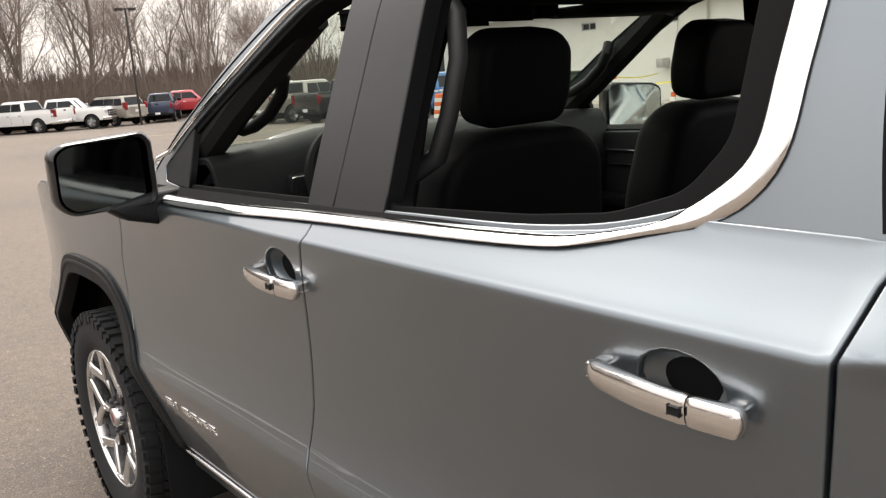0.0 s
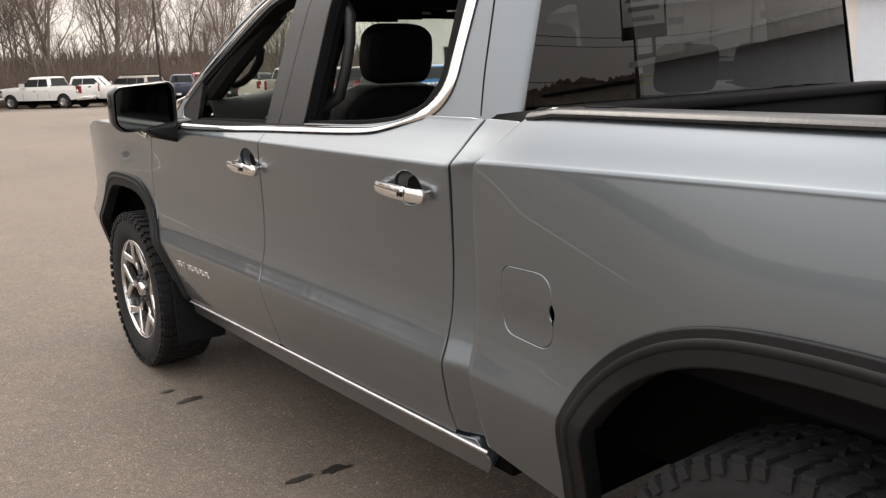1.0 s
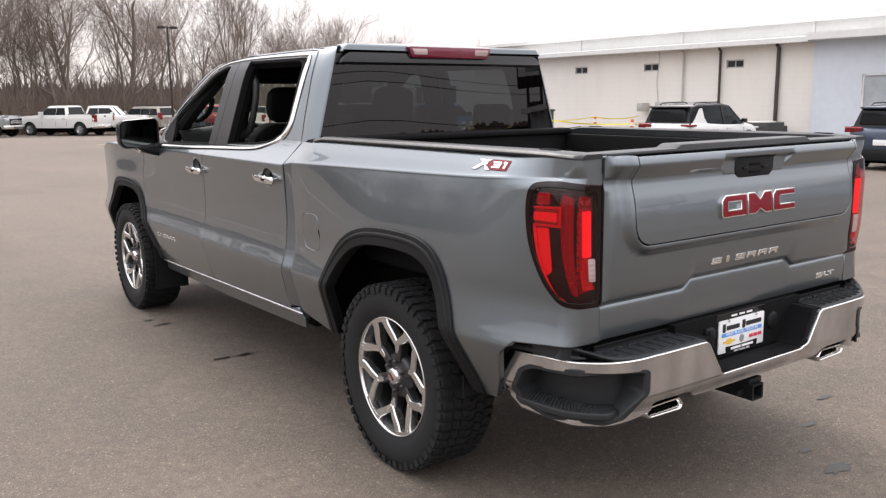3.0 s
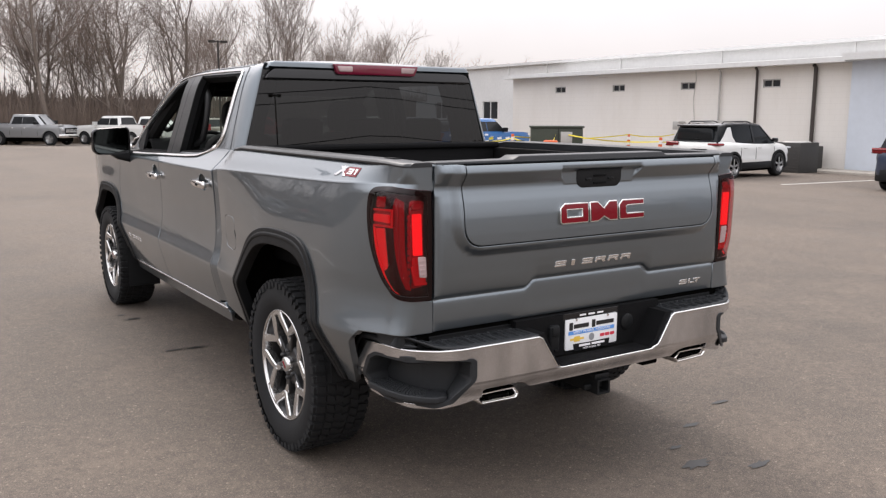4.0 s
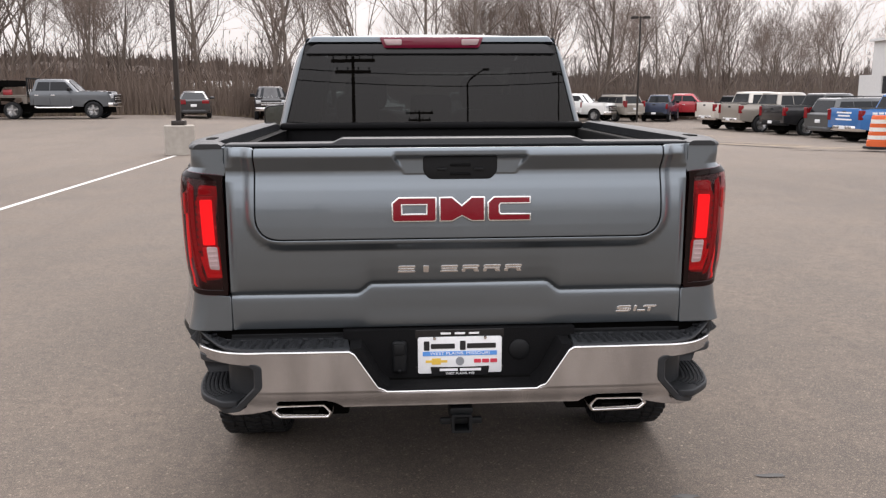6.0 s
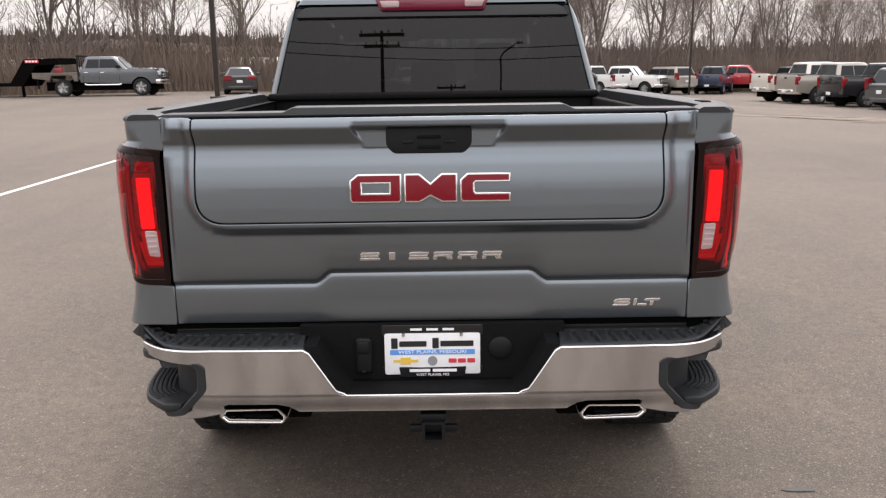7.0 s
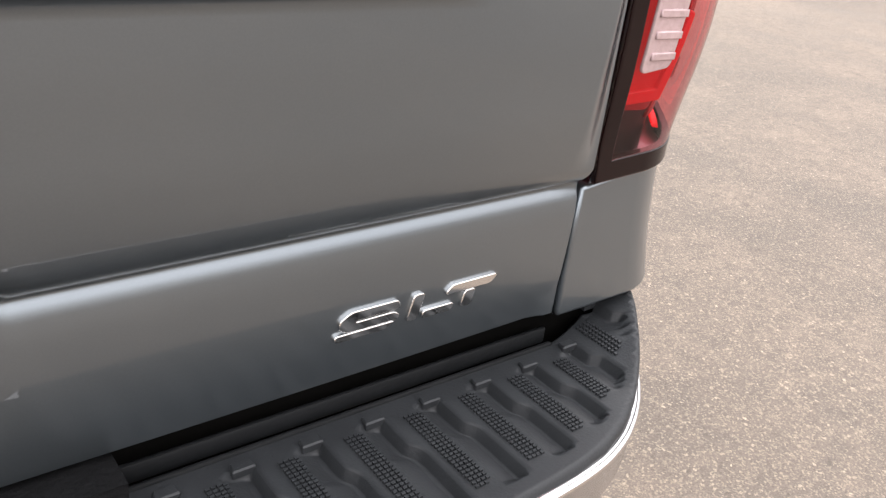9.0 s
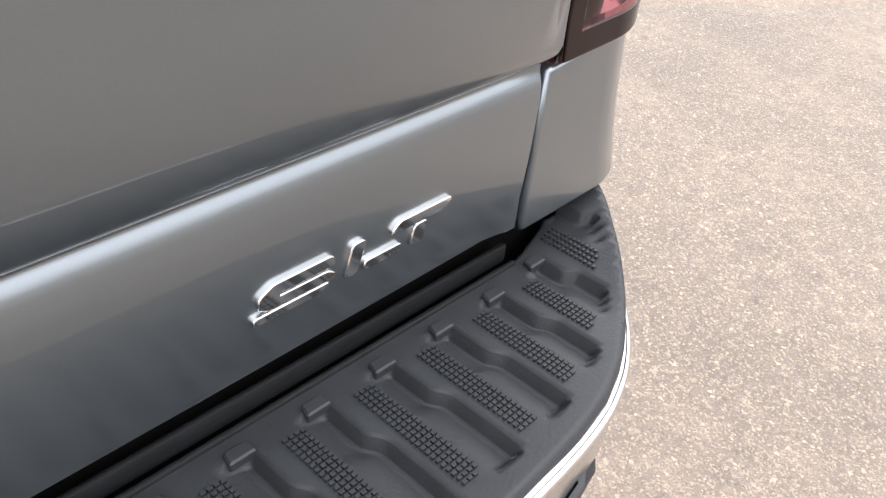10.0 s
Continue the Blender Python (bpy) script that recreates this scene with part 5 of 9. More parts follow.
for dx in (-0.05, 0.0, 0.05):
    bar("frame_mark", dx - 0.018, dx + 0.018, 0.757, 0.764, print_white, dealer, py + 0.0035)
for dx in (-0.09, 0.09):
    bm = bmesh.new()
    revolve(bm, [(0.0005, py - 0.004), (0.005, py - 0.004), (0.006, py - 0.002), (0.006, py + 0.004)], 12, "y")
    bmesh.ops.translate(bm, verts=bm.verts, vec=(dx, 0, 0.744))
    part("plate_screw", bm, chrome, dealer)

# ---- emblem and lettering on the tailgate ----
def emblem_block(pts, holes, name):
    """A red block with a chrome rim that stands on the tailgate panel."""
    y = gate_fn(0, 1.2)[1]
    bm = bmesh.new()
    rim = panel(pts, holes, lambda x, z: (x, gate_fn(x, z)[1] - 0.012, z), 0.05, 0.05, 0.014, False, 0.0032)
    block = part(name, rim, chrome, truck, "chrome-rimmed red emblem block")
    return block


def inset(pts, d):
    out, n = [], len(pts)
    area = sum(pts[i][0] * pts[(i + 1) % n][1] - pts[(i + 1) % n][0] * pts[i][1] for i in range(n))
    sg = 1 if area > 0 else -1
    for i in range(n):
        p, a, b = Vector(pts[i]), Vector(pts[i - 1]), Vector(pts[(i + 1) % n])
        e0, e1 = (p - a).normalized(), (b - p).normalized()
        n0, n1 = Vector((-e0.y, e0.x)) * sg, Vector((-e1.y, e1.x)) * sg
        m = (n0 + n1)
        m = m.normalized() / max(0.35, m.normalized().dot(n0)) if m.length > 1e-6 else n0
        out.append(tuple(p + m * d))
    return out


E0, E1 = 1.170, 1.250
ring_hole = [(-0.200, 1.226), (-0.116, 1.226), (-0.116, 1.194), (-0.200, 1.194)]
slot_block = [(0.098, E0), (0.236, E0), (0.236, 1.192), (0.136, 1.192), (0.130, 1.198), (0.130, 1.222), (0.136, 1.228), (0.236, 1.228), (0.236, E1), (0.112, E1), (0.092, 1.232), (0.092, E0 + 0.008)]
blocks = [
    ([(-0.226, E0), (-0.090, E0), (-0.084, E0 + 0.006), (-0.084, E1), (-0.210, E1), (-0.232, 1.232), (-0.232, E0 + 0.008)], [ring_hole]),
    ([(-0.072, E0), (-0.030, E0), (0.003, 1.188), (0.038, E0), (0.080, E0), (0.080, E1), (0.036, E1), (0.003, 1.222), (-0.030, E1), (-0.072, E1)], []),
    (slot_block, []),
]
for pts, cuts in blocks:
    block = emblem_block(pts, cuts, "emblem_block")
    red = panel(inset(pts, 0.0030), [inset(c, -0.0030) for c in cuts], lambda x, z: (x, gate_fn(x, z)[1] - 0.0135, z), 0.05, 0.05, 0.002, False, 0.0006)
    part("red_face", red, red_paint_badge, block, "translucent red face")


def chrome_bars(pieces, fn, name, label, thick=0.004, soft=0.0012, flip=False, mat=None, parent=None):
    """A badge of separate raised bright bars; pieces: outlines (u, v)."""
    top = None
    for pts in pieces:
        me = panel(rounded(pts, min(0.003, soft * 2.5), 2), [], lambda u, v: fn(u, v, thick), 0.05, 0.05, thick + 0.002, flip, soft)
        ob = part(name if top is None else "bar", me, mat or chrome, parent or (truck if top is None else top), label if top is None else "")
        top = top or ob
    return top


def on_gate(x, z, d):
    return (x, gate_fn(x, z)[1] - d, z)


# model word low on the gate, drawn as broken bright bars
def bar_word(x0, x1, z0, z1, n, gap):
    out = []
    w = (x1 - x0 - gap * (n - 1)) / n
    h = z1 - z0
    for k in range(n):
        a = x0 + k * (w + gap)
        if k == 1:
            out.append([(a + w * 0.25, z0), (a + w * 0.55, z0), (a + w * 0.55, z1), (a + w * 0.25, z1)])
            continue
        out.append([(a, z1 - h * 0.28), (a + w, z1 - h * 0.28), (a + w, z1), (a + w * 0.1, z1)])
        out.append([(a + w * 0.05, z0 + h * 0.40), (a + w * 0.95, z0 + h * 0.40), (a + w * 0.95, z0 + h * 0.60), (a + w * 0.05, z0 + h * 0.60)])
        if k in (0, 2):
            out.append([(a, z0), (a + w, z0), (a + w, z0 + h * 0.24), (a, z0 + h * 0.24)])
        else:
            out.append([(a, z0), (a + w * 0.2, z0), (a + w * 0.2, z0 + h * 0.36), (a, z0 + h * 0.36)])
            out.append([(a + w * 0.72, z0), (a + w, z0), (a + w * 0.9, z0 + h * 0.36), (a + w * 0.66, z0 + h * 0.36)])
    return out


for pts in bar_word(-0.216, 0.216, 0.983, 1.007, 6, 0.014):
    chrome_bars([pts], on_gate, "letter_bar", "bright raised badge bar", 0.003, 0.001)

# trim badge: three letters, S L T, in split bars
Z0, Z1 = 0.822, 0.844
S_ = [[(0.566, 0.8385), (0.575, Z1), (0.615, Z1), (0.617, 0.8375), (0.580, 0.8375), (0.578, 0.8345), (0.612, 0.8345), (0.617, 0.831), (0.616, 0.8285), (0.614, 0.8285), (0.574, 0.8285), (0.566, 0.832)],
      [(0.563, Z0), (0.606, Z0), (0.614, 0.8262), (0.563, 0.8262)]]
L_ = [[(0.625, Z0 + 0.001), (0.634, Z0 + 0.001), (0.639, Z1), (0.630, Z1)], [(0.640, Z0), (0.668, Z0), (0.669, 0.8275), (0.640, 0.8275)]]
T_ = [[(0.660, 0.8375), (0.705, 0.8375), (0.711, Z1), (0.666, Z1)], [(0.677, Z0), (0.687, Z0), (0.690, 0.8355), (0.680, 0.8355)]]
for name, pieces in (("letter_s", S_), ("letter_l", L_), ("letter_t", T_)):
    chrome_bars(pieces, on_gate, name, "raised chrome badge letter", 0.0028, 0.0010)


# ---- badges on the sides ----
def on_side(s):
    def fn(u, z, d):
        return (s * (half_width(u, z) + d), u, z)
    return fn


for s in (-1, 1):
    fn = on_side(s)
    word = [[(4.13 - (x - 0) * 1.0, z) for x, z in pts] for pts in bar_word(0.0, 0.36, 0.662, 0.688, 6, 0.012)]
    for pts in word:
        chrome_bars([pts], fn, "side_letter_bar", "bright raised badge bar", 0.0025, 0.001, s < 0)
    # off-road badge near the tailgate: bright slashes and a red block with bright numerals
    xs = [[(0.505, 1.362), (0.478, 1.362), (0.415, 1.398), (0.440, 1.398)], [(0.485, 1.398), (0.458, 1.398), (0.425, 1.383), (0.440, 1.376)], [(0.440, 1.378), (0.425, 1.372), (0.400, 1.362), (0.425, 1.362)]]
    chrome_bars([[(u - 0.014, z) for u, z in q] for q in xs], fn, "slash_badge", "bright slashes with a red block", 0.004, 0.0016, s < 0, satin)
    red = [[(0.418, 1.380), (0.394, 1.398), (0.298, 1.398), (0.298, 1.364), (0.401, 1.364)]]
    block = chrome_bars(red, fn, "red_badge_block", "red badge block with bright numerals", 0.003, 0.001, s < 0, red_paint_badge)
    digits = [[(0.395, 1.392), (0.352, 1.392), (0.352, 1.371), (0.395, 1.371), (0.395, 1.376), (0.365, 1.376), (0.365, 1.379), (0.388, 1.379), (0.388, 1.384), (0.365, 1.384), (0.365, 1.387), (0.395, 1.387)],
              [(0.340, 1.392), (0.322, 1.392), (0.322, 1.371), (0.332, 1.371), (0.332, 1.386), (0.340, 1.386)]]
    for d in digits:
        part("numeral", panel([(u - 0.014, z) for u, z in d], [], lambda u, v, fn=fn: fn(u, v, 0.0055), 0.05, 0.05, 0.003, s < 0, 0.0006), chrome, block)
    vent = [[(4.40, 1.235), (4.62, 1.27), (4.64, 1.285), (4.62, 1.30), (4.48, 1.29), (4.39, 1.255)]]
    v = chrome_bars(vent, fn, "fender_vent", "chrome fender vent", 0.006, 0.002, s < 0)
    part("vent_mesh", panel([(4.43, 1.25), (4.60, 1.277), (4.60, 1.288), (4.49, 1.281)], [], lambda u, z, fn=fn: fn(u, z, 0.0075), 0.1, 0.05, 0.001, s < 0), gloss_black, v)

# ---- bed ----
bm = bmesh.new()
box(bm, -0.80, 0.80, 0.05, 1.90, 0.86, 0.89)
part("bed_floor", bm, bed_liner, truck, "black sprayed bed liner")
for s in (-1, 1):
    bm = bmesh.new()
    box(bm, s * 0.80, s * 0.845, 0.045, 1.90, 0.87, 1.395, 0.01)
    wall = part("bed_wall", bm, bed_liner, truck)
    for k in range(9):
        bm = bmesh.new()
        box(bm, s * 0.785, s * 0.805, 0.15 + k * 0.2, 0.22 + k * 0.2, 0.95, 1.30, 0.01)
        part("bed_rib", bm, bed_liner, wall)
    def rail_edge(y):
        """The bed's outer edge in plan, rounded at its rear corner."""
        c = corner_r(1.408)
        w = half_width(max(y, c), 1.408)
        return w if y >= c else max(w - c * 0.72, w - c + math.sqrt(max(0.0, c ** 2 - (c - max(y, 0)) ** 2)))
    bm = bmesh.new()
    rows = []
    for y in [-0.004, 0.004, 0.010, 0.018, 0.026, 0.036, 0.05, 0.065, 0.08, 0.12, 0.2, 0.3, 0.5, 0.8, 1.1, 1.4, 1.6, 1.72, 1.78, 1.81]:
        w, up = rail_edge(y), 0.008 * ease(0.0, 0.16, y) - 0.012 * ease(1.70, 1.81, y)
        k = ease(0.066, 0.10, y)
        xi, zi = lerp(0.802, 0.836, k), lerp(1.413, 1.390, k)
        rows.append([(s * (w + 0.003), y, 1.412 + up), (s * (w + 0.004), y, 1.418 + up), (s * (w - 0.002), y, 1.425 + up), (s * (w - 0.014), y, 1.430 + up), (s * (xi + 0.012), y, 1.430 + up), (s * xi, y, 1.424 + up), (s * (xi - 0.002), y, zi + up)])
    vs = [[bm.verts.new(p) for p in r] for r in rows]
    for r0, r1 in zip(vs, vs[1:]):
        for k in range(7):
            bm.faces.new((r0[k], r0[(k + 1) % 7], r1[(k + 1) % 7], r1[k])).smooth = True
    bm.faces.new(vs[0])
    bm.faces.new(vs[-1])
    bmesh.ops.recalc_face_normals(bm, faces=bm.faces)
    cap = part("bed_rail_cap", bm, rail_black, truck, "black plastic bed rail cap")
    for y in (0.18, 1.62):
        bm = bmesh.new()
        box(bm, s * 0.866 - 0.015, s * 0.866 + 0.015, y - 0.04, y + 0.04, 1.430, 1.4415, 0.003)
        part("stake_pocket_cover", bm, seal, cap)
    bm = bmesh.new()
    prism(bm, rounded([(0.55, 0.88), (0.72, 1.10), (1.38, 1.10), (1.55, 0.88)], 0.08), s * 0.60, s * 0.81, "yz", 0.02)
    part("wheel_tub", smooth_all(bm), bed_liner, truck)
    for y in (0.35, 1.55):
        bm = bmesh.new()
        revolve(bm, [(0.001, 0.78), (0.03, 0.782), (0.034, 0.795), (0.035, 0.82)], 16, "x")
        bmesh.ops.transform(bm, matrix=Matrix.Translation((0, y, 1.24)) @ Matrix.Diagonal((s, 1, 1, 1)), verts=bm.verts)
        part("tie_down", bm, trim_black, truck)
bm = bmesh.new()
box(bm, -0.80, 0.80, 1.80, 1.86, 0.87, 1.405, 0.01)
box(bm, -0.83, 0.83, 1.78, 1.88, 1.395, 1.43, 0.012, 3)
part("bed_front_wall", bm, bed_liner, truck)
bm = bmesh.new()
box(bm, -0.79, 0.79, 0.04, 0.09, 0.88, 1.42, 0.01)
part("tailgate_inside", bm, bed_liner, truck)

# ---- underside, hitch, exhausts ----
for name, x0, x1, y0, y1, z0, z1 in (("chassis_rail", -0.50, -0.40, 0.05, 5.4, 0.44, 0.60), ("chassis_rail", 0.40, 0.50, 0.05, 5.4, 0.44, 0.60), ("floor_pan", -0.9, 0.9, 1.9, 4.2, 0.44, 0.56),
                                     ("bed_underside", -0.78, 0.78, 0.12, 1.9, 0.60, 0.86), ("hitch_crossmember", -0.30, 0.30, -0.04, 0.06, 0.53, 0.60), ("engine_bay", -0.84, 0.84, 5.1, 5.5, 0.40, 1.1)):
    bm = bmesh.new()
    box(bm, x0, x1, y0, y1, z0, z1, 0.01)
    part(name, bm, under_black, truck)
for y in (REAR_AXLE, FRONT_AXLE):
    bm = bmesh.new()
    tube(bm, [(-0.8, y, AXLE_Z), (-0.16, y, AXLE_Z), (-0.13, y, AXLE_Z), (0.13, y, AXLE_Z), (0.16, y, AXLE_Z), (0.8, y, AXLE_Z)], [0.05, 0.055, 0.15, 0.15, 0.055, 0.05], 16)
    part("axle", bm, under_black, truck)
bm = bmesh.new()
tube(bm, [(0.15, 0.45, 0.50), (0.5, 0.45, 0.50)], 0.12, 16)
part("muffler", bm, under_black, truck)
bm = bmesh.new()
o, i = rounded([(-0.036, 0.424), (0.036, 0.424), (0.036, 0.490), (-0.036, 0.490)], 0.006), rounded([(-0.026, 0.432), (0.026, 0.432), (0.026, 0.482), (-0.026, 0.482)], 0.004)
lo, hi = [bm.verts.new((x, -0.112, z)) for x, z in o], [bm.verts.new((x, -0.112, z)) for x, z in i]
bo, bi = [bm.verts.new((x, 0.10, z)) for x, z in o], [bm.verts.new((x, -0.01, z)) for x, z in i]
n = len(o)
for k in range(n):
    j = (k + 1) % n
    bm.faces.new((lo[k], lo[j], hi[j], hi[k]))
    bm.faces.new((lo[j], lo[k], bo[k], bo[j]))
    bm.faces.new((hi[k], hi[j], bi[j], bi[k]))
bm.faces.new(bi)
hitch = part("tow_hitch", bm, trim_black, truck, "black square tow hitch receiver")
bm = bmesh.new()
box(bm, -0.075, 0.075, -0.075, -0.055, 0.440, 0.465, 0.006)
part("chain_bar", bm, trim_black, hitch)
bm = bmesh.new()
box(bm, -0.040, 0.040, -0.10, 0.0, 0.490, 0.512, 0.004)
part("hitch_bracket", bm, trim_black, hitch)
for s in (-1, 1):
    bm = bmesh.new()
    def tip(y, d=0.0):
        hexa = inset([(s * x, z) for x, z in ((0.460, 0.483), (0.634, 0.487), (0.662, 0.512), (0.643, 0.542), (0.474, 0.543), (0.444, 0.510))], d)
        return [bm.verts.new((x, y, z)) for x, z in rounded(hexa, max(0.004, 0.012 - d), 4)]
    rings = [tip(0.12), tip(-0.086), tip(-0.096, 0.002), tip(-0.101, 0.006), tip(-0.1015, 0.0095), tip(-0.098, 0.0135), tip(-0.082, 0.017), tip(-0.02, 0.0175)]
    n = len(rings[0])
    for r0, r1 in zip(rings, rings[1:]):
        for k in range(n):
            bm.faces.new((r0[k], r0[(k + 1) % n], r1[(k + 1) % n], r1[k])).smooth = True
    bmesh.ops.recalc_face_normals(bm, faces=bm.faces)
    pipe = part("exhaust_tip", bm, chrome, truck, "chrome rectangular exhaust tip")
    bm = bmesh.new()
    box(bm, s * 0.455, s * 0.652, -0.022, -0.012, 0.492, 0.536)
    box(bm, s * 0.50, s * 0.585, -0.080, -0.03, 0.501, 0.509, 0.002)
    part("exhaust_inside", bm, under_black, pipe)

# ---- wheels ----
def tyre_mesh():
    """A broad all-terrain tyre: carcass, shoulder blocks and a staggered centre tread."""
    bm = bmesh.new()
    prof = [(0.258, -0.105), (0.275, -0.122), (0.31, -0.135), (0.35, -0.137), (0.385, -0.130), (0.400, -0.120), (0.404, -0.10), (0.406, 0.0), (0.404, 0.10), (0.400, 0.120), (0.385, 0.130), (0.35, 0.137), (0.31, 0.135), (0.275, 0.122), (0.258, 0.105)]
    revolve(bm, prof, 60)
    lugs = bmesh.new()

    def block(a0, a1, x0, x1, r0, r1, twist=0.0):
        vs = []
        for r in (r0, r1):
            for a, x in ((a0, x0), (a1, x0), (a1 + twist, x1), (a0 + twist, x1)):
                vs.append(lugs.verts.new((x, r * math.cos(a), r * math.sin(a))))
        for f in ((0, 1, 5, 4), (1, 2, 6, 5), (2, 3, 7, 6), (3, 0, 4, 7), (4, 5, 6, 7)):
            lugs.faces.new([vs[i] for i in f])
    n = 54
    for k in range(n):
        a = math.tau * k / n
        st = math.tau / n
        for sg in (-1, 1):
            off = 0 if sg < 0 else st * 0.5
            # shoulder lug that wraps down the sidewall
            block(a + off, a + off + st * (0.66 if k % 2 else 0.54), sg * 0.084, sg * 0.127, 0.394, 0.4145, sg * st * 0.12)
            block(a + off, a + off + st * (0.66 if k % 2 else 0.54), sg * 0.124, sg * 0.1395, 0.372 if k % 2 else 0.380, 0.404)
            block(a + off + st * 0.15, a + off + st * 0.86, sg * 0.040, sg * 0.078, 0.400, 0.4145, sg * st * 0.35)
        block(a, a + st * 0.55, -0.034, 0.004, 0.400, 0.415, st * 0.3)
        block(a + st * 0.5, a + st * 1.05, 0.0, 0.034, 0.400, 0.415, -st * 0.25)
    out = []
    for nm, b in (("tyre", bm), ("tread", lugs)):
        bmesh.ops.recalc_face_normals(b, faces=b.faces)
        me = bpy.data.meshes.new(nm)
        b.to_mesh(me)
        b.free()
        out.append(me)
    return out


def rim_meshes():
    """Six split spokes with dark pockets; the outer face looks to minus x."""
    bm = bmesh.new()
    revolve(bm, [(0.262, -0.118), (0.266, -0.110), (0.262, -0.100), (0.250, -0.092), (0.240, -0.05), (0.235, 0.05), (0.255, 0.10), (0.262, 0.115)], 60)
    barrel = bm
    spokes = bmesh.new()

    def arm(points):
        """One bar of a spoke with a chamfered section; points: (radius, angle, width, x)."""
        rings = []
        for i, (r, a, w, x) in enumerate(points):
            p = Vector((x, r * math.cos(a), r * math.sin(a)))
            q0, q1 = points[max(i - 1, 0)], points[min(i + 1, len(points) - 1)]
            d = (Vector((0, q1[0] * math.cos(q1[1]), q1[0] * math.sin(q1[1]))) - Vector((0, q0[0] * math.cos(q0[1]), q0[0] * math.sin(q0[1])))).normalized()
            t = Vector((0, -d.z, d.y))
            h = 0.04
            rings.append([spokes.verts.new(p + t * w * 0.5 + Vector((h, 0, 0))), spokes.verts.new(p + t * w * 0.5 + Vector((0.006, 0, 0))), spokes.verts.new(p + t * w * 0.40), spokes.verts.new(p - t * w * 0.40),
                          spokes.verts.new(p - t * w * 0.5 + Vector((0.006, 0, 0))), spokes.verts.new(p - t * w * 0.5 + Vector((h, 0, 0)))])
        for r0, r1 in zip(rings, rings[1:]):
            for k in range(5):
                spokes.faces.new((r0[k], r0[k + 1], r1[k + 1], r1[k]))
        spokes.faces.new(rings[0][::-1])
        spokes.faces.new(rings[-1])
    for k in range(6):
        a = math.tau * k / 6 + 0.1745
        # two legs run in from a cap at the rim; each meets its neighbour's leg in a V and goes on as a stub to the hub
        for sg in (-1, 1):
            arm([(0.260, a + sg * 0.165, 0.046, -0.117), (0.226, a + sg * 0.20, 0.040, -0.113), (0.184, a + sg * 0.36, 0.036, -0.107), (0.152, a + sg * 0.5236, 0.030, -0.101)])
        arm([(0.252, a - 0.19, 0.022, -0.1165), (0.2545, a, 0.022, -0.1175), (0.252, a + 0.19, 0.022, -0.1165)])
        arm([(0.168, a + 0.5236, 0.030, -0.1005), (0.135, a + 0.50, 0.032, -0.096), (0.108, a + 0.47, 0.018, -0.091)])
    bmesh.ops.recalc_face_normals(spokes, faces=spokes.faces)
    hub = bmesh.new()
    revolve(hub, [(0.0, -0.082), (0.085, -0.082), (0.098, -0.075), (0.10, -0.04)], 36)
    meshes = []
    for nm, b in (("rim", barrel), ("spokes", spokes), ("hub", hub)):
        me = bpy.data.meshes.new(nm)
        b.to_mesh(me)
        b.free()
        meshes.append(me)
    meshes[1].set_sharp_from_angle(angle=radians(25))
    return meshes


TYRE, TREAD = tyre_mesh()
RIM, SPOKES, HUB = rim_meshes()


def small(fn):
    b = bmesh.new()
    fn(b)
    me = bpy.data.meshes.new("piece")
    b.to_mesh(me)
    b.free()
    return me


CAP = small(lambda b: revolve(b, [(0.0, -0.112), (0.030, -0.112), (0.036, -0.107), (0.038, -0.08)], 24))
CAP_MARK = small(lambda b: prism(b, rounded([(-0.020, -0.006), (0.020, -0.006), (0.020, 0.006), (-0.020, 0.006)], 0.003), -0.1135, -0.110, "yz"))
NUT = small(lambda b: revolve(b, [(0.0, -0.104), (0.008, -0.103), (0.011, -0.096), (0.0115, -0.07)], 10))
LIP = small(lambda b: revolve(b, [(0.257, -0.104), (0.259, -0.118), (0.263, -0.121), (0.267, -0.119), (0.268, -0.110)], 60))
DISC = small(lambda b: revolve(b, [(0.08, -0.02), (0.175, -0.02), (0.178, -0.015), (0.178, 0.01), (0.08, 0.01)], 36))
HUB_ARM = small(lambda b: box(b, -0.090, -0.045, -0.022, 0.022, 0.07, 0.175, 0.006, 2))
BACK = small(lambda b: revolve(b, [(0.0, 0.0), (0.2, 0.0), (0.238, 0.03)], 36))
for me in (RIM, CAP, NUT, LIP):
    me.polygons.foreach_set("use_smooth", [True] * len(me.polygons))


def build_wheel(x, y, turn):
    w = part("wheel", RIM, alloy_dark, truck, "alloy wheel with split bright spokes")
    out = -1 if x < 0 else 1
    w.matrix_basis = pose(x, y, AXLE_Z, turn, 0, 0 if out < 0 else 180)
    part("tyre", TYRE, rubber, w, "black all-terrain tyre")
    part("tread", TREAD, rubber, w, "chunky staggered tread blocks", smooth=False, kind="stuff")
    part("spokes", SPOKES, alloy, w, "machined bright split spokes")
    part("hub", HUB, alloy_dark, w)
    part("rim_edge", LIP, alloy, w, "machined bright rim edge")
    cap = part("centre_cap", CAP, alloy, w)
    mk = part("cap_mark", CAP_MARK, red_paint_badge, w)
    mk.matrix_basis = pose(0, 0, 0, 40, 0, 0)
    for k in range(6):
        n = part("lug_nut", NUT, alloy_dark, w)
        a = math.tau * k / 6 + 0.55
        n.matrix_basis = pose(0, 0.066 * math.cos(a), 0.066 * math.sin(a))
    for k in range(6):
        arm = part("hub_arm", HUB_ARM, alloy_dark, w)
        arm.matrix_basis = Matrix.Rotation(math.tau * k / 6 + 0.1745 + 0.5236 - math.pi / 2, 4, "X")
    part("brake_disc", DISC, under_black, w)
    part("backing_plate", BACK, under_black, w)


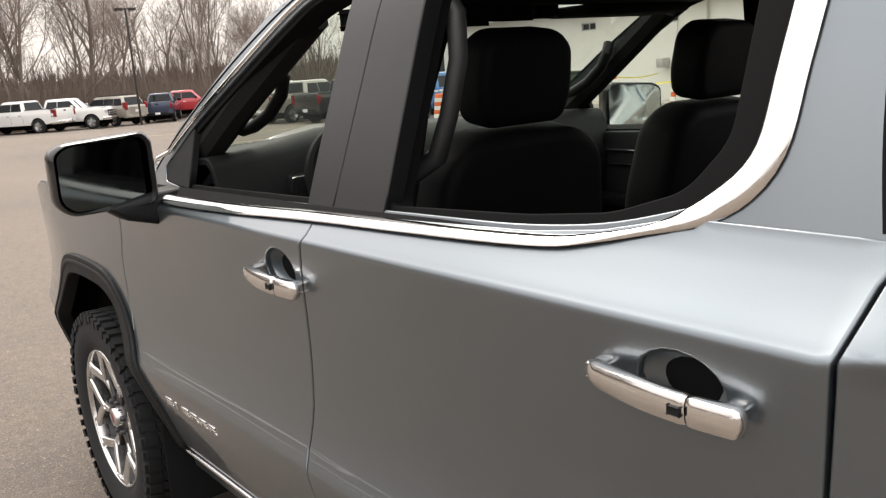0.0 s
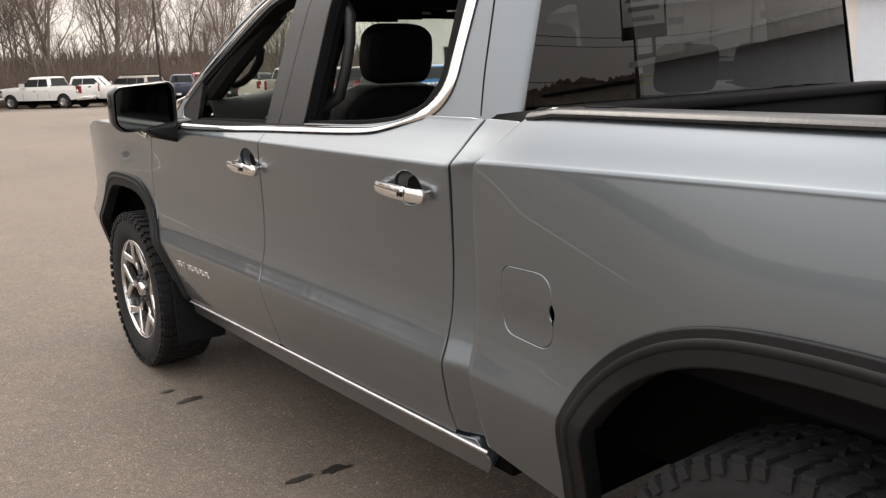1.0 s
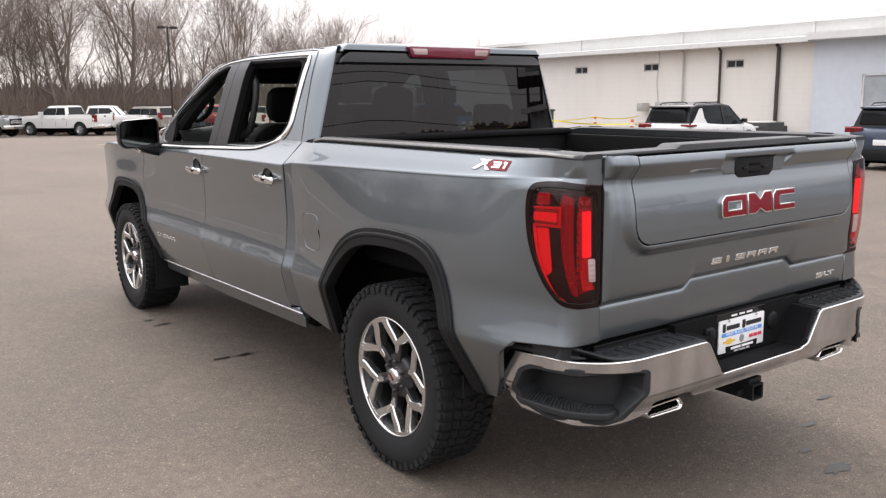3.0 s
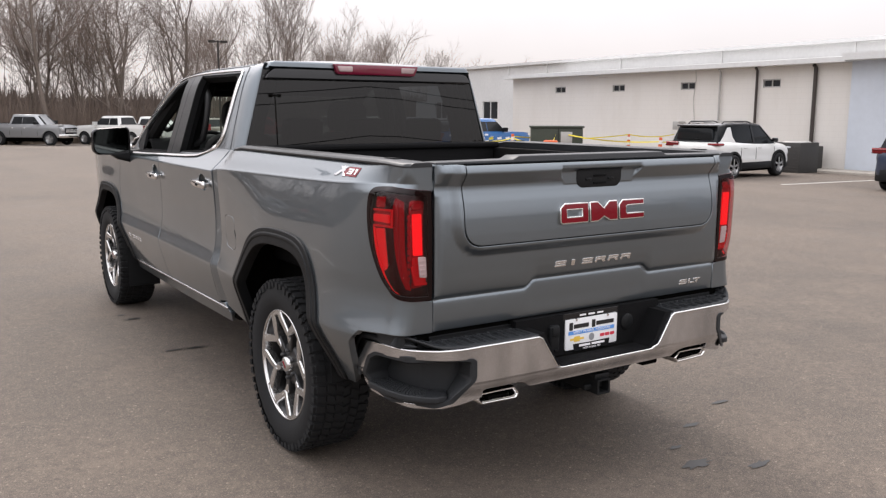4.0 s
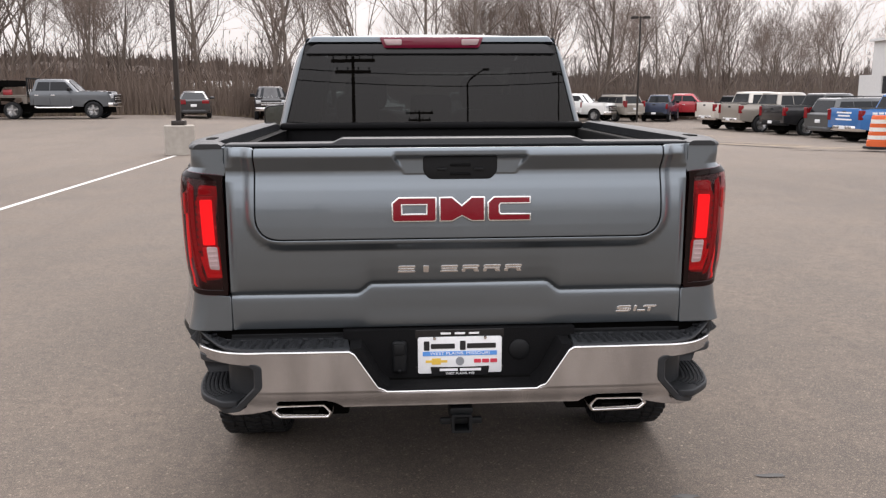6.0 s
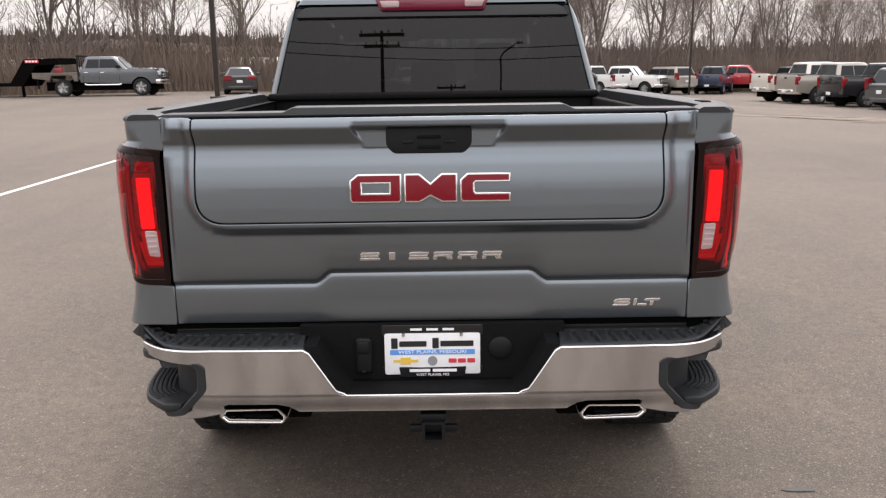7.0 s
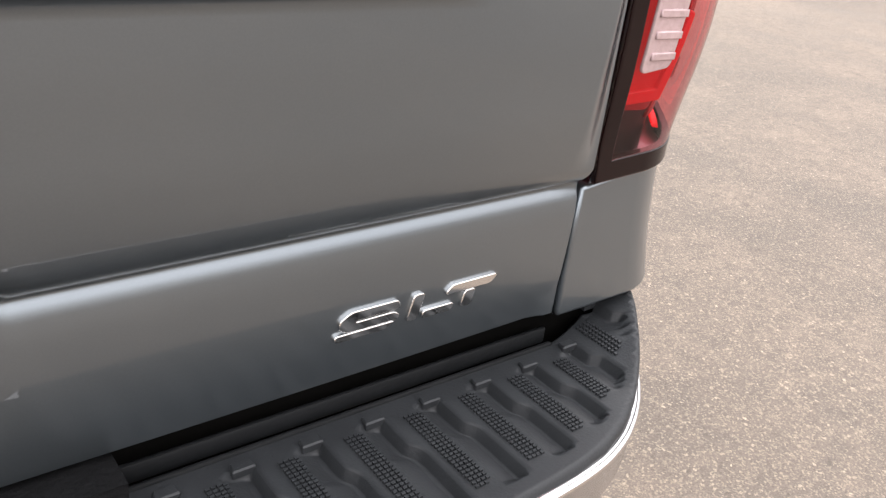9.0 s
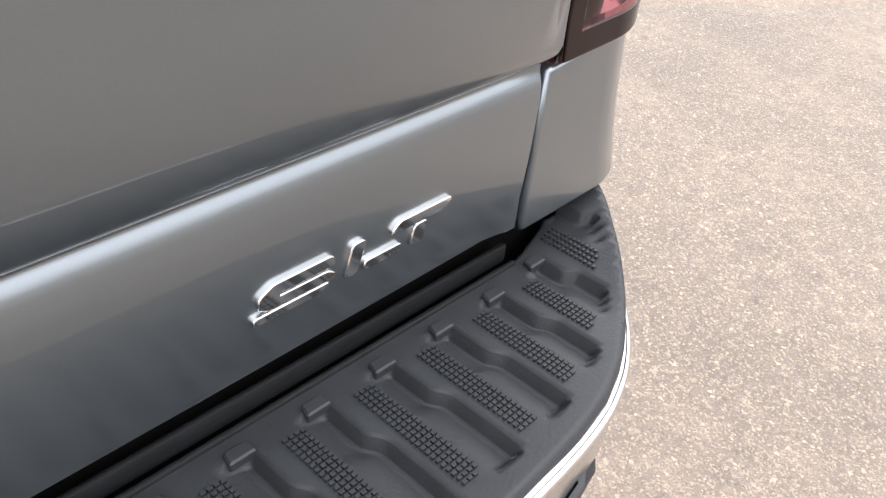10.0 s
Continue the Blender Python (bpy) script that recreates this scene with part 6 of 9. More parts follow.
for x, y, turn in ((-0.868, REAR_AXLE, 0), (0.868, REAR_AXLE, 40), (-0.868, FRONT_AXLE, 20), (0.868, FRONT_AXLE, 70)):
    build_wheel(x, y, turn)
for s in (-1, 1):
    for cx, r in ((REAR_AXLE, 0.50), (FRONT_AXLE, 0.52)):
        bm = bmesh.new()
        y = cx - r
        box(bm, s * 0.74, s * 0.965, y - 0.01, y + 0.005, 0.24 if cx > 2 else 0.46, 0.55, 0.006)
        part("mud_flap", bm, trim_black, truck)

# ---- door mirrors ----
def build_mirror(s):
    """A folded-out mirror: shell, glass and foot; the glass looks backwards."""
    bm = bmesh.new()
    # outline across x and z, with the glass at the rear (small y)
    prof = rounded([(0.985, 1.300), (1.205, 1.295), (1.238, 1.330), (1.235, 1.468), (1.20, 1.490), (0.992, 1.505), (0.972, 1.48), (0.972, 1.325)], 0.03, 4)
    layers = []
    cx, cz = 1.10, 1.40
    for k, y in ((0.95, 3.985), (1.0, 3.995), (1.0, 4.04), (0.93, 4.09), (0.72, 4.13), (0.35, 4.15)):
        layers.append([bm.verts.new((s * (cx + (x - cx) * k), y + (abs(x) - 1.1) * 0.10, cz + (z - cz) * k)) for x, z in prof])
    for r0, r1 in zip(layers, layers[1:]):
        n = len(r0)
        for k in range(n):
            bm.faces.new((r0[k], r0[(k + 1) % n], r1[(k + 1) % n], r1[k])).smooth = True
    bm.faces.new(layers[-1])
    inner = [bm.verts.new((s * (cx + (x - cx) * 0.90), 4.0 + (abs(x) - 1.1) * 0.10, cz + (z - cz) * 0.88)) for x, z in prof]
    n = len(inner)
    for k in range(n):
        bm.faces.new((layers[0][k], layers[0][(k + 1) % n], inner[(k + 1) % n], inner[k]))
    bmesh.ops.recalc_face_normals(bm, faces=bm.faces)
    shell = part("door_mirror", bm, gloss_black, truck, "gloss black door mirror on a short foot")
    bm = bmesh.new()
    f = [bm.verts.new((s * (cx + (x - cx) * 0.905), 4.002 + (abs(x) - 1.1) * -0.06, cz + (z - cz) * 0.885)) for x, z in prof]
    bm.faces.new(f)
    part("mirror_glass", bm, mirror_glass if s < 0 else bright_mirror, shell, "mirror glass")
    bm = bmesh.new()
    if s > 0:
        shell.matrix_basis = Matrix.Translation((1.0, 4.05, 0)) @ Matrix.Rotation(radians(-24), 4, "Z") @ Matrix.Translation((-1.0, -4.05, 0))
    foot = [(0.90, 1.262), (0.965, 1.235), (1.06, 1.262), (1.12, 1.305), (0.985, 1.33), (0.90, 1.335)]
    prism(bm, [(s * x, z) for x, z in foot], 3.98, 4.10, "xz", 0.02, 3)
    part("mirror_foot", smooth_all(bm), trim_black, shell)


for side in (-1, 1):
    build_mirror(side)

# ---- cabin ----
def cushion(bm, x0, x1, y0, y1, z0, z1, r=0.05):
    box(bm, x0, x1, y0, y1, z0, z1, r, 4)


def build_seat(cx, y, name="front_seat"):
    """A front seat: cushion, tall back and separate head restraint."""
    bm = bmesh.new()
    cushion(bm, cx - 0.26, cx + 0.26, y - 0.05, y + 0.50, 0.78, 0.98, 0.06)
    seat = part(name, smooth_all(bm), leather, truck, "black leather front seat")
    bm = bmesh.new()
    m = Matrix.Translation((cx, y, 0.92)) @ Matrix.Rotation(radians(9), 4, "X")
    prof = rounded([(-0.27, 0), (0.27, 0), (0.285, 0.30), (0.25, 0.50), (0.16, 0.555), (-0.16, 0.555), (-0.25, 0.50), (-0.285, 0.30)], 0.06)
    vs = prism(bm, prof, -0.10, 0.05, "xz", 0.035, 4)
    bmesh.ops.transform(bm, matrix=m, verts=bm.verts)
    part("backrest", smooth_all(bm), leather, seat)
    bm = bmesh.new()
    prof = rounded([(-0.125, 0.565), (0.125, 0.565), (0.15, 0.64), (0.14, 0.75), (0.09, 0.785), (-0.09, 0.785), (-0.14, 0.75), (-0.15, 0.64)], 0.04)
    prism(bm, prof, -0.075, 0.04, "xz", 0.03, 4)
    bmesh.ops.transform(bm, matrix=m, verts=bm.verts)
    part("head_restraint", smooth_all(bm), leather, seat)


build_seat(-0.40, 3.235)
build_seat(0.40, 3.235)
bm = bmesh.new()
cushion(bm, -0.70, 0.70, 2.10, 2.55, 0.80, 0.97, 0.06)
rear = part("rear_bench", smooth_all(bm), leather, truck, "black leather rear bench")
for cx, w in ((-0.42, 0.27), (0.0, 0.12), (0.42, 0.27)):
    bm = bmesh.new()
    m = Matrix.Translation((cx, 2.12, 0.92)) @ Matrix.Rotation(radians(6), 4, "X")
    prism(bm, rounded([(-w, 0), (w, 0), (w, 0.5), (-w, 0.5)], 0.06), -0.06, 0.06, "xz", 0.03, 3)
    prism(bm, rounded([(-0.12, 0.51), (0.12, 0.51), (0.12, 0.66), (-0.12, 0.66)], 0.04), -0.05, 0.04, "xz", 0.025, 3)
    bmesh.ops.transform(bm, matrix=m, verts=bm.verts)
    part("bench_back", smooth_all(bm), leather, rear)


def dash_fn(x, v):
    pts = curve([(0, 3.90), (0.25, 3.88), (0.45, 3.93), (0.6, 4.02), (1.0, 4.40)])
    zs = curve([(0, 0.98), (0.25, 1.26), (0.45, 1.395), (0.6, 1.432), (1.0, 1.418)])
    hood = 0.032 * bump_at(x, -0.40, 0.22) * ease(0.3, 0.5, v) * (1 - ease(0.6, 0.8, v))
    return (x, pts(v) - 0.16 * (x / 0.8) ** 2 * ease(0.3, 1.0, v), zs(v) + hood - 0.02 * (x / 0.8) ** 2)


part("dashboard", panel([(-0.82, 0), (0.82, 0), (0.84, 1), (-0.84, 1)], [], dash_fn, 0.08, 0.05, 0.02), dash_mat, truck, "black moulded dashboard")
bm = bmesh.new()
box(bm, -0.62, -0.20, 3.855, 3.91, 1.19, 1.335, 0.02)
part("instrument_panel", bm, gloss_black, truck)
bm = bmesh.new()
box(bm, -0.12, 0.12, 3.845, 3.89, 1.16, 1.33, 0.01)
part("centre_screen", bm, gloss_black, truck)
for x0, x1, y0, y1, z0, z1 in ((-0.14, 0.14, 3.868, 3.878, 1.05, 1.056), (-0.14, 0.14, 3.868, 3.878, 1.02, 1.026), (0.25, 0.7, 3.862, 3.872, 1.15, 1.157), (0.25, 0.7, 3.862, 3.872, 1.19, 1.195),
                               (-0.76, -0.745, 3.86, 3.875, 1.16, 1.29), (-0.655, -0.64, 3.855, 3.87, 1.17, 1.30), (-0.73, -0.67, 3.855, 3.862, 1.215, 1.221)):
    bm = bmesh.new()
    box(bm, x0, x1, y0, y1, z0, z1)
    part("dash_trim", bm, satin, truck, "thin bright dashboard trim")
bm = bmesh.new()
box(bm, -0.17, 0.17, 2.75, 3.90, 0.75, 1.0, 0.04, 3)
part("centre_console", smooth_all(bm), dash_mat, truck)
# steering wheel
bm = bmesh.new()
ring = [(0.185 * math.cos(math.tau * k / 32), 0.185 * math.sin(math.tau * k / 32), 0) for k in range(33)]
tube(bm, ring, 0.016, 8, False)
box(bm, -0.17, 0.17, -0.02, 0.02, -0.01, 0.02, 0.006)
box(bm, -0.02, 0.02, -0.17, 0.0, -0.01, 0.02, 0.006)
box(bm, -0.07, 0.07, -0.06, 0.05, -0.02, 0.03, 0.02, 3)
bmesh.ops.transform(bm, matrix=Matrix.Translation((-0.40, 3.80, 1.29)) @ Matrix.Rotation(radians(66), 4, "X"), verts=bm.verts)
part("steering_wheel", bm, leather, truck, "black leather steering wheel")
# floor, inner doors, headliner, grab handles
bm = bmesh.new()
box(bm, -0.86, 0.86, 1.99, 4.1, 0.58, 0.66)
box(bm, -0.84, 0.84, 4.05, 4.12, 0.6, 1.28)
part("cabin_floor", bm, dash_mat, truck)
part("headliner", panel([(-0.66, 2.0), (0.66, 2.0), (0.66, 3.35), (-0.66, 3.35)], [], lambda x, y: (x, y, roof_fn(x, y)[2] - 0.045), 0.15, 0.15, 0.02, True), headliner_mat, truck, "dark cloth headliner")
for s in (-1, 1):
    for y0, y1 in ((2.12, 3.16), (3.24, 4.12)):
        bm = bmesh.new()
        prism(bm, rounded([(y0, 0.62), (y1, 0.62), (y1, 1.315), (y0 + 0.25 if y0 < 3 else y0, 1.335), (y0, 1.37 if y0 < 3 else 1.33)], 0.03), s * 0.80, s * 0.875, "yz", 0.015)
        inner = part("door_trim", bm, dash_mat, truck, "black moulded door trim")
        bm = bmesh.new()
        box(bm, s * 0.76, s * 0.81, y0 + 0.25, y1 - 0.15, 1.02, 1.08, 0.02, 3)
        part("armrest", bm, leather, inner)
        bm = bmesh.new()
        box(bm, s * 0.790, s * 0.802, y0 + 0.4, y1 - 0.2, 1.19, 1.197, 0.002)
        box(bm, s * 0.790, s * 0.802, y0 + 0.45, y1 - 0.15, 1.245, 1.252, 0.002)
        part("bright_door_trim", bm, satin, inner)
    bm = bmesh.new()
    tube(bm, [(s * 0.70, 3.00, 1.78), (s * 0.69, 2.965, 1.72), (s * 0.70, 2.955, 1.63), (s * 0.71, 2.985, 1.52), (s * 0.72, 3.02, 1.435), (s * 0.76, 3.08, 1.39)], [0.02, 0.022, 0.02, 0.02, 0.022, 0.02], 10)
    part("grab_handle", bm, grip_grey, truck, "grey moulded grab handle")
    bm = bmesh.new()
    tube(bm, [(s * 0.72, 4.02, 1.50), (s * 0.69, 3.99, 1.475), (s * 0.68, 3.93, 1.487), (s * 0.67, 3.85, 1.52), (s * 0.665, 3.775, 1.575), (s * 0.665, 3.75, 1.62), (s * 0.69, 3.76, 1.655)], 0.019, 10)
    part("pillar_grab_handle", bm, dash_mat, truck)
    # inner faces of the posts
    bm = bmesh.new()
    for line, r in (([(s * 0.78, 3.12, 1.33), (s * 0.735, 3.10, 1.55), (s * 0.655, 3.06, 1.80)], 0.055), ([(s * 0.805, 4.17, 1.34), (s * 0.765, 3.85, 1.545), (s * 0.70, 3.50, 1.765)], 0.045), ([(s * 0.74, 2.07, 1.38), (s * 0.69, 2.08, 1.6), (s * 0.62, 2.09, 1.80)], 0.06)):
        bm = bmesh.new()
        tube(bm, line, r, 8)
        part("post_trim", bm, headliner_mat, truck)
bm = bmesh.new()
box(bm, -0.13, 0.13, 3.46, 3.49, 1.735, 1.80, 0.015, 3)
part("inner_mirror", bm, gloss_black, truck)
bm = bmesh.new()
box(bm, -0.66, 0.66, 3.28, 3.40, 1.765, 1.85, 0.03, 3)
part("windscreen_header", smooth_all(bm), headliner_mat, truck)
for s in (-1, 1):
    bm = bmesh.new()
    box(bm, s * 0.12, s * 0.60, 3.34, 3.52, 1.735, 1.765, 0.012, 2)
    part("sun_visor", smooth_all(bm), headliner_mat, truck)

# ---- ground ----
def ground_z(x, y=0):
    """The lot is level round the truck and falls gently towards the building and its far end."""
    return -0.0175 * math.log1p(math.exp(1.2 * (min(x, 34) - 2.5))) / 1.2 - 0.2 * ease(20, 29, y) * ease(9, 15, x) * (1 - ease(38, 57, y)) - 0.40 * ease(38, 57, y) * ease(-14, -4, x) + 0.22 * ease(22, 44, y) * (1 - ease(-14, -4, x))


def lot_edge(x):
    """Where the asphalt ends and the woods begin."""
    return max(45.0, min(64.0, 55.5 + 0.45 * x))


bm = bmesh.new()
gxs = [-3000, -800, -300, -120, -60, -40, -30, -24, -19, -15, -11, -8, -6, -4, -2, 0, 1, 2, 3, 4, 5, 6, 8, 10, 14, 19, 22, 26, 34, 60, 120, 300, 800, 3000]
gys = [-3000, -800, -300, -120, -60, -30, -15, -8, -4, 0, 4, 8, 15, 30]


def sheet(ys):
    grid = [[bm.verts.new((x, y, z)) for x, y, z in row] for row in ys]
    for r0, r1 in zip(grid, grid[1:]):
        for k in range(len(gxs) - 1):
            bm.faces.new((r0[k], r0[k + 1], r1[k + 1], r1[k])).smooth = True


sheet([[(x, y, ground_z(x, y)) for x in gxs] for y in gys] + [[(x, lerp(30, lot_edge(x), k / 8), ground_z(x, lerp(30, lot_edge(x), k / 8))) for x in gxs] for k in range(1, 9)])
tagged(part("ground", bm, asphalt), "worn brown-grey asphalt parking lot with fine pale grit", "ground", kind="structure")
leaf_litter = plain("leaf_litter", (0.115, 0.088, 0.062), 0.95, 0, 0.35, 3.0, 0.5)


def woods_z(x, y):
    """The woodland floor falls away behind the lot."""
    return ground_z(x, y) - 0.012 * max(0, min(y - lot_edge(x), 40))


bm = bmesh.new()
sheet([[(x, lot_edge(x) + d, woods_z(x, lot_edge(x) + d)) for x in gxs] for d in (0, 3, 8, 15, 40, 90, 240, 740, 3000)])
tagged(part("woodland_ground", bm, leaf_litter), "brown leaf-covered ground under the trees", "ground", kind="structure")

line_paint = plain("worn_white_road_paint", (0.62, 0.60, 0.57), 0.8, 0, 0.2, 25, 0.3)
yellow_paint = plain("faded_yellow_road_paint", (0.50, 0.40, 0.22), 0.85, 0, 0.25, 25, 0.3)


def painted_line(x0, y0, x1, y1, w, mat=line_paint):
    bm = bmesh.new()
    d = Vector((x1 - x0, y1 - y0, 0))
    n = Vector((-d.y, d.x, 0)).normalized() * w / 2
    k = 12
    rows = []
    for i in range(k + 1):
        p = Vector((x0, y0, 0)) + d * i / k
        rows.append([bm.verts.new((q.x, q.y, ground_z(q.x, q.y) + 0.004)) for q in (p - n, p + n)])
    for a, b in zip(rows, rows[1:]):
        bm.faces.new((a[0], a[1], b[1], b[0]))
    bmesh.ops.recalc_face_normals(bm, faces=bm.faces)
    tagged(part("parking_line", bm, mat), "worn white painted line on the asphalt", "road marking", "parking lines", "structure")


painted_line(-5.65, 6.2, -5.65, 18.9, 0.10)
painted_line(22.4, 11.8, 17.6, 11.6, 0.10)
painted_line(22.4, 6.2, 17.4, 6.0, 0.10)
painted_line(6, 33, 22, 31.5, 0.10, yellow_paint)

# worn sandy patches where old paint has faded
sandy = plain("sandy_worn_asphalt", (0.245, 0.190, 0.130), 0.9, 0, 0.35, 40, 0.3)
random.seed(9)
for x0, x1, y0, w in ((7.5, 14.5, 24.6, 0.30), (9.5, 17.5, 26.4, 0.16), (12.0, 20.0, 22.6, 0.22), (14.0, 19.0, 24.0, 0.16)):
    bm = bmesh.new()
    n = 40
    low_, high_ = [], []
    for k in range(n + 1):
        x, t = lerp(x0, x1, k / n), 0.25 + 0.75 * math.sin(math.pi * k / n) ** 0.5
        y = y0 - 0.12 * (x - x0) + random.gauss(0, 0.03)
        low_.append(bm.verts.new((x, y - w * t * random.uniform(0.5, 1.0), ground_z(x, y) + 0.004)))
        high_.append(bm.verts.new((x, y + w * t * random.uniform(0.5, 1.0), ground_z(x, y) + 0.004)))
    for k in range(n):
        bm.faces.new((low_[k], low_[k + 1], high_[k + 1], high_[k]))
    tagged(part("worn_patch", bm, sandy), "sandy worn patch on the asphalt", "stain", "worn patches", "structure")

# dark oil spots and crumbs on the asphalt
oil = plain("dark_oil_stain", (0.022, 0.020, 0.018), 0.45, 0, 0.3, 30)
random.seed(5)
for x, y, r in ((-1.0, 4.116, 0.045), (-0.83, 3.037, 0.05), (-0.97, 3.05, 0.04), (0.553, -0.169, 0.07), (0.93, 0.19, 0.04), (0.80, -0.33, 0.05), (0.62, 0.02, 0.03), (-1.05, 4.3, 0.03), (1.35, 0.35, 0.04)):
    bm = bmesh.new()
    ring = []
    for k in range(16):
        a = math.tau * k / 16
        rr = r * (0.55 + 0.6 * random.random())
        ring.append(bm.verts.new((x + rr * 1.5 * math.cos(a), y + rr * 0.6 * math.sin(a), ground_z(x) + 0.004)))
    bm.faces.new(ring)
    tagged(part("oil_spot", bm, oil), "dark oil spot on the asphalt", "stain", "oil spots", "structure")

# ---- building ----
WX, WZ = 26.0, ground_z(26.0)
siding = Nodes("painted_block_wall")
bv = siding.coords((1, 1, 1))
brick = siding.n.new("ShaderNodeTexBrick")
swap = siding.n.new("ShaderNodeCombineXYZ")
sep = siding.n.new("ShaderNodeSeparateXYZ")
siding.link(bv, sep.inputs[0])
siding.link(sep.outputs[1], swap.inputs[0])
siding.link(sep.outputs[2], swap.inputs[1])
siding.link(swap.outputs[0], brick.inputs["Vector"])
brick.inputs["Scale"].default_value, brick.inputs["Mortar Size"].default_value = 1.0, 0.006
brick.inputs["Brick Width"].default_value, brick.inputs["Row Height"].default_value = 0.4, 0.2
brick.inputs["Color1"].default_value = brick.inputs["Color2"].default_value = (1, 1, 1, 1)
brick.inputs["Mortar"].default_value = (0.94, 0.94, 0.94, 1)
stain = siding.noise(0.9, 6, 0.65, siding.coords((1, 1, 0.25)))
wcol = siding.mix(siding.range(stain, 0.45, 0.75, 0, 0.5), (0.72, 0.69, 0.65), (0.62, 0.58, 0.53))
siding.set(Base_Color=siding.mix(1.0, wcol, brick.outputs["Color"], "MULTIPLY"), Roughness=0.75)
siding.bump(brick.outputs["Color"], 0.08, 0.006)
siding = siding.mat
metal_white = plain("white_metal_cladding", (0.68, 0.68, 0.67), 0.45, 0, 0.08, 6)
blue_white = plain("pale_blue_grey_wall", (0.56, 0.60, 0.66), 0.7, 0, 0.06, 4)
dark_pane = plain("dark_window_pane", (0.035, 0.038, 0.042), 0.08, 0, 0.2, 3)
frame_white = plain("white_window_frame", (0.75, 0.75, 0.74), 0.5, 0, 0.05, 10)
conduit = plain("brown_downpipe", (0.045, 0.035, 0.03), 0.5, 0, 0.2, 10)
grey_pipe = plain("grey_conduit", (0.42, 0.41, 0.39), 0.5, 0.3, 0.1, 10)

building = empty("dealership_building")
tagged(building, "long low white block building with small high windows", "building")
Y0, Y1, YC = -22.0, 34.6, 15.0


def wall_with_holes(x, y0, y1, z0, z1, holes, mat, name, thick=0.2, du=4.0):
    me = panel([(y0, z0), (y1, z0), (y1, z1), (y0, z1)], [[(a, c), (b, c), (b, d), (a, d)] for a, b, c, d in holes], lambda u, v: (x, u, v), du, 5.0, thick, True, 0.0)
    return part(name, me, mat, building)


pale_pane = plain("blind_behind_glass", (0.40, 0.43, 0.46), 0.12, 0, 0.2, 3)


def build_window(x, y0, y1, z0, z1, bars=2, frame=frame_white, depth=0.08, pane=dark_pane):
    """A small window: frame, panes and glazing bars, set back in the wall."""
    bm = bmesh.new()
    t = 0.045
    box(bm, x + depth - 0.06, x + depth, y0, y1, z0, z0 + t)
    box(bm, x + depth - 0.06, x + depth, y0, y1, z1 - t, z1)
    box(bm, x + depth - 0.06, x + depth, y0, y0 + t, z0, z1)
    box(bm, x + depth - 0.06, x + depth, y1 - t, y1, z0, z1)
    for k in range(1, bars):
        y = lerp(y0, y1, k / bars)
        box(bm, x + depth - 0.05, x + depth, y - 0.02, y + 0.02, z0, z1)
    w = part("window", bm, frame, building)
    for k in range(bars):
        bm = bmesh.new()
        box(bm, x + depth, x + depth + 0.01, lerp(y0, y1, k / bars), lerp(y0, y1, (k + 1) / bars), z0, z1)
        part("pane", bm, pane, w, "dark window pane" if pane == dark_pane else "pale blind behind the pane")


highs = [(yc - 0.40, yc + 0.40, 2.62, 2.94) for yc in (30.6, 26.5, 22.4, 18.3)]
wall_with_holes(WX, YC, 34.3, WZ - 0.1, 3.42, highs, siding, "block_wall")
for a, b, c, d in highs:
    build_window(WX, a, b, c, d, 2, grey_pipe)
end_wall = bmesh.new()
box(end_wall, WX, 30.0, 34.3, 34.5, WZ - 0.1, 3.42)
part("end_wall", end_wall, siding, building)
big = [(11.0, 13.2, 0.75, 2.25), (6.0, 8.0, 0.75, 2.25)]
wall_with_holes(WX - 0.12, Y0, YC - 0.003, WZ - 0.1, 3.46, big, blue_white, "office_wall")
for a, b, c, d in big:
    build_window(WX - 0.12, a, b, c, d, 2, frame_white, 0.08, pale_pane)
# eaves and fascia of the front range
bm = bmesh.new()
prism(bm, [(WX - 0.55, 3.42), (WX - 0.55, 3.60), (30.2, 3.95), (30.2, 3.80), (WX + 0.2, 3.42)], YC - 0.0, 34.9, "xz")
part("lean_to_roof", bm, metal_white, building, "white metal lean-to roof")
bm = bmesh.new()
prism(bm, [(WX - 0.75, 3.46), (WX - 0.75, 3.70), (30.2, 4.02), (30.2, 3.85), (WX, 3.46)], Y0 - 0.5, YC - 0.004, "xz")
part("office_roof", bm, metal_white, building, "white metal office roof")
# taller range behind, with its own windows beyond the front range
fars = [(41.3, 42.95, 1.22, 2.38), (44.3, 45.9, 1.22, 2.38), (47.2, 48.7, 1.22, 2.38)]
wall_with_holes(30.0, Y0, 49.6, WZ - 0.1, 4.48, fars, metal_white, "main_wall", 0.2)
for a, b, c, d in fars:
    build_window(30.0, a, b, c, d, 2, frame_white)
bm = bmesh.new()
prism(bm, [(29.75, 4.46), (29.75, 4.62), (42.0, 5.1), (54.0, 4.62), (54.0, 4.46)], Y0 - 0.4, 49.9, "xz")
part("main_roof", bm, metal_white, building, "low white metal roof")
bm = bmesh.new()
box(bm, 30.0, 54.0, 49.6, 49.8, WZ - 0.1, 4.5)
box(bm, 31.0, 40.0, 49.8, 53.0, WZ - 0.1, 2.45)
part("far_end", bm, metal_white, building)
for y in (46.6, 40.2, 36.5, 30.5, 24.0, 17.5, 11.0):
    bm = bmesh.new()
    box(bm, 29.93, 29.998, y - 0.06, y + 0.06, 3.8, 4.46)
    part("wall_seam", bm, metal_white, building)
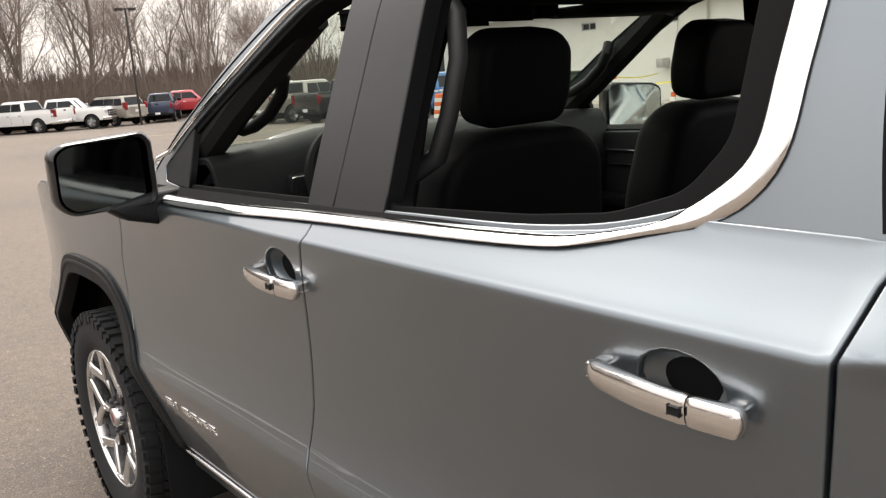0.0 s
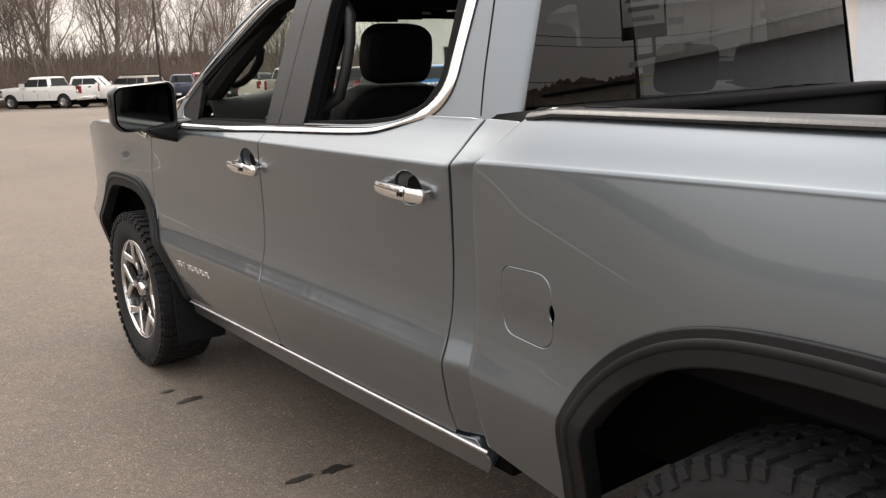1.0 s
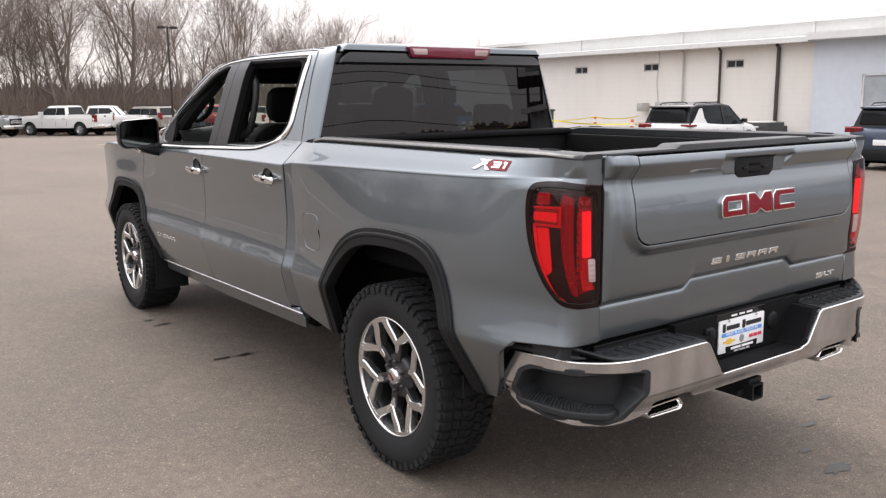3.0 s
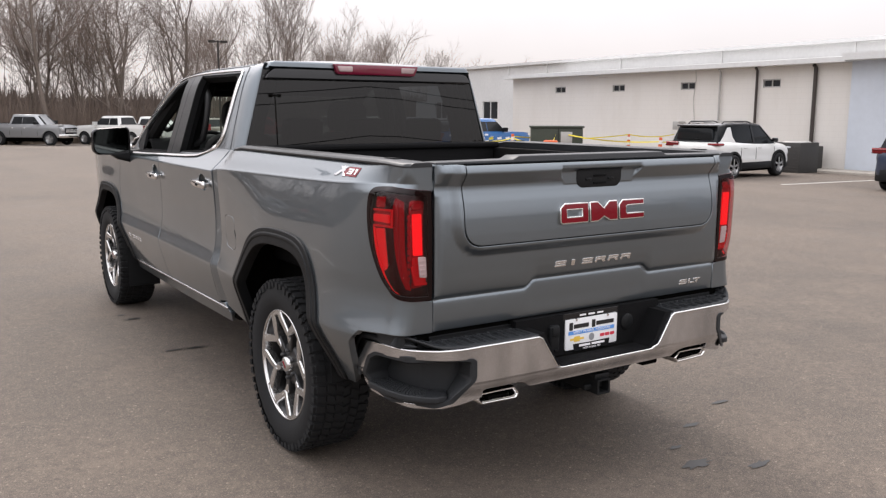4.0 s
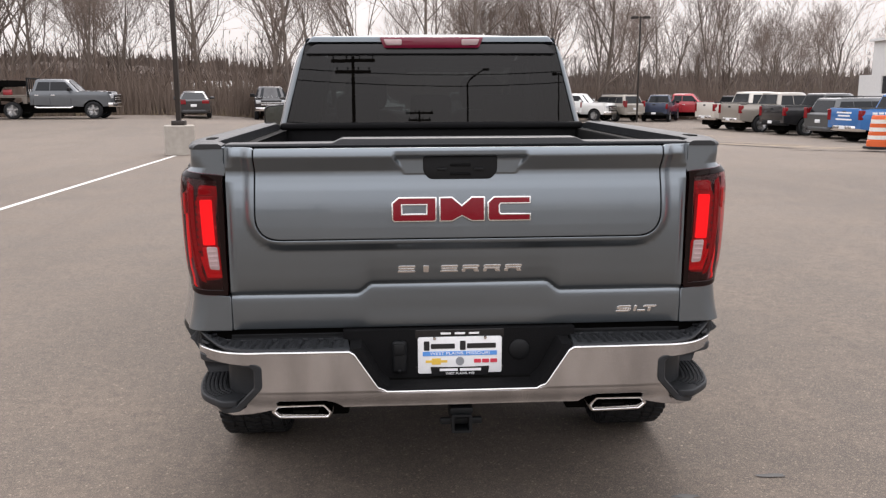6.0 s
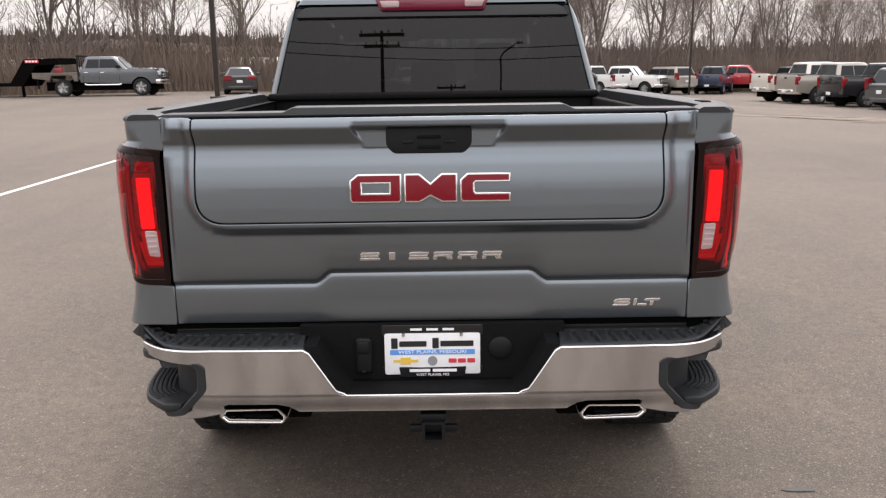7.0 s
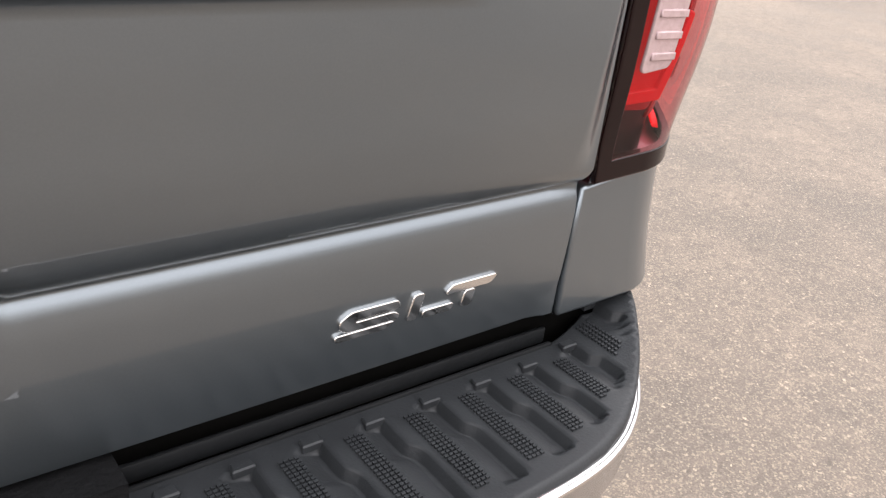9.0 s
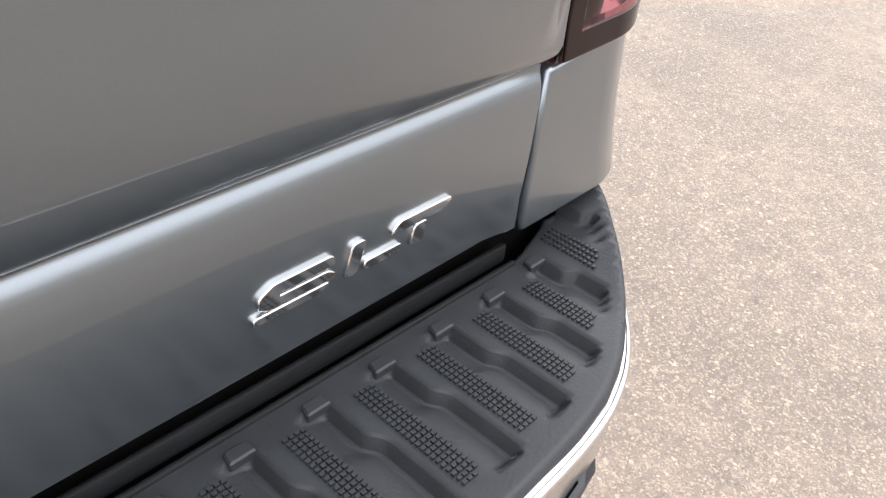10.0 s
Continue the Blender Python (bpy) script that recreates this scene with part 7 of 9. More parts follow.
for y, mat, r, z0 in ((16.4, conduit, 0.07, 0.2), (18.9, conduit, 0.05, 0.9), (20.65, grey_pipe, 0.04, 1.1)):
    bm = bmesh.new()
    tube(bm, [(WX - 0.10, y, z0), (WX - 0.10, y, 3.28), (WX - 0.22, y, 3.38)], r, 8)
    part("downpipe", bm, mat, building)
bm = bmesh.new()
tube(bm, [(WX - 0.03, 22.0 - 0.05 * math.sin(k * 0.9), 3.5 - 0.25 * k) for k in range(10)], 0.012, 5)
part("hanging_cable", bm, grey_pipe, building)
concrete = plain("pale_concrete", (0.36, 0.33, 0.29), 0.9, 0, 0.2, 8, 0.3)
bm = bmesh.new()
box(bm, 24.6, 25.998, 8.0, 33.9, WZ - 0.3, WZ + 0.10, 0.02)
tagged(part("pavement", bm, concrete), "pale concrete kerb along the building", "pavement", kind="structure")


# ---- utility things beside the building ----
def build_ac(x, y, w, h, name="air_conditioner"):
    e = empty(name, x, y, WZ + (0.10 if x > 24.6 else 0) + (0.02 if x <= 24.6 else 0))
    tagged(e, "dark louvred air conditioning unit on a pad", "air conditioner", "air conditioners")
    bm = bmesh.new()
    box(bm, -w / 2, w / 2, -w / 2, w / 2, 0, h, 0.03)
    part("casing", bm, ac_dark, e)
    for k in range(9):
        bm = bmesh.new()
        z = 0.1 + k * (h - 0.2) / 9
        box(bm, -w / 2 - 0.006, -w / 2 + 0.01, -w / 2 + 0.05, w / 2 - 0.05, z, z + 0.035)
        part("louvre", bm, ac_dark, e)
    bm = bmesh.new()
    revolve(bm, [(0.001, h + 0.01), (w * 0.38, h + 0.012), (w * 0.42, h + 0.03), (w * 0.45, h)], 20, "z")
    part("fan_grille", bm, grey_pipe, e)


ac_dark = plain("dark_grey_casing", (0.05, 0.048, 0.046), 0.6, 0.2, 0.15, 12)
build_ac(23.9, 15.6, 1.05, 1.05)
build_ac(25.3, 16.1, 0.75, 0.8)
bm = bmesh.new()
box(bm, 25.35, 25.9, 19.4, 21.6, 1.05, 1.35, 0.02)
box(bm, 25.5, 25.95, 22.4, 22.7, 0.95, 1.3, 0.02)
wall_box = part("wall_cabinet", bm, grey_pipe)
tagged(wall_box, "grey metal equipment boxes fixed to the block wall", "cabinet")

green_box = plain("dark_green_cabinet", (0.040, 0.048, 0.034), 0.6, 0.1, 0.2, 6)
e = empty("utility_cabinet", 16.1, 19.15, ground_z(16.1), -37)
tagged(e, "dark green steel utility cabinet with a grey panel", "utility cabinet")
bm = bmesh.new()
box(bm, -0.85, 0.85, 0, 1.15, 0, 1.38, 0.02)
part("casing", bm, green_box, e)
bm = bmesh.new()
box(bm, -0.90, 0.90, -0.04, 1.2, 1.38, 1.44, 0.015)
part("lid", bm, green_box, e)
bm = bmesh.new()
box(bm, 0.12, 0.50, -0.02, 0.0, 0.70, 1.25, 0.006)
part("panel", bm, grey_pipe, e, "grey meter panel")
bm = bmesh.new()
box(bm, 0.03, 0.05, -0.012, 0.0, 0.05, 1.36)
part("door_seam", bm, trim_black, e)

orange = plain("safety_orange", (0.62, 0.105, 0.02), 0.55, 0, 0.1, 12)
reflective = plain("white_reflective_band", (0.72, 0.70, 0.66), 0.45, 0, 0.1, 20)


def build_barrel(x, y):
    e = empty("traffic_barrel", x, y, ground_z(x))
    tagged(e, "orange traffic barrel with white reflective bands", "traffic barrel", "traffic barrels")
    bm = bmesh.new()
    revolve(bm, [(0.001, 1.0), (0.2, 1.0), (0.225, 0.97), (0.235, 0.75), (0.255, 0.74), (0.26, 0.50), (0.28, 0.49), (0.29, 0.25), (0.31, 0.24), (0.32, 0.06)], 28, "z")
    part("drum", bm, orange, e)
    for z, r in ((0.82, 0.233), (0.58, 0.2585), (0.34, 0.286)):
        bm = bmesh.new()
        revolve(bm, [(r + 0.003, z + 0.06), (r + 0.008, z - 0.06)], 28, "z")
        part("band", bm, reflective, e, "white reflective band")
    bm = bmesh.new()
    revolve(bm, [(0.3, 0.07), (0.40, 0.06), (0.41, 0.0)], 28, "z")
    part("base", bm, rubber, e)


def build_cone(x, y, tilt=0, h=1.15):
    e = empty("traffic_post", x, y, ground_z(x))
    tagged(e, "tall orange traffic post with white bands on a black base", "traffic cone", "traffic posts")
    m = Matrix.Rotation(radians(tilt), 4, "Y")
    bm = bmesh.new()
    revolve(bm, [(0.001, h), (0.045, h), (0.05, h - 0.02), (0.10, 0.04)], 20, "z")
    bmesh.ops.transform(bm, matrix=m, verts=bm.verts)
    part("post", bm, orange, e)
    for z in (0.55, 0.80, 1.0):
        bm = bmesh.new()
        r = lerp(0.10, 0.05, z / h) + 0.004
        revolve(bm, [(r, z + 0.06), (r + 0.006, z - 0.06)], 20, "z")
        bmesh.ops.transform(bm, matrix=m, verts=bm.verts)
        part("band", bm, reflective, e)
    bm = bmesh.new()
    prism(bm, rounded([(-0.26, -0.26), (0.26, -0.26), (0.26, 0.26), (-0.26, 0.26)], 0.1), 0.0, 0.06, "xy", 0.01)
    part("base", bm, rubber, e)


build_barrel(14.78, 17.9)
build_barrel(14.66, 22.4)
build_cone(17.7, 16.15, 4)
build_cone(22.1, 21.85)
build_cone(15.06, 20.2)
tape_yellow = plain("yellow_caution_tape", (0.72, 0.60, 0.05), 0.5, 0, 0.15, 15)


def build_tape(pts):
    bm = bmesh.new()
    rows = []
    for a, b in zip(pts, pts[1:]):
        for i in range(10):
            t = i / 10
            p = Vector(a).lerp(Vector(b), t)
            sag = 0.12 * (4 * t * (1 - t))
            tw = 0.5 * math.sin(t * 9)
            rows.append([bm.verts.new((p.x + 0.03 * tw, p.y, p.z - sag + 0.02)), bm.verts.new((p.x - 0.03 * tw, p.y, p.z - sag - 0.02))])
    for r0, r1 in zip(rows, rows[1:]):
        bm.faces.new((r0[0], r0[1], r1[1], r1[0]))
    tagged(part("caution_tape", bm, tape_yellow), "sagging yellow caution tape strung between posts", "tape")


build_tape([(14.66, 22.4, 0.72), (15.06, 20.2, 0.80), (14.78, 17.9, 0.78), (16.2, 19.3, 1.0), (17.7, 16.15, 0.75), (25.7, 20.0, 0.75)])
build_tape([(15.06, 20.2, 0.85), (22.1, 21.85, 0.80), (25.8, 22.6, 0.80)])

# ---- lamp posts ----
post_brown = plain("dark_bronze_pole", (0.030, 0.024, 0.021), 0.5, 0.2, 0.2, 10)


def build_lamp_post(x, y, h, base, heads):
    e = empty("street_lamp", x, y, ground_z(x, y))
    tagged(e, "dark bronze parking lot lamp post" + (" on a round concrete base" if base else ""), "street lamp", "lamp posts")
    if base:
        bm = bmesh.new()
        revolve(bm, [(0.001, base), (0.36, base), (0.38, base - 0.02), (0.38, -0.05)], 28, "z")
        part("concrete_base", bm, concrete, e, "pale concrete base")
        bm = bmesh.new()
        box(bm, -0.16, 0.16, -0.16, 0.16, base, base + 0.12, 0.01)
        part("base_cover", bm, post_brown, e)
    bm = bmesh.new()
    r = 0.058 if base else 0.055
    box(bm, -r, r, -r, r, base, h, 0.01)
    part("pole", bm, post_brown, e)
    for a in heads:
        bm = bmesh.new()
        m = Matrix.Rotation(radians(a), 4, "Z")
        box(bm, 0.05, 0.45, -0.03, 0.03, h - 0.10, h - 0.04, m=m)
        part("arm", bm, post_brown, e)
        bm = bmesh.new()
        box(bm, 0.30 if base else 0.20, 1.0 if base else 0.62, -0.2, 0.2, h - 0.16, h + 0.0, 0.02, m=m)
        part("lamp_head", bm, post_brown, e)


build_lamp_post(-5.65, 19.5, 9.0, 0.74, (0, 180))
build_lamp_post(16.8, 55.6, 7.1, 0, (0, 180))


# ---- poles and a sign across the road, seen mirrored in the glass ----
pole_wood = plain("dark_weathered_pole", (0.040, 0.032, 0.026), 0.9, 0, 0.25, 8)


def build_utility_pole(x, y, h, arms=True):
    e = empty("utility_pole", x, y, ground_z(x))
    tagged(e, "dark wooden utility pole with crossarms and wires", "utility pole", "utility poles")
    bm = bmesh.new()
    tube(bm, [(0, 0, 0), (0, 0, h)], [0.22, 0.15], 10)
    part("pole", bm, pole_wood, e)
    for k, (z, w) in enumerate(((h - 0.25, 2.1), (h - 0.95, 1.7))):
        bm = bmesh.new()
        box(bm, -w, w, -0.08, 0.08, z - 0.10, z + 0.10)
        part("crossarm", bm, pole_wood, e)
        for j in range(4):
            bm = bmesh.new()
            xx = lerp(-w * 0.9, w * 0.9, j / 3)
            revolve(bm, [(0.001, z + 0.32), (0.05, z + 0.30), (0.07, z + 0.2), (0.03, z + 0.1)], 8, "z")
            bmesh.ops.translate(bm, verts=bm.verts, vec=(xx, 0, 0))
            part("insulator", bm, trim_black, e)


build_utility_pole(-5.1, -47.5, 8.9)
build_utility_pole(41.4, -26.2, 5.6)
build_utility_pole(2.0, -78.0, 8.0)
wire = trim_black
for z, x0 in ((8.6, -4.4), (7.9, -4.4), (5.2, -4.4)):
    bm = bmesh.new()
    pts = []
    for k in range(33):
        t = k / 32
        pts.append((lerp(-60, 70, t), -47.5 + 0.15 * (lerp(-60, 70, t) + 4.4) * 0.2, z - 0.9 * math.sin(math.pi * ((t * 3) % 1.0))))
    tube(bm, pts, 0.03, 5)
    tagged(part("overhead_wire", bm, wire), "sagging black overhead wire", "cable", "overhead wires")
build_lamp_post(14.5, -45.7, 7.9, 0, (0, 180))
e = empty("street_lamp", 5.9, -47.6, 0)
tagged(e, "dark roadside lamp with a curved arm", "street lamp", "lamp posts")
bm = bmesh.new()
tube(bm, [(0, 0, 0), (0, 0, 7.2), (0.3, 0, 7.5), (1.6, 0, 8.1)], [0.10, 0.08, 0.07, 0.05], 8)
part("pole", bm, post_brown, e)
bm = bmesh.new()
box(bm, 1.5, 2.1, -0.12, 0.12, 8.02, 8.16, 0.03)
part("lamp_head", bm, post_brown, e)
e = empty("roadside_sign", 36.6, -31.4, ground_z(34), 48)
tagged(e, "tall roadside sign on two dark posts", "sign")
for dx in (-0.75, 0.75):
    bm = bmesh.new()
    box(bm, dx - 0.16, dx + 0.16, -0.16, 0.16, 0, 6.6, 0.01)
    part("post", bm, post_brown, e)
bm = bmesh.new()
box(bm, -0.75, 0.75, -0.1, 0.1, 5.2, 5.5)
part("brace", bm, post_brown, e)
bm = bmesh.new()
box(bm, -1.85, 1.85, -0.25, 0.25, 6.4, 9.1, 0.03)
cabinet = part("sign_cabinet", bm, post_brown, e)
bm = bmesh.new()
box(bm, -1.7, 1.7, -0.262, 0.262, 7.1, 8.95, 0.02)
part("sign_face", bm, plate_white, cabinet, "pale sign face")
for z, a, b in ((8.65, -1.4, 1.3), (8.1, -1.2, 1.3), (7.5, -0.9, 0.9)):
    bm = bmesh.new()
    box(bm, a, b, -0.268, 0.268, z - 0.16, z + 0.12, 0.01)
    part("lettering_bar", bm, print_grey, cabinet)
for x, y, w, d, h, mat in ((-40, -75, 34, 16, 5, siding), (18, -92, 50, 18, 6, metal_white), (70, -60, 26, 20, 5, concrete), (-85, -20, 18, 40, 5, metal_white)):
    e = empty("roadside_building", x, y, ground_z(min(x, 34)))
    tagged(e, "plain low commercial building across the road", "building", "roadside buildings")
    bm = bmesh.new()
    box(bm, -w / 2, w / 2, -d / 2, d / 2, -0.1, h)
    part("wall", bm, mat, e)
    bm = bmesh.new()
    box(bm, -w / 2 - 0.3, w / 2 + 0.3, -d / 2 - 0.3, d / 2 + 0.3, h, h + 0.35, 0.03)
    part("roof", bm, trim_black, e)

# ---- parked vehicles ----
V_PAINT = {k: car_paint(k + "_car_paint", c, mt, 0.35, 0.3) for k, c, mt in (
    ("white", (0.72, 0.72, 0.70), 0.0), ("silver", (0.42, 0.42, 0.42), 0.5), ("tan", (0.36, 0.31, 0.25), 0.4), ("red", (0.42, 0.02, 0.03), 0.1), ("black", (0.012, 0.012, 0.014), 0.2),
    ("blue", (0.02, 0.14, 0.40), 0.1), ("navy", (0.02, 0.035, 0.075), 0.3), ("charcoal", (0.06, 0.065, 0.068), 0.4), ("grey_green", (0.095, 0.105, 0.115), 0.3), ("light_grey", (0.30, 0.31, 0.32), 0.5), ("cream", (0.60, 0.56, 0.50), 0.05), ("beige", (0.34, 0.31, 0.27), 0.4))}
car_glass = plain("dark_car_window", (0.014, 0.016, 0.018), 0.06, 0, 0.15, 2, Specular_IOR_Level=0.22)
lamp_red = plain("red_car_lamp", (0.20, 0.006, 0.010), 0.15, 0, 0.1, 30)
lamp_clear = plain("clear_car_lamp", (0.62, 0.64, 0.66), 0.12, 0.3, 0.1, 30)


CAR_TYRE = small(lambda b: revolve(b, [(0.6, -0.11), (0.85, -0.125), (0.96, -0.11), (1.0, -0.07), (1.0, 0.07), (0.96, 0.11), (0.85, 0.125), (0.6, 0.11)], 28))


def car_rim():
    b = bmesh.new()
    revolve(b, [(0.68, -0.118), (0.64, -0.10), (0.60, -0.05), (0.0, -0.05)], 28)
    for k in range(5):
        a = math.tau * k / 5
        box(b, -0.112, -0.05, -0.07, 0.07, 0.0, 0.66, m=Matrix.Rotation(a, 4, "X"))
    me = bpy.data.meshes.new("rim")
    b.to_mesh(me)
    b.free()
    return me


CAR_RIM = car_rim()
bright_rim = plain("bright_car_rim", (0.5, 0.5, 0.5), 0.3, 0.9, 0.1, 20)


CAR_SPEC = {
    "pickup": dict(L=5.85, W=0.99, floor=0.50, belt=1.26, rail=1.34, hood=1.27, top=1.90, axles=(-1.78, 1.95), r=0.41, arch=0.50, roof=(-0.74, 0.70), belts=(-0.93, 1.42), roof_w=0.70),
    "suv": dict(L=5.0, W=0.96, floor=0.42, belt=1.14, rail=1.14, hood=1.13, top=1.78, axles=(-1.42, 1.50), r=0.38, arch=0.46, roof=(-2.12, 0.42), belts=(-2.40, 1.15), roof_w=0.70),
    "sedan": dict(L=4.75, W=0.90, floor=0.30, belt=0.98, rail=1.02, hood=0.92, top=1.46, axles=(-1.36, 1.40), r=0.33, arch=0.40, roof=(-1.00, 0.35), belts=(-1.80, 1.20), roof_w=0.62)}


def build_car(kind, colour, x, y, heading, label, group="parked vehicles", lift=0.0, length=None, dark_rim=False, flatbed=False, lower=None, rack=False):
    """A parked vehicle; kind: pickup, suv or sedan. It points along heading, degrees from +y towards -x. Local y is ahead."""
    e = empty({"pickup": "parked_pickup", "suv": "parked_suv", "sedan": "parked_car"}[kind], x, y, ground_z(x, y) - 0.004, heading)
    tagged(e, label, {"pickup": "pickup truck", "suv": "SUV", "sedan": "car"}[kind], group)
    mat = V_PAINT[colour]
    sp = dict(CAR_SPEC[kind])
    for k in ("floor", "belt", "rail", "hood", "top"):
        sp[k] += lift
    hl = (length or sp["L"]) / 2
    stretch = hl * 2 / sp["L"]
    W, floor, belt, rail, hood, top, R = sp["W"], sp["floor"], sp["belt"], sp["rail"], sp["hood"], sp["top"], sp["r"] + lift * 0.25
    arch = sp["arch"] + lift * 0.25
    ax = tuple(v * stretch for v in sp["axles"])
    r0, r1, b0, b1 = *sp["roof"], *sp["belts"]
    tail = b0 - 0.06 if flatbed else -hl

    # side outline with the wheel arches cut out of its lower edge
    def arc(cy):
        reach = min(0.999, max(-0.2, (floor - R) / arch))
        a0 = math.asin(reach)
        return [(cy - arch * math.cos(lerp(a0, math.pi - a0, k / 12)), R + arch * math.sin(lerp(a0, math.pi - a0, k / 12))) for k in range(13)]
    edge = [(tail, floor + 0.10)]
    if not flatbed:
        edge += arc(ax[0])
    edge += arc(ax[1]) + [(hl - 0.10, floor + 0.02), (hl, floor + 0.16), (hl, lerp(floor, hood, 0.62)), (hl - 0.05, hood - 0.16), (hl - 0.22, hood - 0.05), (hl - 0.7, hood - 0.01), (b1 + 0.05, hood + 0.01), (b1 - 0.06, belt)]
    if kind == "sedan":
        edge += [(b0 + 0.1, belt + 0.03), (-hl + 0.10, rail), (-hl, rail - 0.10)]
    elif flatbed:
        edge += [(tail, belt)]
    else:
        edge += [(b0 + 0.03, belt), (b0 - 0.01, rail), (tail + 0.04, rail + 0.01), (tail, rail - 0.05)]
    bm = bmesh.new()
    prism(bm, edge, -1, 1, "yz")
    for axis, cuts in ((2, (lerp(floor, belt, 0.18), lerp(floor, belt, 0.5), lerp(floor, belt, 0.72), belt - 0.10, belt - 0.03)), (1, (-hl + 0.12, -hl + 0.5, -1, 0, 1, hl - 0.6, hl - 0.3, hl - 0.12)), (0, (-0.55, 0, 0.55))):
        for at in cuts:
            co, no = Vector((0, 0, 0)), Vector((0, 0, 0))
            co[axis], no[axis] = at, 1
            bmesh.ops.bisect_plane(bm, geom=bm.verts[:] + bm.edges[:] + bm.faces[:], dist=1e-5, plane_co=co, plane_no=no)
    side = curve([(floor - 0.05, 0.95), (lerp(floor, belt, 0.18), 0.985), (lerp(floor, belt, 0.5), 0.985), (lerp(floor, belt, 0.72), 1.0), (belt - 0.10, 0.985), (belt - 0.03, 0.96), (belt + 0.10, 0.945)])

    def wide(yy, z):
        w = W * side(z)
        w -= 0.10 * ease(hl - 0.7, hl, yy) ** 1.5 + 0.05 * ease(-hl + 0.5, -hl, yy) ** 2
        return w
    for v in bm.verts:
        f = v.co.x
        v.co.x = f * wide(v.co.y, v.co.z)
        if v.co.y > b1 - 0.1 and v.co.z > hood - 0.07:
            v.co.z += 0.045 * (1 - f * f)
        if v.co.y > hl - 0.16:
            v.co.y -= 0.16 * f * f
    smooth_all(bm)
    part("body", bm, mat, e)
    if lower:
        for sx in (-1, 1):
            bm = bmesh.new()
            box(bm, sx * (W * 0.985 - 0.01), sx * (W * 0.985 + 0.012), ax[0] + arch + 0.02, ax[1] - arch - 0.02, floor + 0.02, floor + 0.24, 0.01)
            part("side_cladding", bm, V_PAINT[lower], e)
    if kind == "pickup" and not flatbed:
        # flat black slab on the solid body, in place of the bed's dark inside
        bm = bmesh.new()
        box(bm, -W * 0.80, W * 0.80, -hl + 0.07, b0 - 0.05, rail - 0.02, rail + 0.014)
        part("cargo_bed", bm, bed_liner, e, "flat black slab over the cargo bed")
        for sx in (-1, 1):
            bm = bmesh.new()
            box(bm, sx * W * 0.80, sx * W * 0.935, -hl + 0.05, b0 - 0.03, rail - 0.01, rail + 0.03, 0.012)
            part("bed_rail", bm, trim_black, e)
        bm = bmesh.new()
        box(bm, -W * 0.78, W * 0.78, -hl - 0.014, -hl + 0.06, floor + 0.22, rail + 0.02, 0.015)
        gate_ = part("tailgate", bm, mat, e)
        bm = bmesh.new()
        box(bm, -0.11, 0.11, -hl - 0.020, -hl - 0.010, rail - 0.16, rail - 0.08, 0.006)
        part("tailgate_handle", bm, trim_black, gate_)
    if flatbed:
        bm = bmesh.new()
        box(bm, -1.08, 1.08, -hl - 0.25, b0 - 0.16, 1.02 + lift, 1.10 + lift, 0.01)
        bed_ = part("flat_bed", bm, flat_steel, e, "dull steel flat bed")
        for sx in (-1, 1):
            bm = bmesh.new()
            prism(bm, [(-hl - 0.25, 1.02 + lift), (-hl - 0.25, 0.82 + lift), (ax[0] - 0.62, 0.72 + lift), (ax[0] - 0.52, 0.96 + lift), (ax[0] + 0.52, 0.96 + lift), (ax[0] + 0.60, 0.66 + lift), (b0 - 0.18, 0.66 + lift), (b0 - 0.18, 1.02 + lift)], sx * 0.86, sx * 1.07, "yz", 0.01)
            part("tool_box", bm, flat_steel, bed_, "rusty steel side box")
            bm = bmesh.new()
            box(bm, sx * 0.80, sx * 1.0, -hl - 0.06, -hl - 0.04, 0.30 + lift, 0.80 + lift)
            part("mud_flap", bm, trim_black, bed_)
            bm = bmesh.new()
            tube(bm, [(sx * 1.03, -0.75, 0.50 + lift), (sx * 1.05, -0.6, 0.46 + lift), (sx * 1.05, 1.0, 0.46 + lift), (sx * 1.03, 1.1, 0.50 + lift)], 0.045, 8)
            part("side_step", bm, chrome, e, "chrome side step bar")
        bm = bmesh.new()
        for sx in (-1, 1):
            box(bm, sx * 0.86, sx * 0.94, b0 - 0.20, b0 - 0.12, 1.10 + lift, top + 0.05, 0.01)
        box(bm, -0.94, 0.94, b0 - 0.20, b0 - 0.12, top - 0.02, top + 0.06, 0.01)
        for k in range(5):
            box(bm, -0.6 + 0.3 * k - 0.02, -0.6 + 0.3 * k + 0.02, b0 - 0.18, b0 - 0.14, 1.10 + lift, top)
        part("headache_rack", bm, trim_black, bed_, "black steel rack behind the cab")
        for k, (cx, cy) in enumerate(((-0.55, -1.35), (-0.2, -1.30), (0.5, -2.2))):
            bm = bmesh.new()
            box(bm, cx - 0.14, cx + 0.14, cy - 0.20, cy + 0.20, 1.10 + lift, 1.38 + lift, 0.04, 2)
            part("jerrycan", bm, V_PAINT["red" if k != 1 else "white"], bed_, "red jerrycan" if k != 1 else "white can")
    # greenhouse: rounded roof, leaning pillars
    wr, wb_ = W * sp["roof_w"], W * 0.925
    fore, aft = r1 + 0.10, r0

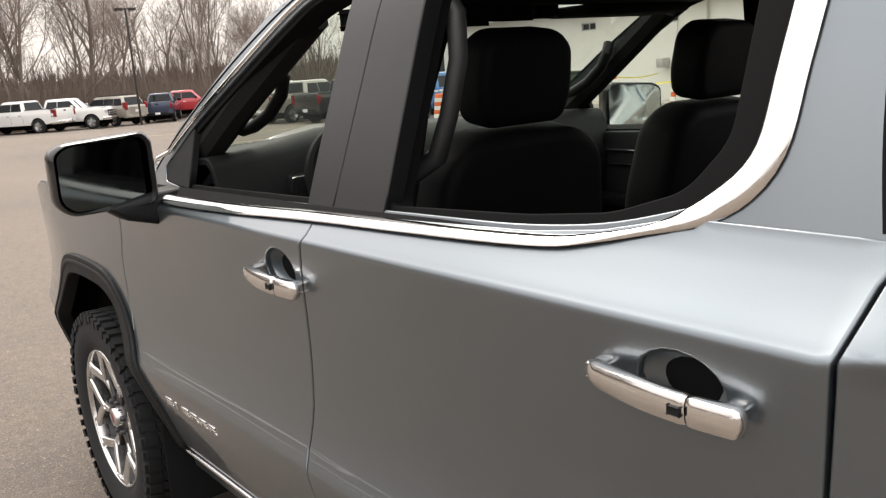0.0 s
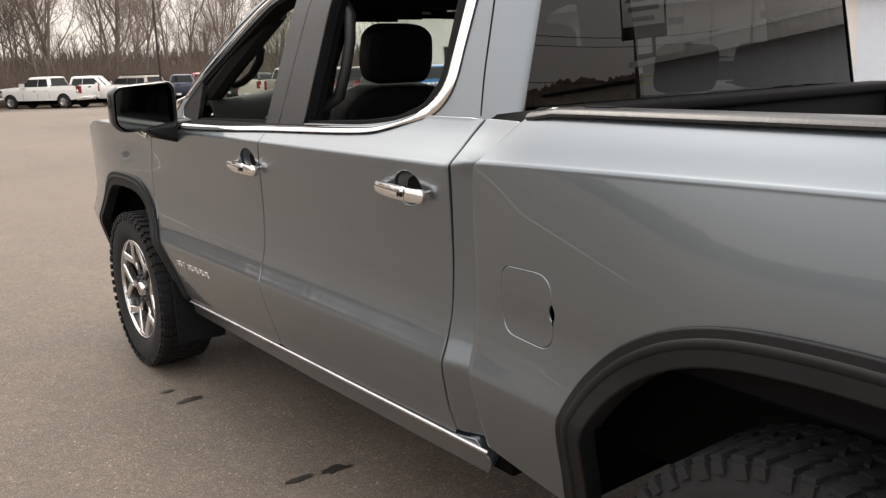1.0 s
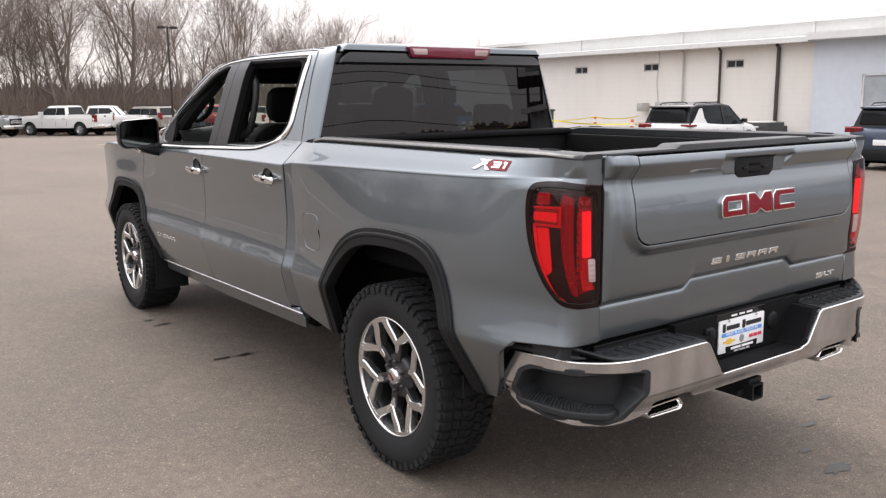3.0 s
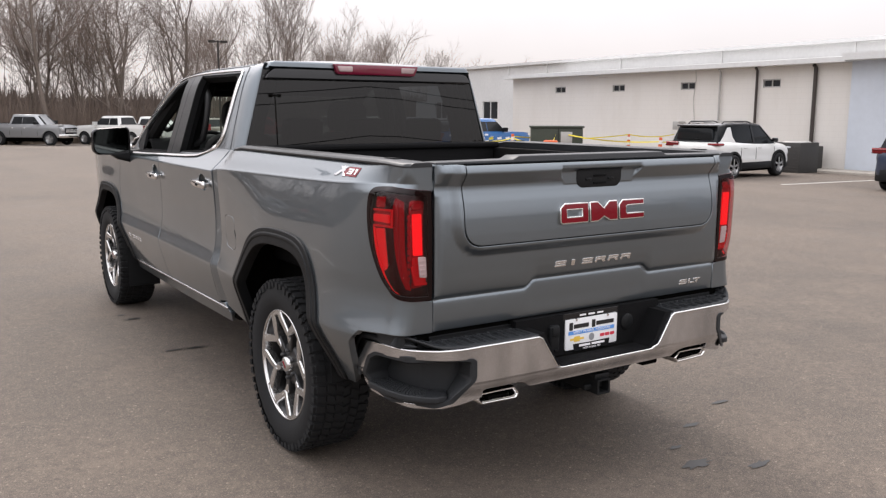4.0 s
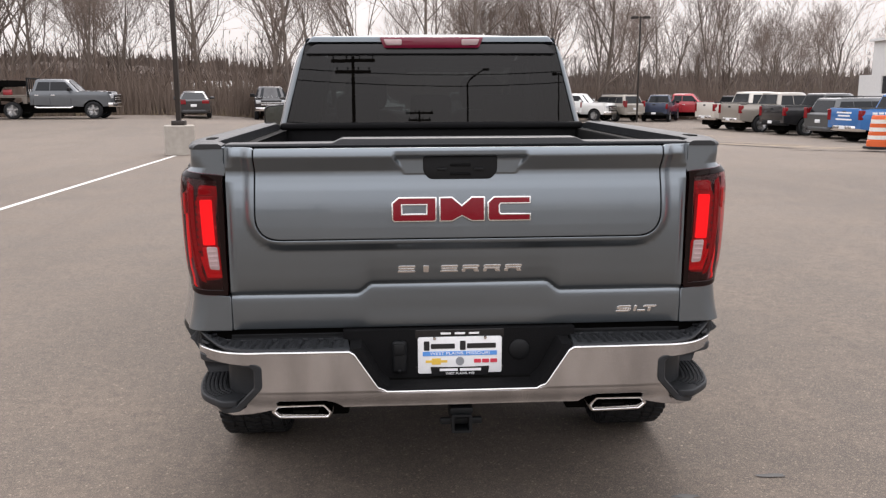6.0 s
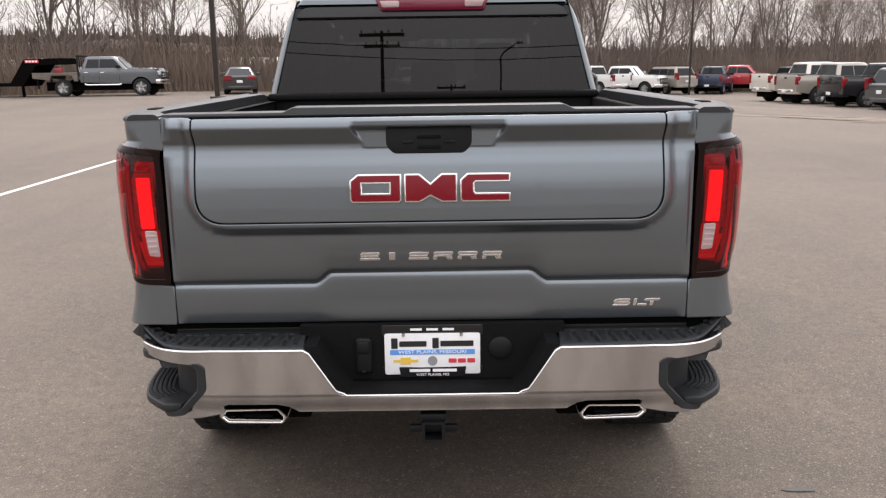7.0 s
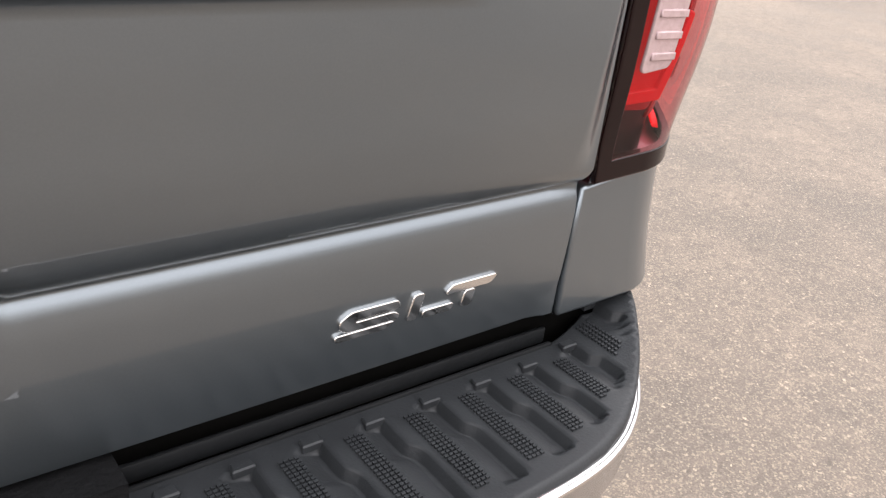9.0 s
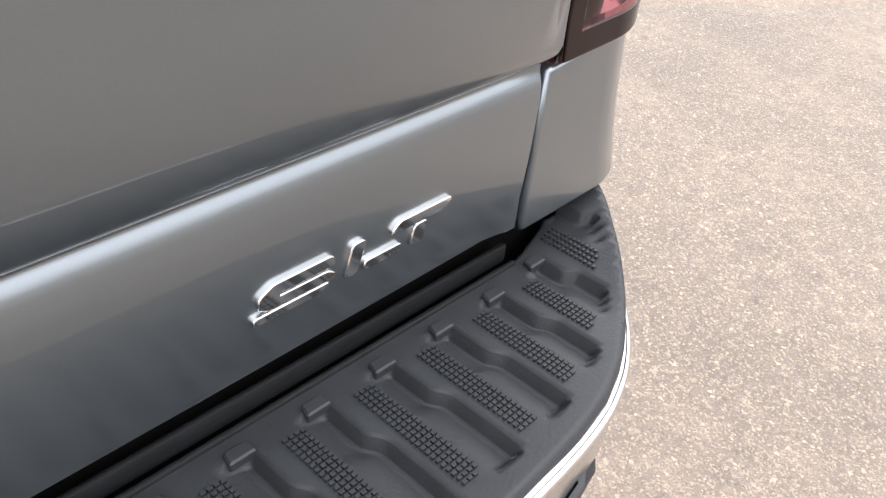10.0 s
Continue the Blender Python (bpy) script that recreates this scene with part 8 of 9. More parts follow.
    def house(t):
        """Corner-rounded outline at a share t of the height from belt to roof."""
        w = lerp(wb_, wr, t ** 1.15)
        ya, yb = lerp(b0, aft, t), lerp(b1, fore, t)
        z = lerp(belt - 0.05, top - 0.05, t)
        k = 0.10
        return [(-w + k * 0.6, ya, z), (-w, ya + k, z), (-w, lerp(ya, yb, 0.5), z), (-w + 0.01, yb - 0.30, z), (-w * 0.80, yb - 0.06, z), (-w * 0.4, yb, z), (w * 0.4, yb, z), (w * 0.80, yb - 0.06, z), (w - 0.01, yb - 0.30, z), (w, lerp(ya, yb, 0.5), z), (w, ya + k, z), (w - k * 0.6, ya, z)]
    cap = [(px * 0.90, lerp(py, (aft + fore) / 2, 0.10), top - 0.012) for px, py, pz in house(1.0)]
    crown = [(px * 0.55, lerp(py, (aft + fore) / 2, 0.40), top) for px, py, pz in house(1.0)]
    bm = bmesh.new()
    loft(bm, [house(0), house(0.35), house(0.7), house(1.0), cap, crown])
    part("cabin", bm, mat, e)

    def skin(sx, yy, t):
        """A place just off the cabin's side at a share t of its height."""
        ya, yb = lerp(b0, aft, t), lerp(b1, fore, t)
        w = lerp(wb_, wr, t ** 1.15)
        return Vector((sx * (w - 0.01 * ease((ya + yb) / 2, yb - 0.3, yy)), yy, lerp(belt - 0.05, top - 0.05, t)))

    def pane(name, quad, out, lab=""):
        """A thin dark pane over four corners, pushed out along out."""
        bm = bmesh.new()
        n = 4
        grid = [[bm.verts.new(Vector(quad[0]).lerp(quad[1], i / n).lerp(Vector(quad[3]).lerp(quad[2], i / n), j / n) + Vector(out) * d) for i in range(n + 1) for j in range(n + 1)] for d in (0.012, -0.02)]
        for i in range(n):
            for j in range(n):
                q = (i * (n + 1) + j, (i + 1) * (n + 1) + j, (i + 1) * (n + 1) + j + 1, i * (n + 1) + j + 1)
                bm.faces.new([grid[0][k] for k in q])
                bm.faces.new([grid[1][k] for k in q[::-1]])
        rim = [i * (n + 1) for i in range(n + 1)] + [n * (n + 1) + j for j in range(1, n + 1)] + [i * (n + 1) + n for i in range(n - 1, -1, -1)] + [j for j in range(n - 1, 0, -1)]
        for p, q in zip(rim, rim[1:] + rim[:1]):
            bm.faces.new((grid[0][p], grid[0][q], grid[1][q], grid[1][p]))
        bmesh.ops.recalc_face_normals(bm, faces=bm.faces)
        part(name, bm, car_glass, e, lab)

    def front_y(t):
        return lerp(b1, fore, t) - 0.20

    def back_y(t):
        return lerp(b0, aft, t) + (0.17 if kind != "sedan" else 0.30)
    lo_t, hi_t = 0.16, 0.84
    splits = (lerp(r0, r1, 0.50),) if kind != "suv" else (lerp(r0, r1, 0.62), lerp(r0, r1, 0.28))
    for sx in (-1, 1):
        marks = [front_y] + [(lambda t, m=m: m) for m in splits] + [back_y]
        for k, (f, b) in enumerate(zip(marks, marks[1:])):
            g0, g1 = (0.016 if k else 0.0), 0.016
            last = k == len(marks) - 2
            pane("side_window", [skin(sx, b(lo_t) + (g1 if not last else 0), lo_t), skin(sx, f(lo_t) - g0, lo_t), skin(sx, f(hi_t) - g0, hi_t), skin(sx, b(hi_t) + (g1 if not last else 0), hi_t)], (sx, 0, 0))
    for front in (True, False):
        q = []
        for t in (0.14, 0.90):
            w = lerp(wb_, wr, t ** 1.15) * (0.70 if front else 0.84)
            q.append((lerp(b1, fore, t) + (-0.03 if front else 0) if front else lerp(b0, aft, t), lerp(belt - 0.05, top - 0.05, t), w))
        pane("windscreen" if front else "rear_window", [(-q[0][2], q[0][0], q[0][1]), (q[0][2], q[0][0], q[0][1]), (q[1][2], q[1][0], q[1][1]), (-q[1][2], q[1][0], q[1][1])], (0, 1 if front else -1, 0.35))
    # dark housings with the wheels standing in them
    for yy_ in ax:
        for sx in (-1, 1):
            if not (flatbed and yy_ < 0):
                bm = bmesh.new()
                box(bm, sx * (W * 0.55), sx * (W * 0.90), yy_ - arch * 0.98, yy_ + arch * 0.98, floor - 0.02, R + arch * 1.0)
                part("wheel_housing", bm, under_black, e)
            w = part("wheel", CAR_RIM, alloy_dark if dark_rim else bright_rim, e)
            w.matrix_basis = pose(sx * (W - 0.13), yy_, R, 0, 0, 0 if sx < 0 else 180) @ Matrix.Diagonal((1, R, R, 1))
            part("tyre", CAR_TYRE, rubber, w)
    # bumpers, lamps, grille, plate, mirrors, door lines
    chromed = kind == "pickup"
    for front in (True, False):
        if flatbed and not front:
            continue
        s = 1 if front else -1
        bm = bmesh.new()
        z0, z1 = floor - 0.02, floor + (0.20 if chromed else 0.16)
        prism(bm, rounded([(-W * 0.96, s * (hl - 0.30)), (-W * 0.92, s * (hl - 0.10)), (-W * 0.5, s * (hl + 0.07)), (W * 0.5, s * (hl + 0.07)), (W * 0.92, s * (hl - 0.10)), (W * 0.96, s * (hl - 0.30))], 0.06), z0, z1, "xy", 0.03, 2)
        part("bumper", smooth_all(bm), (chrome if chromed and not dark_rim else (trim_black if chromed or front else mat)), e)
        for sx in (-1, 1):
            bm = bmesh.new()
            if front:
                prism(bm, rounded([(sx * W * 0.50, hood - 0.34), (sx * W * 0.86, hood - 0.36), (sx * W * 0.89, hood - 0.16), (sx * W * 0.50, hood - 0.20)], 0.03), hl - 0.36, hl - 0.075, "xz", 0.02)
                part("headlamp", bm, lamp_clear, e)
            else:
                z2 = rail - 0.42 if kind == "pickup" else belt - 0.20
                z3 = rail - 0.05 if kind == "pickup" else belt + (0.20 if kind == "suv" else 0.0)
                w0, w1 = (0.80, 0.955) if kind == "pickup" else ((0.78, 0.95) if kind == "suv" else (0.48, 0.90))
                box(bm, sx * W * w0, sx * W * w1, -hl - 0.016, -hl + 0.20, z2, z3, 0.03, 2)
                part("tail_lamp", smooth_all(bm), lamp_red, e)
    bm = bmesh.new()
    prism(bm, rounded([(-W * 0.56, floor + 0.20), (W * 0.56, floor + 0.20), (W * 0.60, hood - 0.18), (-W * 0.60, hood - 0.18)], 0.04), hl - 0.12, hl + 0.012, "xz", 0.01)
    part("grille", bm, gloss_black, e)
    for t in (0.35, 0.62) if kind == "pickup" else (0.6,):
        bm = bmesh.new()
        z = lerp(floor + 0.20, hood - 0.18, t)
        box(bm, -W * 0.60, W * 0.60, hl - 0.02, hl + 0.024, z - 0.022, z + 0.022, 0.008)
        part("grille_bar", bm, chrome if not dark_rim else trim_black, e)
    if not flatbed:
        bm = bmesh.new()
        box(bm, -0.155, 0.155, -hl - (0.085 if chromed else 0.03), -hl + 0.0, floor + (0.06 if chromed else 0.32), floor + (0.19 if chromed else 0.46), 0.004)
        part("number_plate", bm, plate_white, e, "plain pale number plate")
    for sx in (-1, 1):
        bm = bmesh.new()
        box(bm, sx * W * 0.92, sx * (W + 0.21), b1 - 0.52, b1 - 0.42, belt + 0.02, belt + (0.22 if kind == "pickup" else 0.15), 0.035, 2)
        part("door_mirror", smooth_all(bm), mat if kind != "pickup" or colour == "white" else trim_black, e)
        lines = (b1 - 0.42, splits[0]) + ((b0 + 0.10,) if kind == "pickup" else (splits[0] - 0.95,))
        for yy_ in lines:
            bm = bmesh.new()
            box(bm, sx * (W * 0.985 - 0.01), sx * (W * 0.985 + 0.004), yy_ - 0.007, yy_ + 0.007, floor + 0.12, belt - 0.10)
            part("door_gap", bm, seal, e)
        for yy_ in lines[1:]:
            bm = bmesh.new()
            box(bm, sx * (W * 0.985 - 0.01), sx * (W * 0.985 + 0.03), yy_ + 0.07, yy_ + 0.27, belt - 0.20, belt - 0.16, 0.012)
            part("door_handle", bm, chrome if chromed else mat, e)
    if kind == "suv" or rack:
        for sx in (-1, 1):
            bm = bmesh.new()
            tube(bm, [(sx * wr * 0.85, r0 + 0.25, top - 0.02), (sx * wr * 0.85, r0 + 0.35, top + 0.05), (sx * wr * 0.85, r1 - 0.4, top + 0.05), (sx * wr * 0.85, r1 - 0.3, top - 0.02)], 0.018, 6)
            part("roof_rail", bm, trim_black, e)
    bm = bmesh.new()
    box(bm, -W * 0.62, W * 0.62, -hl + 0.25, hl - 0.3, 0.24 + lift * 0.5, floor + 0.12)
    part("underbody", bm, under_black, e)
    return e


flat_steel = plain("rusty_flat_steel", (0.16, 0.14, 0.12), 0.8, 0.2, 0.3, 6)


def face(dx, dy):
    """The heading, in degrees, of a vehicle that points along (dx, dy)."""
    return math.degrees(math.atan2(-dx, dy))


def build_crossover(colour, x, y, heading, label, roof="black", dark_bumper=True):
    """A compact crossover: swept dark glasshouse, kicked-up rear pillar, black cladding round the arches."""
    e = empty("parked_suv", x, y, ground_z(x, y) - 0.004, heading)
    tagged(e, label, "SUV", "parked vehicles")
    mat, top_mat = V_PAINT[colour], V_PAINT[roof]
    R, ax = 0.365, (-1.36, 1.28)
    low = curve([(-2.2, 0.42), (-1.9, 0.36), (1.9, 0.34), (2.2, 0.40)])
    belt = curve([(-2.2, 0.98), (-2.12, 1.08), (-1.9, 1.13), (-0.8, 1.08), (0.6, 1.03), (1.1, 1.02), (1.35, 1.02), (1.8, 0.97), (2.08, 0.86), (2.2, 0.68)])
    wide = curve([(-2.2, 0.70), (-2.14, 0.80), (-2.0, 0.865), (-1.6, 0.90), (1.5, 0.90), (1.9, 0.86), (2.08, 0.78), (2.2, 0.62)])

    def section(yy):
        w, b, f = wide(yy), belt(yy), low(yy)
        h = [(0.90, 0.0), (0.97, 0.06), (1.0, 0.20), (0.985, 0.40), (0.975, 0.52), (1.0, 0.70), (0.985, 0.80), (0.94, 0.92), (0.86, 1.0)]
        half = [(w * a, lerp(f, b, t)) for a, t in h]
        crown = 0.045 * ease(1.0, 1.4, yy)
        mid = [(w * 0.5, b + crown), (0, b + crown * 1.3)]
        pts = half + mid
        return [(-px, yy, pz) for px, pz in pts] + [(px, yy, pz) for px, pz in pts[::-1][1:]]
    ys = [-2.2, -2.17, -2.12, -2.0, -1.8, -1.5, -1.1, -0.6, 0, 0.5, 0.9, 1.15, 1.4, 1.7, 1.9, 2.02, 2.1, 2.16, 2.2]
    bm = bmesh.new()
    loft(bm, [section(v) for v in ys])
    part("body", bm, mat, e)
    # glasshouse
    roof_z = curve([(-2.0, 1.56), (-1.85, 1.60), (-1.2, 1.645), (-0.4, 1.66), (0.2, 1.64), (0.50, 1.60)])

    def house(t, grow=0.0):
        """Outline of the glasshouse at a share t of its height."""
        back, fore = lerp(-2.08, -1.88, t), lerp(1.22, 0.42, t)
        wb, wf = lerp(0.80, 0.66, t) + grow, lerp(0.82, 0.66, t) + grow
        out = []
        for k in range(9):
            yy = lerp(back - grow, fore + grow, k / 8)
            tuck = 0.10 * (1 - math.sin(math.pi * lerp(0.12, 0.88, k / 8)) ** 0.4)
            out.append((lerp(wb, wf, k / 8) - tuck, yy, lerp(belt(max(-2.1, min(1.2, yy))) - 0.03, roof_z(max(-2.0, min(0.5, yy))), t)))
        return [(-a, b, c) for a, b, c in out] + [(a, b, c) for a, b, c in out[::-1]]
    bm = bmesh.new()
    loft(bm, [house(0), house(0.35), house(0.7), house(0.96)])
    part("glasshouse", bm, car_glass, e, "dark tinted windows")
    bm = bmesh.new()
    lid = [(p[0] * 0.90, p[1] * 0.97, p[2] + 0.012) for p in house(1.0)]
    loft(bm, [house(0.90, 0.008), house(0.97, 0.008), lid])
    part("roof", bm, top_mat, e, "gloss black roof" if roof == "black" else "")
    bm = bmesh.new()
    prism(bm, rounded([(-0.60, -2.12), (0.60, -2.12), (0.66, -1.80), (-0.66, -1.80)], 0.05), 1.555, 1.600, "xy", 0.012, 2)
    part("tail_spoiler", smooth_all(bm), top_mat, e)

    def on_house(sx, yy, t):
        ring = house(t, 0.010)[:9]
        for p, q in zip(ring, ring[1:]):
            if p[1] <= yy <= q[1]:
                k = (yy - p[1]) / (q[1] - p[1])
                return Vector((sx * -lerp(p[0], q[0], k), yy, lerp(p[2], q[2], k)))
        p = ring[0] if yy < ring[0][1] else ring[-1]
        return Vector((sx * -p[0], p[1], p[2]))

    def plate(name, sx, pts, m, lab=""):
        bm = bmesh.new()
        f = bm.faces.new([bm.verts.new(on_house(sx, a, b)) for a, b in pts])
        g = bmesh.ops.extrude_face_region(bm, geom=[f])["geom"]
        for v in (q for q in g if isinstance(q, bmesh.types.BMVert)):
            v.co.x += sx * 0.006
        bmesh.ops.recalc_face_normals(bm, faces=bm.faces)
        part(name, bm, m, e, lab)
    for sx in (-1, 1):
        plate("rear_pillar", sx, [(-2.02, 0.0), (-1.15, 0.0), (-1.28, 0.30), (-1.30, 0.80), (-1.46, 0.80), (-1.74, 0.34)], mat)
        plate("front_pillar", sx, [(1.17, 0.0), (1.20, 0.02), (0.50, 0.92), (0.40, 0.92)], top_mat)
        plate("middle_post", sx, [(-0.16, 0.0), (-0.06, 0.0), (-0.10, 0.92), (-0.20, 0.92)], gloss_black)
        bm = bmesh.new()
        box(bm, sx * 0.50, sx * 0.872, -2.185, -1.84, 1.0, 1.075, 0.034, 3)
        part("tail_lamp", smooth_all(bm), lamp_red, e)
        bm = bmesh.new()
        box(bm, sx * 0.46, sx * 0.84, 1.96, 2.14, 0.84, 0.90, 0.02)
        part("headlamp", bm, lamp_clear, e)
        bm = bmesh.new()
        box(bm, sx * 0.84, sx * 1.02, 0.86, 0.98, 1.06, 1.19, 0.03, 2)
        part("door_mirror", bm, gloss_black, e)
        for yy in (-0.95, -0.10, 0.98):
            bm = bmesh.new()
            w = wide(yy)
            box(bm, sx * (w - 0.006), sx * (w + 0.0015), yy - 0.005, yy + 0.005, 0.56, 0.92)
            part("door_gap", bm, seal, e)
        for yy in (-0.72, 0.12):
            bm = bmesh.new()
            box(bm, sx * 0.885, sx * 0.915, yy - 0.10, yy + 0.08, 0.90, 0.93, 0.008)
            part("door_handle", bm, mat, e)
        bm = bmesh.new()
        tube(bm, [(sx * 0.56, -1.6, 1.61), (sx * 0.56, -1.45, 1.685), (sx * 0.56, -0.2, 1.70), (sx * 0.56, 0.05, 1.655)], 0.016, 6)
        part("roof_rail", bm, trim_black, e)
        bm = bmesh.new()
        box(bm, sx * 0.80, sx * 0.912, ax[0] + 0.4, ax[1] - 0.4, 0.27, 0.49, 0.03)
        part("sill_cladding", bm, trim_black, e)
        for yy in ax:
            bm = bmesh.new()
            ring_o, ring_i = [], []
            for k in range(25):
                a = math.pi * (k / 24 * 1.16 - 0.08)
                c, s2 = math.cos(a), math.sin(a)
                ring_o.append((yy + 0.47 * c, R + 0.46 * s2))
                ring_i.append((yy + 0.40 * c, R + 0.395 * s2))
            prism(bm, ring_o + ring_i[::-1], sx * 0.80, sx * 0.918, "yz")
            part("arch_cladding", bm, trim_black, e)
            # dark disc on the uncut side, standing in for the arch's shaded hollow
            bm = bmesh.new()
            prism(bm, [(yy + 0.42 * math.cos(math.tau * k / 24), max(0.30, R + 0.41 * math.sin(math.tau * k / 24))) for k in range(24)], sx * 0.62, sx * 0.904, "yz")
            part("wheel_housing", bm, under_black, e)
            w = part("wheel", CAR_RIM, bright_rim, e)
            w.matrix_basis = pose(sx * 0.815, yy, R, 0, 0, 0 if sx < 0 else 180) @ Matrix.Diagonal((1, R, R, 1))
            part("tyre", CAR_TYRE, rubber, w)
    bm = bmesh.new()
    prism(bm, rounded([(-0.86, -1.80), (-0.84, -2.10), (-0.62, -2.225), (0.62, -2.225), (0.84, -2.10), (0.86, -1.80)], 0.06), 0.28, 0.58, "xy", 0.03, 2)
    part("rear_bumper", smooth_all(bm), trim_black if dark_bumper else mat, e, "black plastic rear bumper")
    bm = bmesh.new()
    prism(bm, rounded([(-0.86, 1.80), (-0.80, 2.10), (-0.55, 2.225), (0.55, 2.225), (0.80, 2.10), (0.86, 1.80)], 0.06), 0.26, 0.55, "xy", 0.03, 2)
    part("front_bumper", smooth_all(bm), trim_black, e)
    bm = bmesh.new()
    box(bm, -0.17, 0.17, -2.225, -2.19, 0.66, 0.80, 0.004)
    part("number_plate", bm, plate_white, e, "plain pale number plate")
    bm = bmesh.new()
    prism(bm, rounded([(-0.62, 1.16), (0.62, 1.16), (0.54, 1.50), (-0.54, 1.50)], 0.06), -2.075, -1.90, "xz", 0.01)
    part("rear_window", bm, car_glass, e)
    bm = bmesh.new()
    tube(bm, [(-0.35, -2.01, 1.20), (0.18, -2.09, 1.19)], 0.012, 6)
    part("rear_wiper", bm, trim_black, e)
    bm = bmesh.new()
    box(bm, -0.75, 0.75, -1.9, 1.9, 0.20, 0.42)
    part("underbody", bm, under_black, e)


build_crossover("white", 19.6, 14.9, face(1, 0.14), "white compact SUV with a black roof beside the building")
build_crossover("navy", 20.4, 8.7, face(1, 0.05), "dark blue compact SUV parked nose to the building", "navy")
build_car("pickup", "white", 10.2, 56.6, face(-0.62, 0.78), "white crew cab pickup at the edge of the lot")
build_car("pickup", "white", 12.7, 57.0, face(0.80, -0.62), "white pickup with a chrome front by the trees")
build_car("suv", "beige", 15.7, 58.2, face(-0.42, 0.91), "tan full-size SUV parked by the trees", lift=0.08)
build_car("pickup", "navy", 19.6, 59.2, face(0.45, 0.89), "dark blue pickup by the trees", dark_rim=True)
build_car("pickup", "red", 22.6, 63.0, face(0.9, -0.42), "red crew cab pickup by the trees", lift=0.1)
build_car("pickup", "black", 25.0, 58.6, face(0.9, 0.35), "black pickup behind the row near the trees", dark_rim=True)
build_car("pickup", "cream", 18.9, 41.2, face(1, 0.16), "cream crew cab pickup parked in the row", lift=0.06, lower="beige")
build_car("pickup", "beige", 19.1, 38.4, face(1, 0.16), "beige crew cab pickup parked in the row", lift=0.02)
build_car("pickup", "black", 19.9, 35.5, face(1, 0.16), "black pickup parked in the row", dark_rim=True)
build_car("suv", "charcoal", 20.2, 32.6, face(1, 0.16), "dark grey SUV parked in the row", lift=-0.05)
blue_truck = build_car("pickup", "blue", 20.2, 29.8, face(1, 0.158), "bright blue pickup with pale lettering on its side", lower="navy")
build_car("pickup", "black", -7.5, 50.2, face(0.15, -1), "black heavy pickup with a bright front facing the lot", lift=0.1)
build_car("suv", "black", -3.7, 50.3, face(0.35, -1), "black SUV facing the lot", lift=0.05)
build_car("suv", "white", -1.1, 52.0, face(0.5, -1), "white SUV facing the lot")
build_car("pickup", "light_grey", 4.9, 55.8, face(0.75, -0.65), "silver crew cab pickup near the trees", length=5.3)
build_car("pickup", "grey_green", -17.5, 43.0, face(1, 0.05), "muddy grey crew cab truck with a flat bed", flatbed=True, length=6.2, lift=0.12)
build_car("sedan", "black", -11.2, 46.3, face(-0.2, 1), "dark sedan seen from behind near the trees")
# plain bars for the lettering on the blue pickup
for k in range(9):
    bm = bmesh.new()
    box(bm, 0.960, 0.992, -2.45 + k * 0.27, -2.25 + k * 0.27, 1.13, 1.21, 0.001)
    part("lettering_bar", bm, print_white, blue_truck)
for k in range(14):
    bm = bmesh.new()
    yy, zz = -0.55 + (k % 7) * 0.27, 0.66 + 0.14 * (k % 2) + (0.13 if k > 6 else 0.0)
    prism(bm, [(yy, zz), (yy + 0.26, zz + 0.03), (yy + 0.22, zz + 0.13), (yy - 0.04, zz + 0.10)], 0.970, 0.9915, "yz")
    part("graphic_patch", bm, print_white if k % 3 else tape_yellow, blue_truck, "pale graphic patch")
for k, (zz, half) in enumerate(((1.16, 0.42), (1.04, 0.34), (0.90, 0.46))):
    bm = bmesh.new()
    box(bm, -half, half, -2.946, -2.938, zz, zz + 0.06)
    part("lettering_bar", bm, print_white, blue_truck)
# gooseneck trailer behind the flat bed
e = empty("gooseneck_trailer", -24.0, 43.0, ground_z(-24, 43))
tagged(e, "dark steel gooseneck trailer hitched to the flat bed truck", "trailer")
bm = bmesh.new()
prism(bm, [(-6.0, 0.72), (2.0, 0.72), (2.8, 1.9), (4.6, 1.95), (4.6, 1.65), (3.4, 1.6), (2.6, 0.55), (-6.0, 0.55)], -1.1, 1.1, "xz")
part("deck", bm, under_black, e)
bm = bmesh.new()
box(bm, 2.85, 3.55, -1.115, -1.105, 1.72, 1.87)
part("sign_plate", bm, print_red, e)
for k in range(4):
    bm = bmesh.new()
    box(bm, 2.90 + k * 0.16, 3.01 + k * 0.16, -1.122, -1.116, 1.75, 1.84)
    part("sign_bar", bm, print_white, e)
for xx in (-3.2, -2.2):
    w = part("wheel", CAR_RIM, alloy_dark, e)
    w.matrix_basis = pose(xx, -1.0, 0.38, 0, 0, 90) @ Matrix.Diagonal((1, 0.38, 0.38, 1))
    part("tyre", CAR_TYRE, rubber, w)
bm = bmesh.new()
box(bm, 2.3, 2.42, -0.6, -0.48, 0, 0.8)
part("jack_leg", bm, under_black, e)

# ---- trees and woods ----
bark = plain("grey_brown_bark", (0.165, 0.134, 0.113), 0.95, 0, 0.3, 9, 0.5)
twig_mat = plain("brown_twigs", (0.225, 0.178, 0.150), 0.95, 0, 0.25, 4)


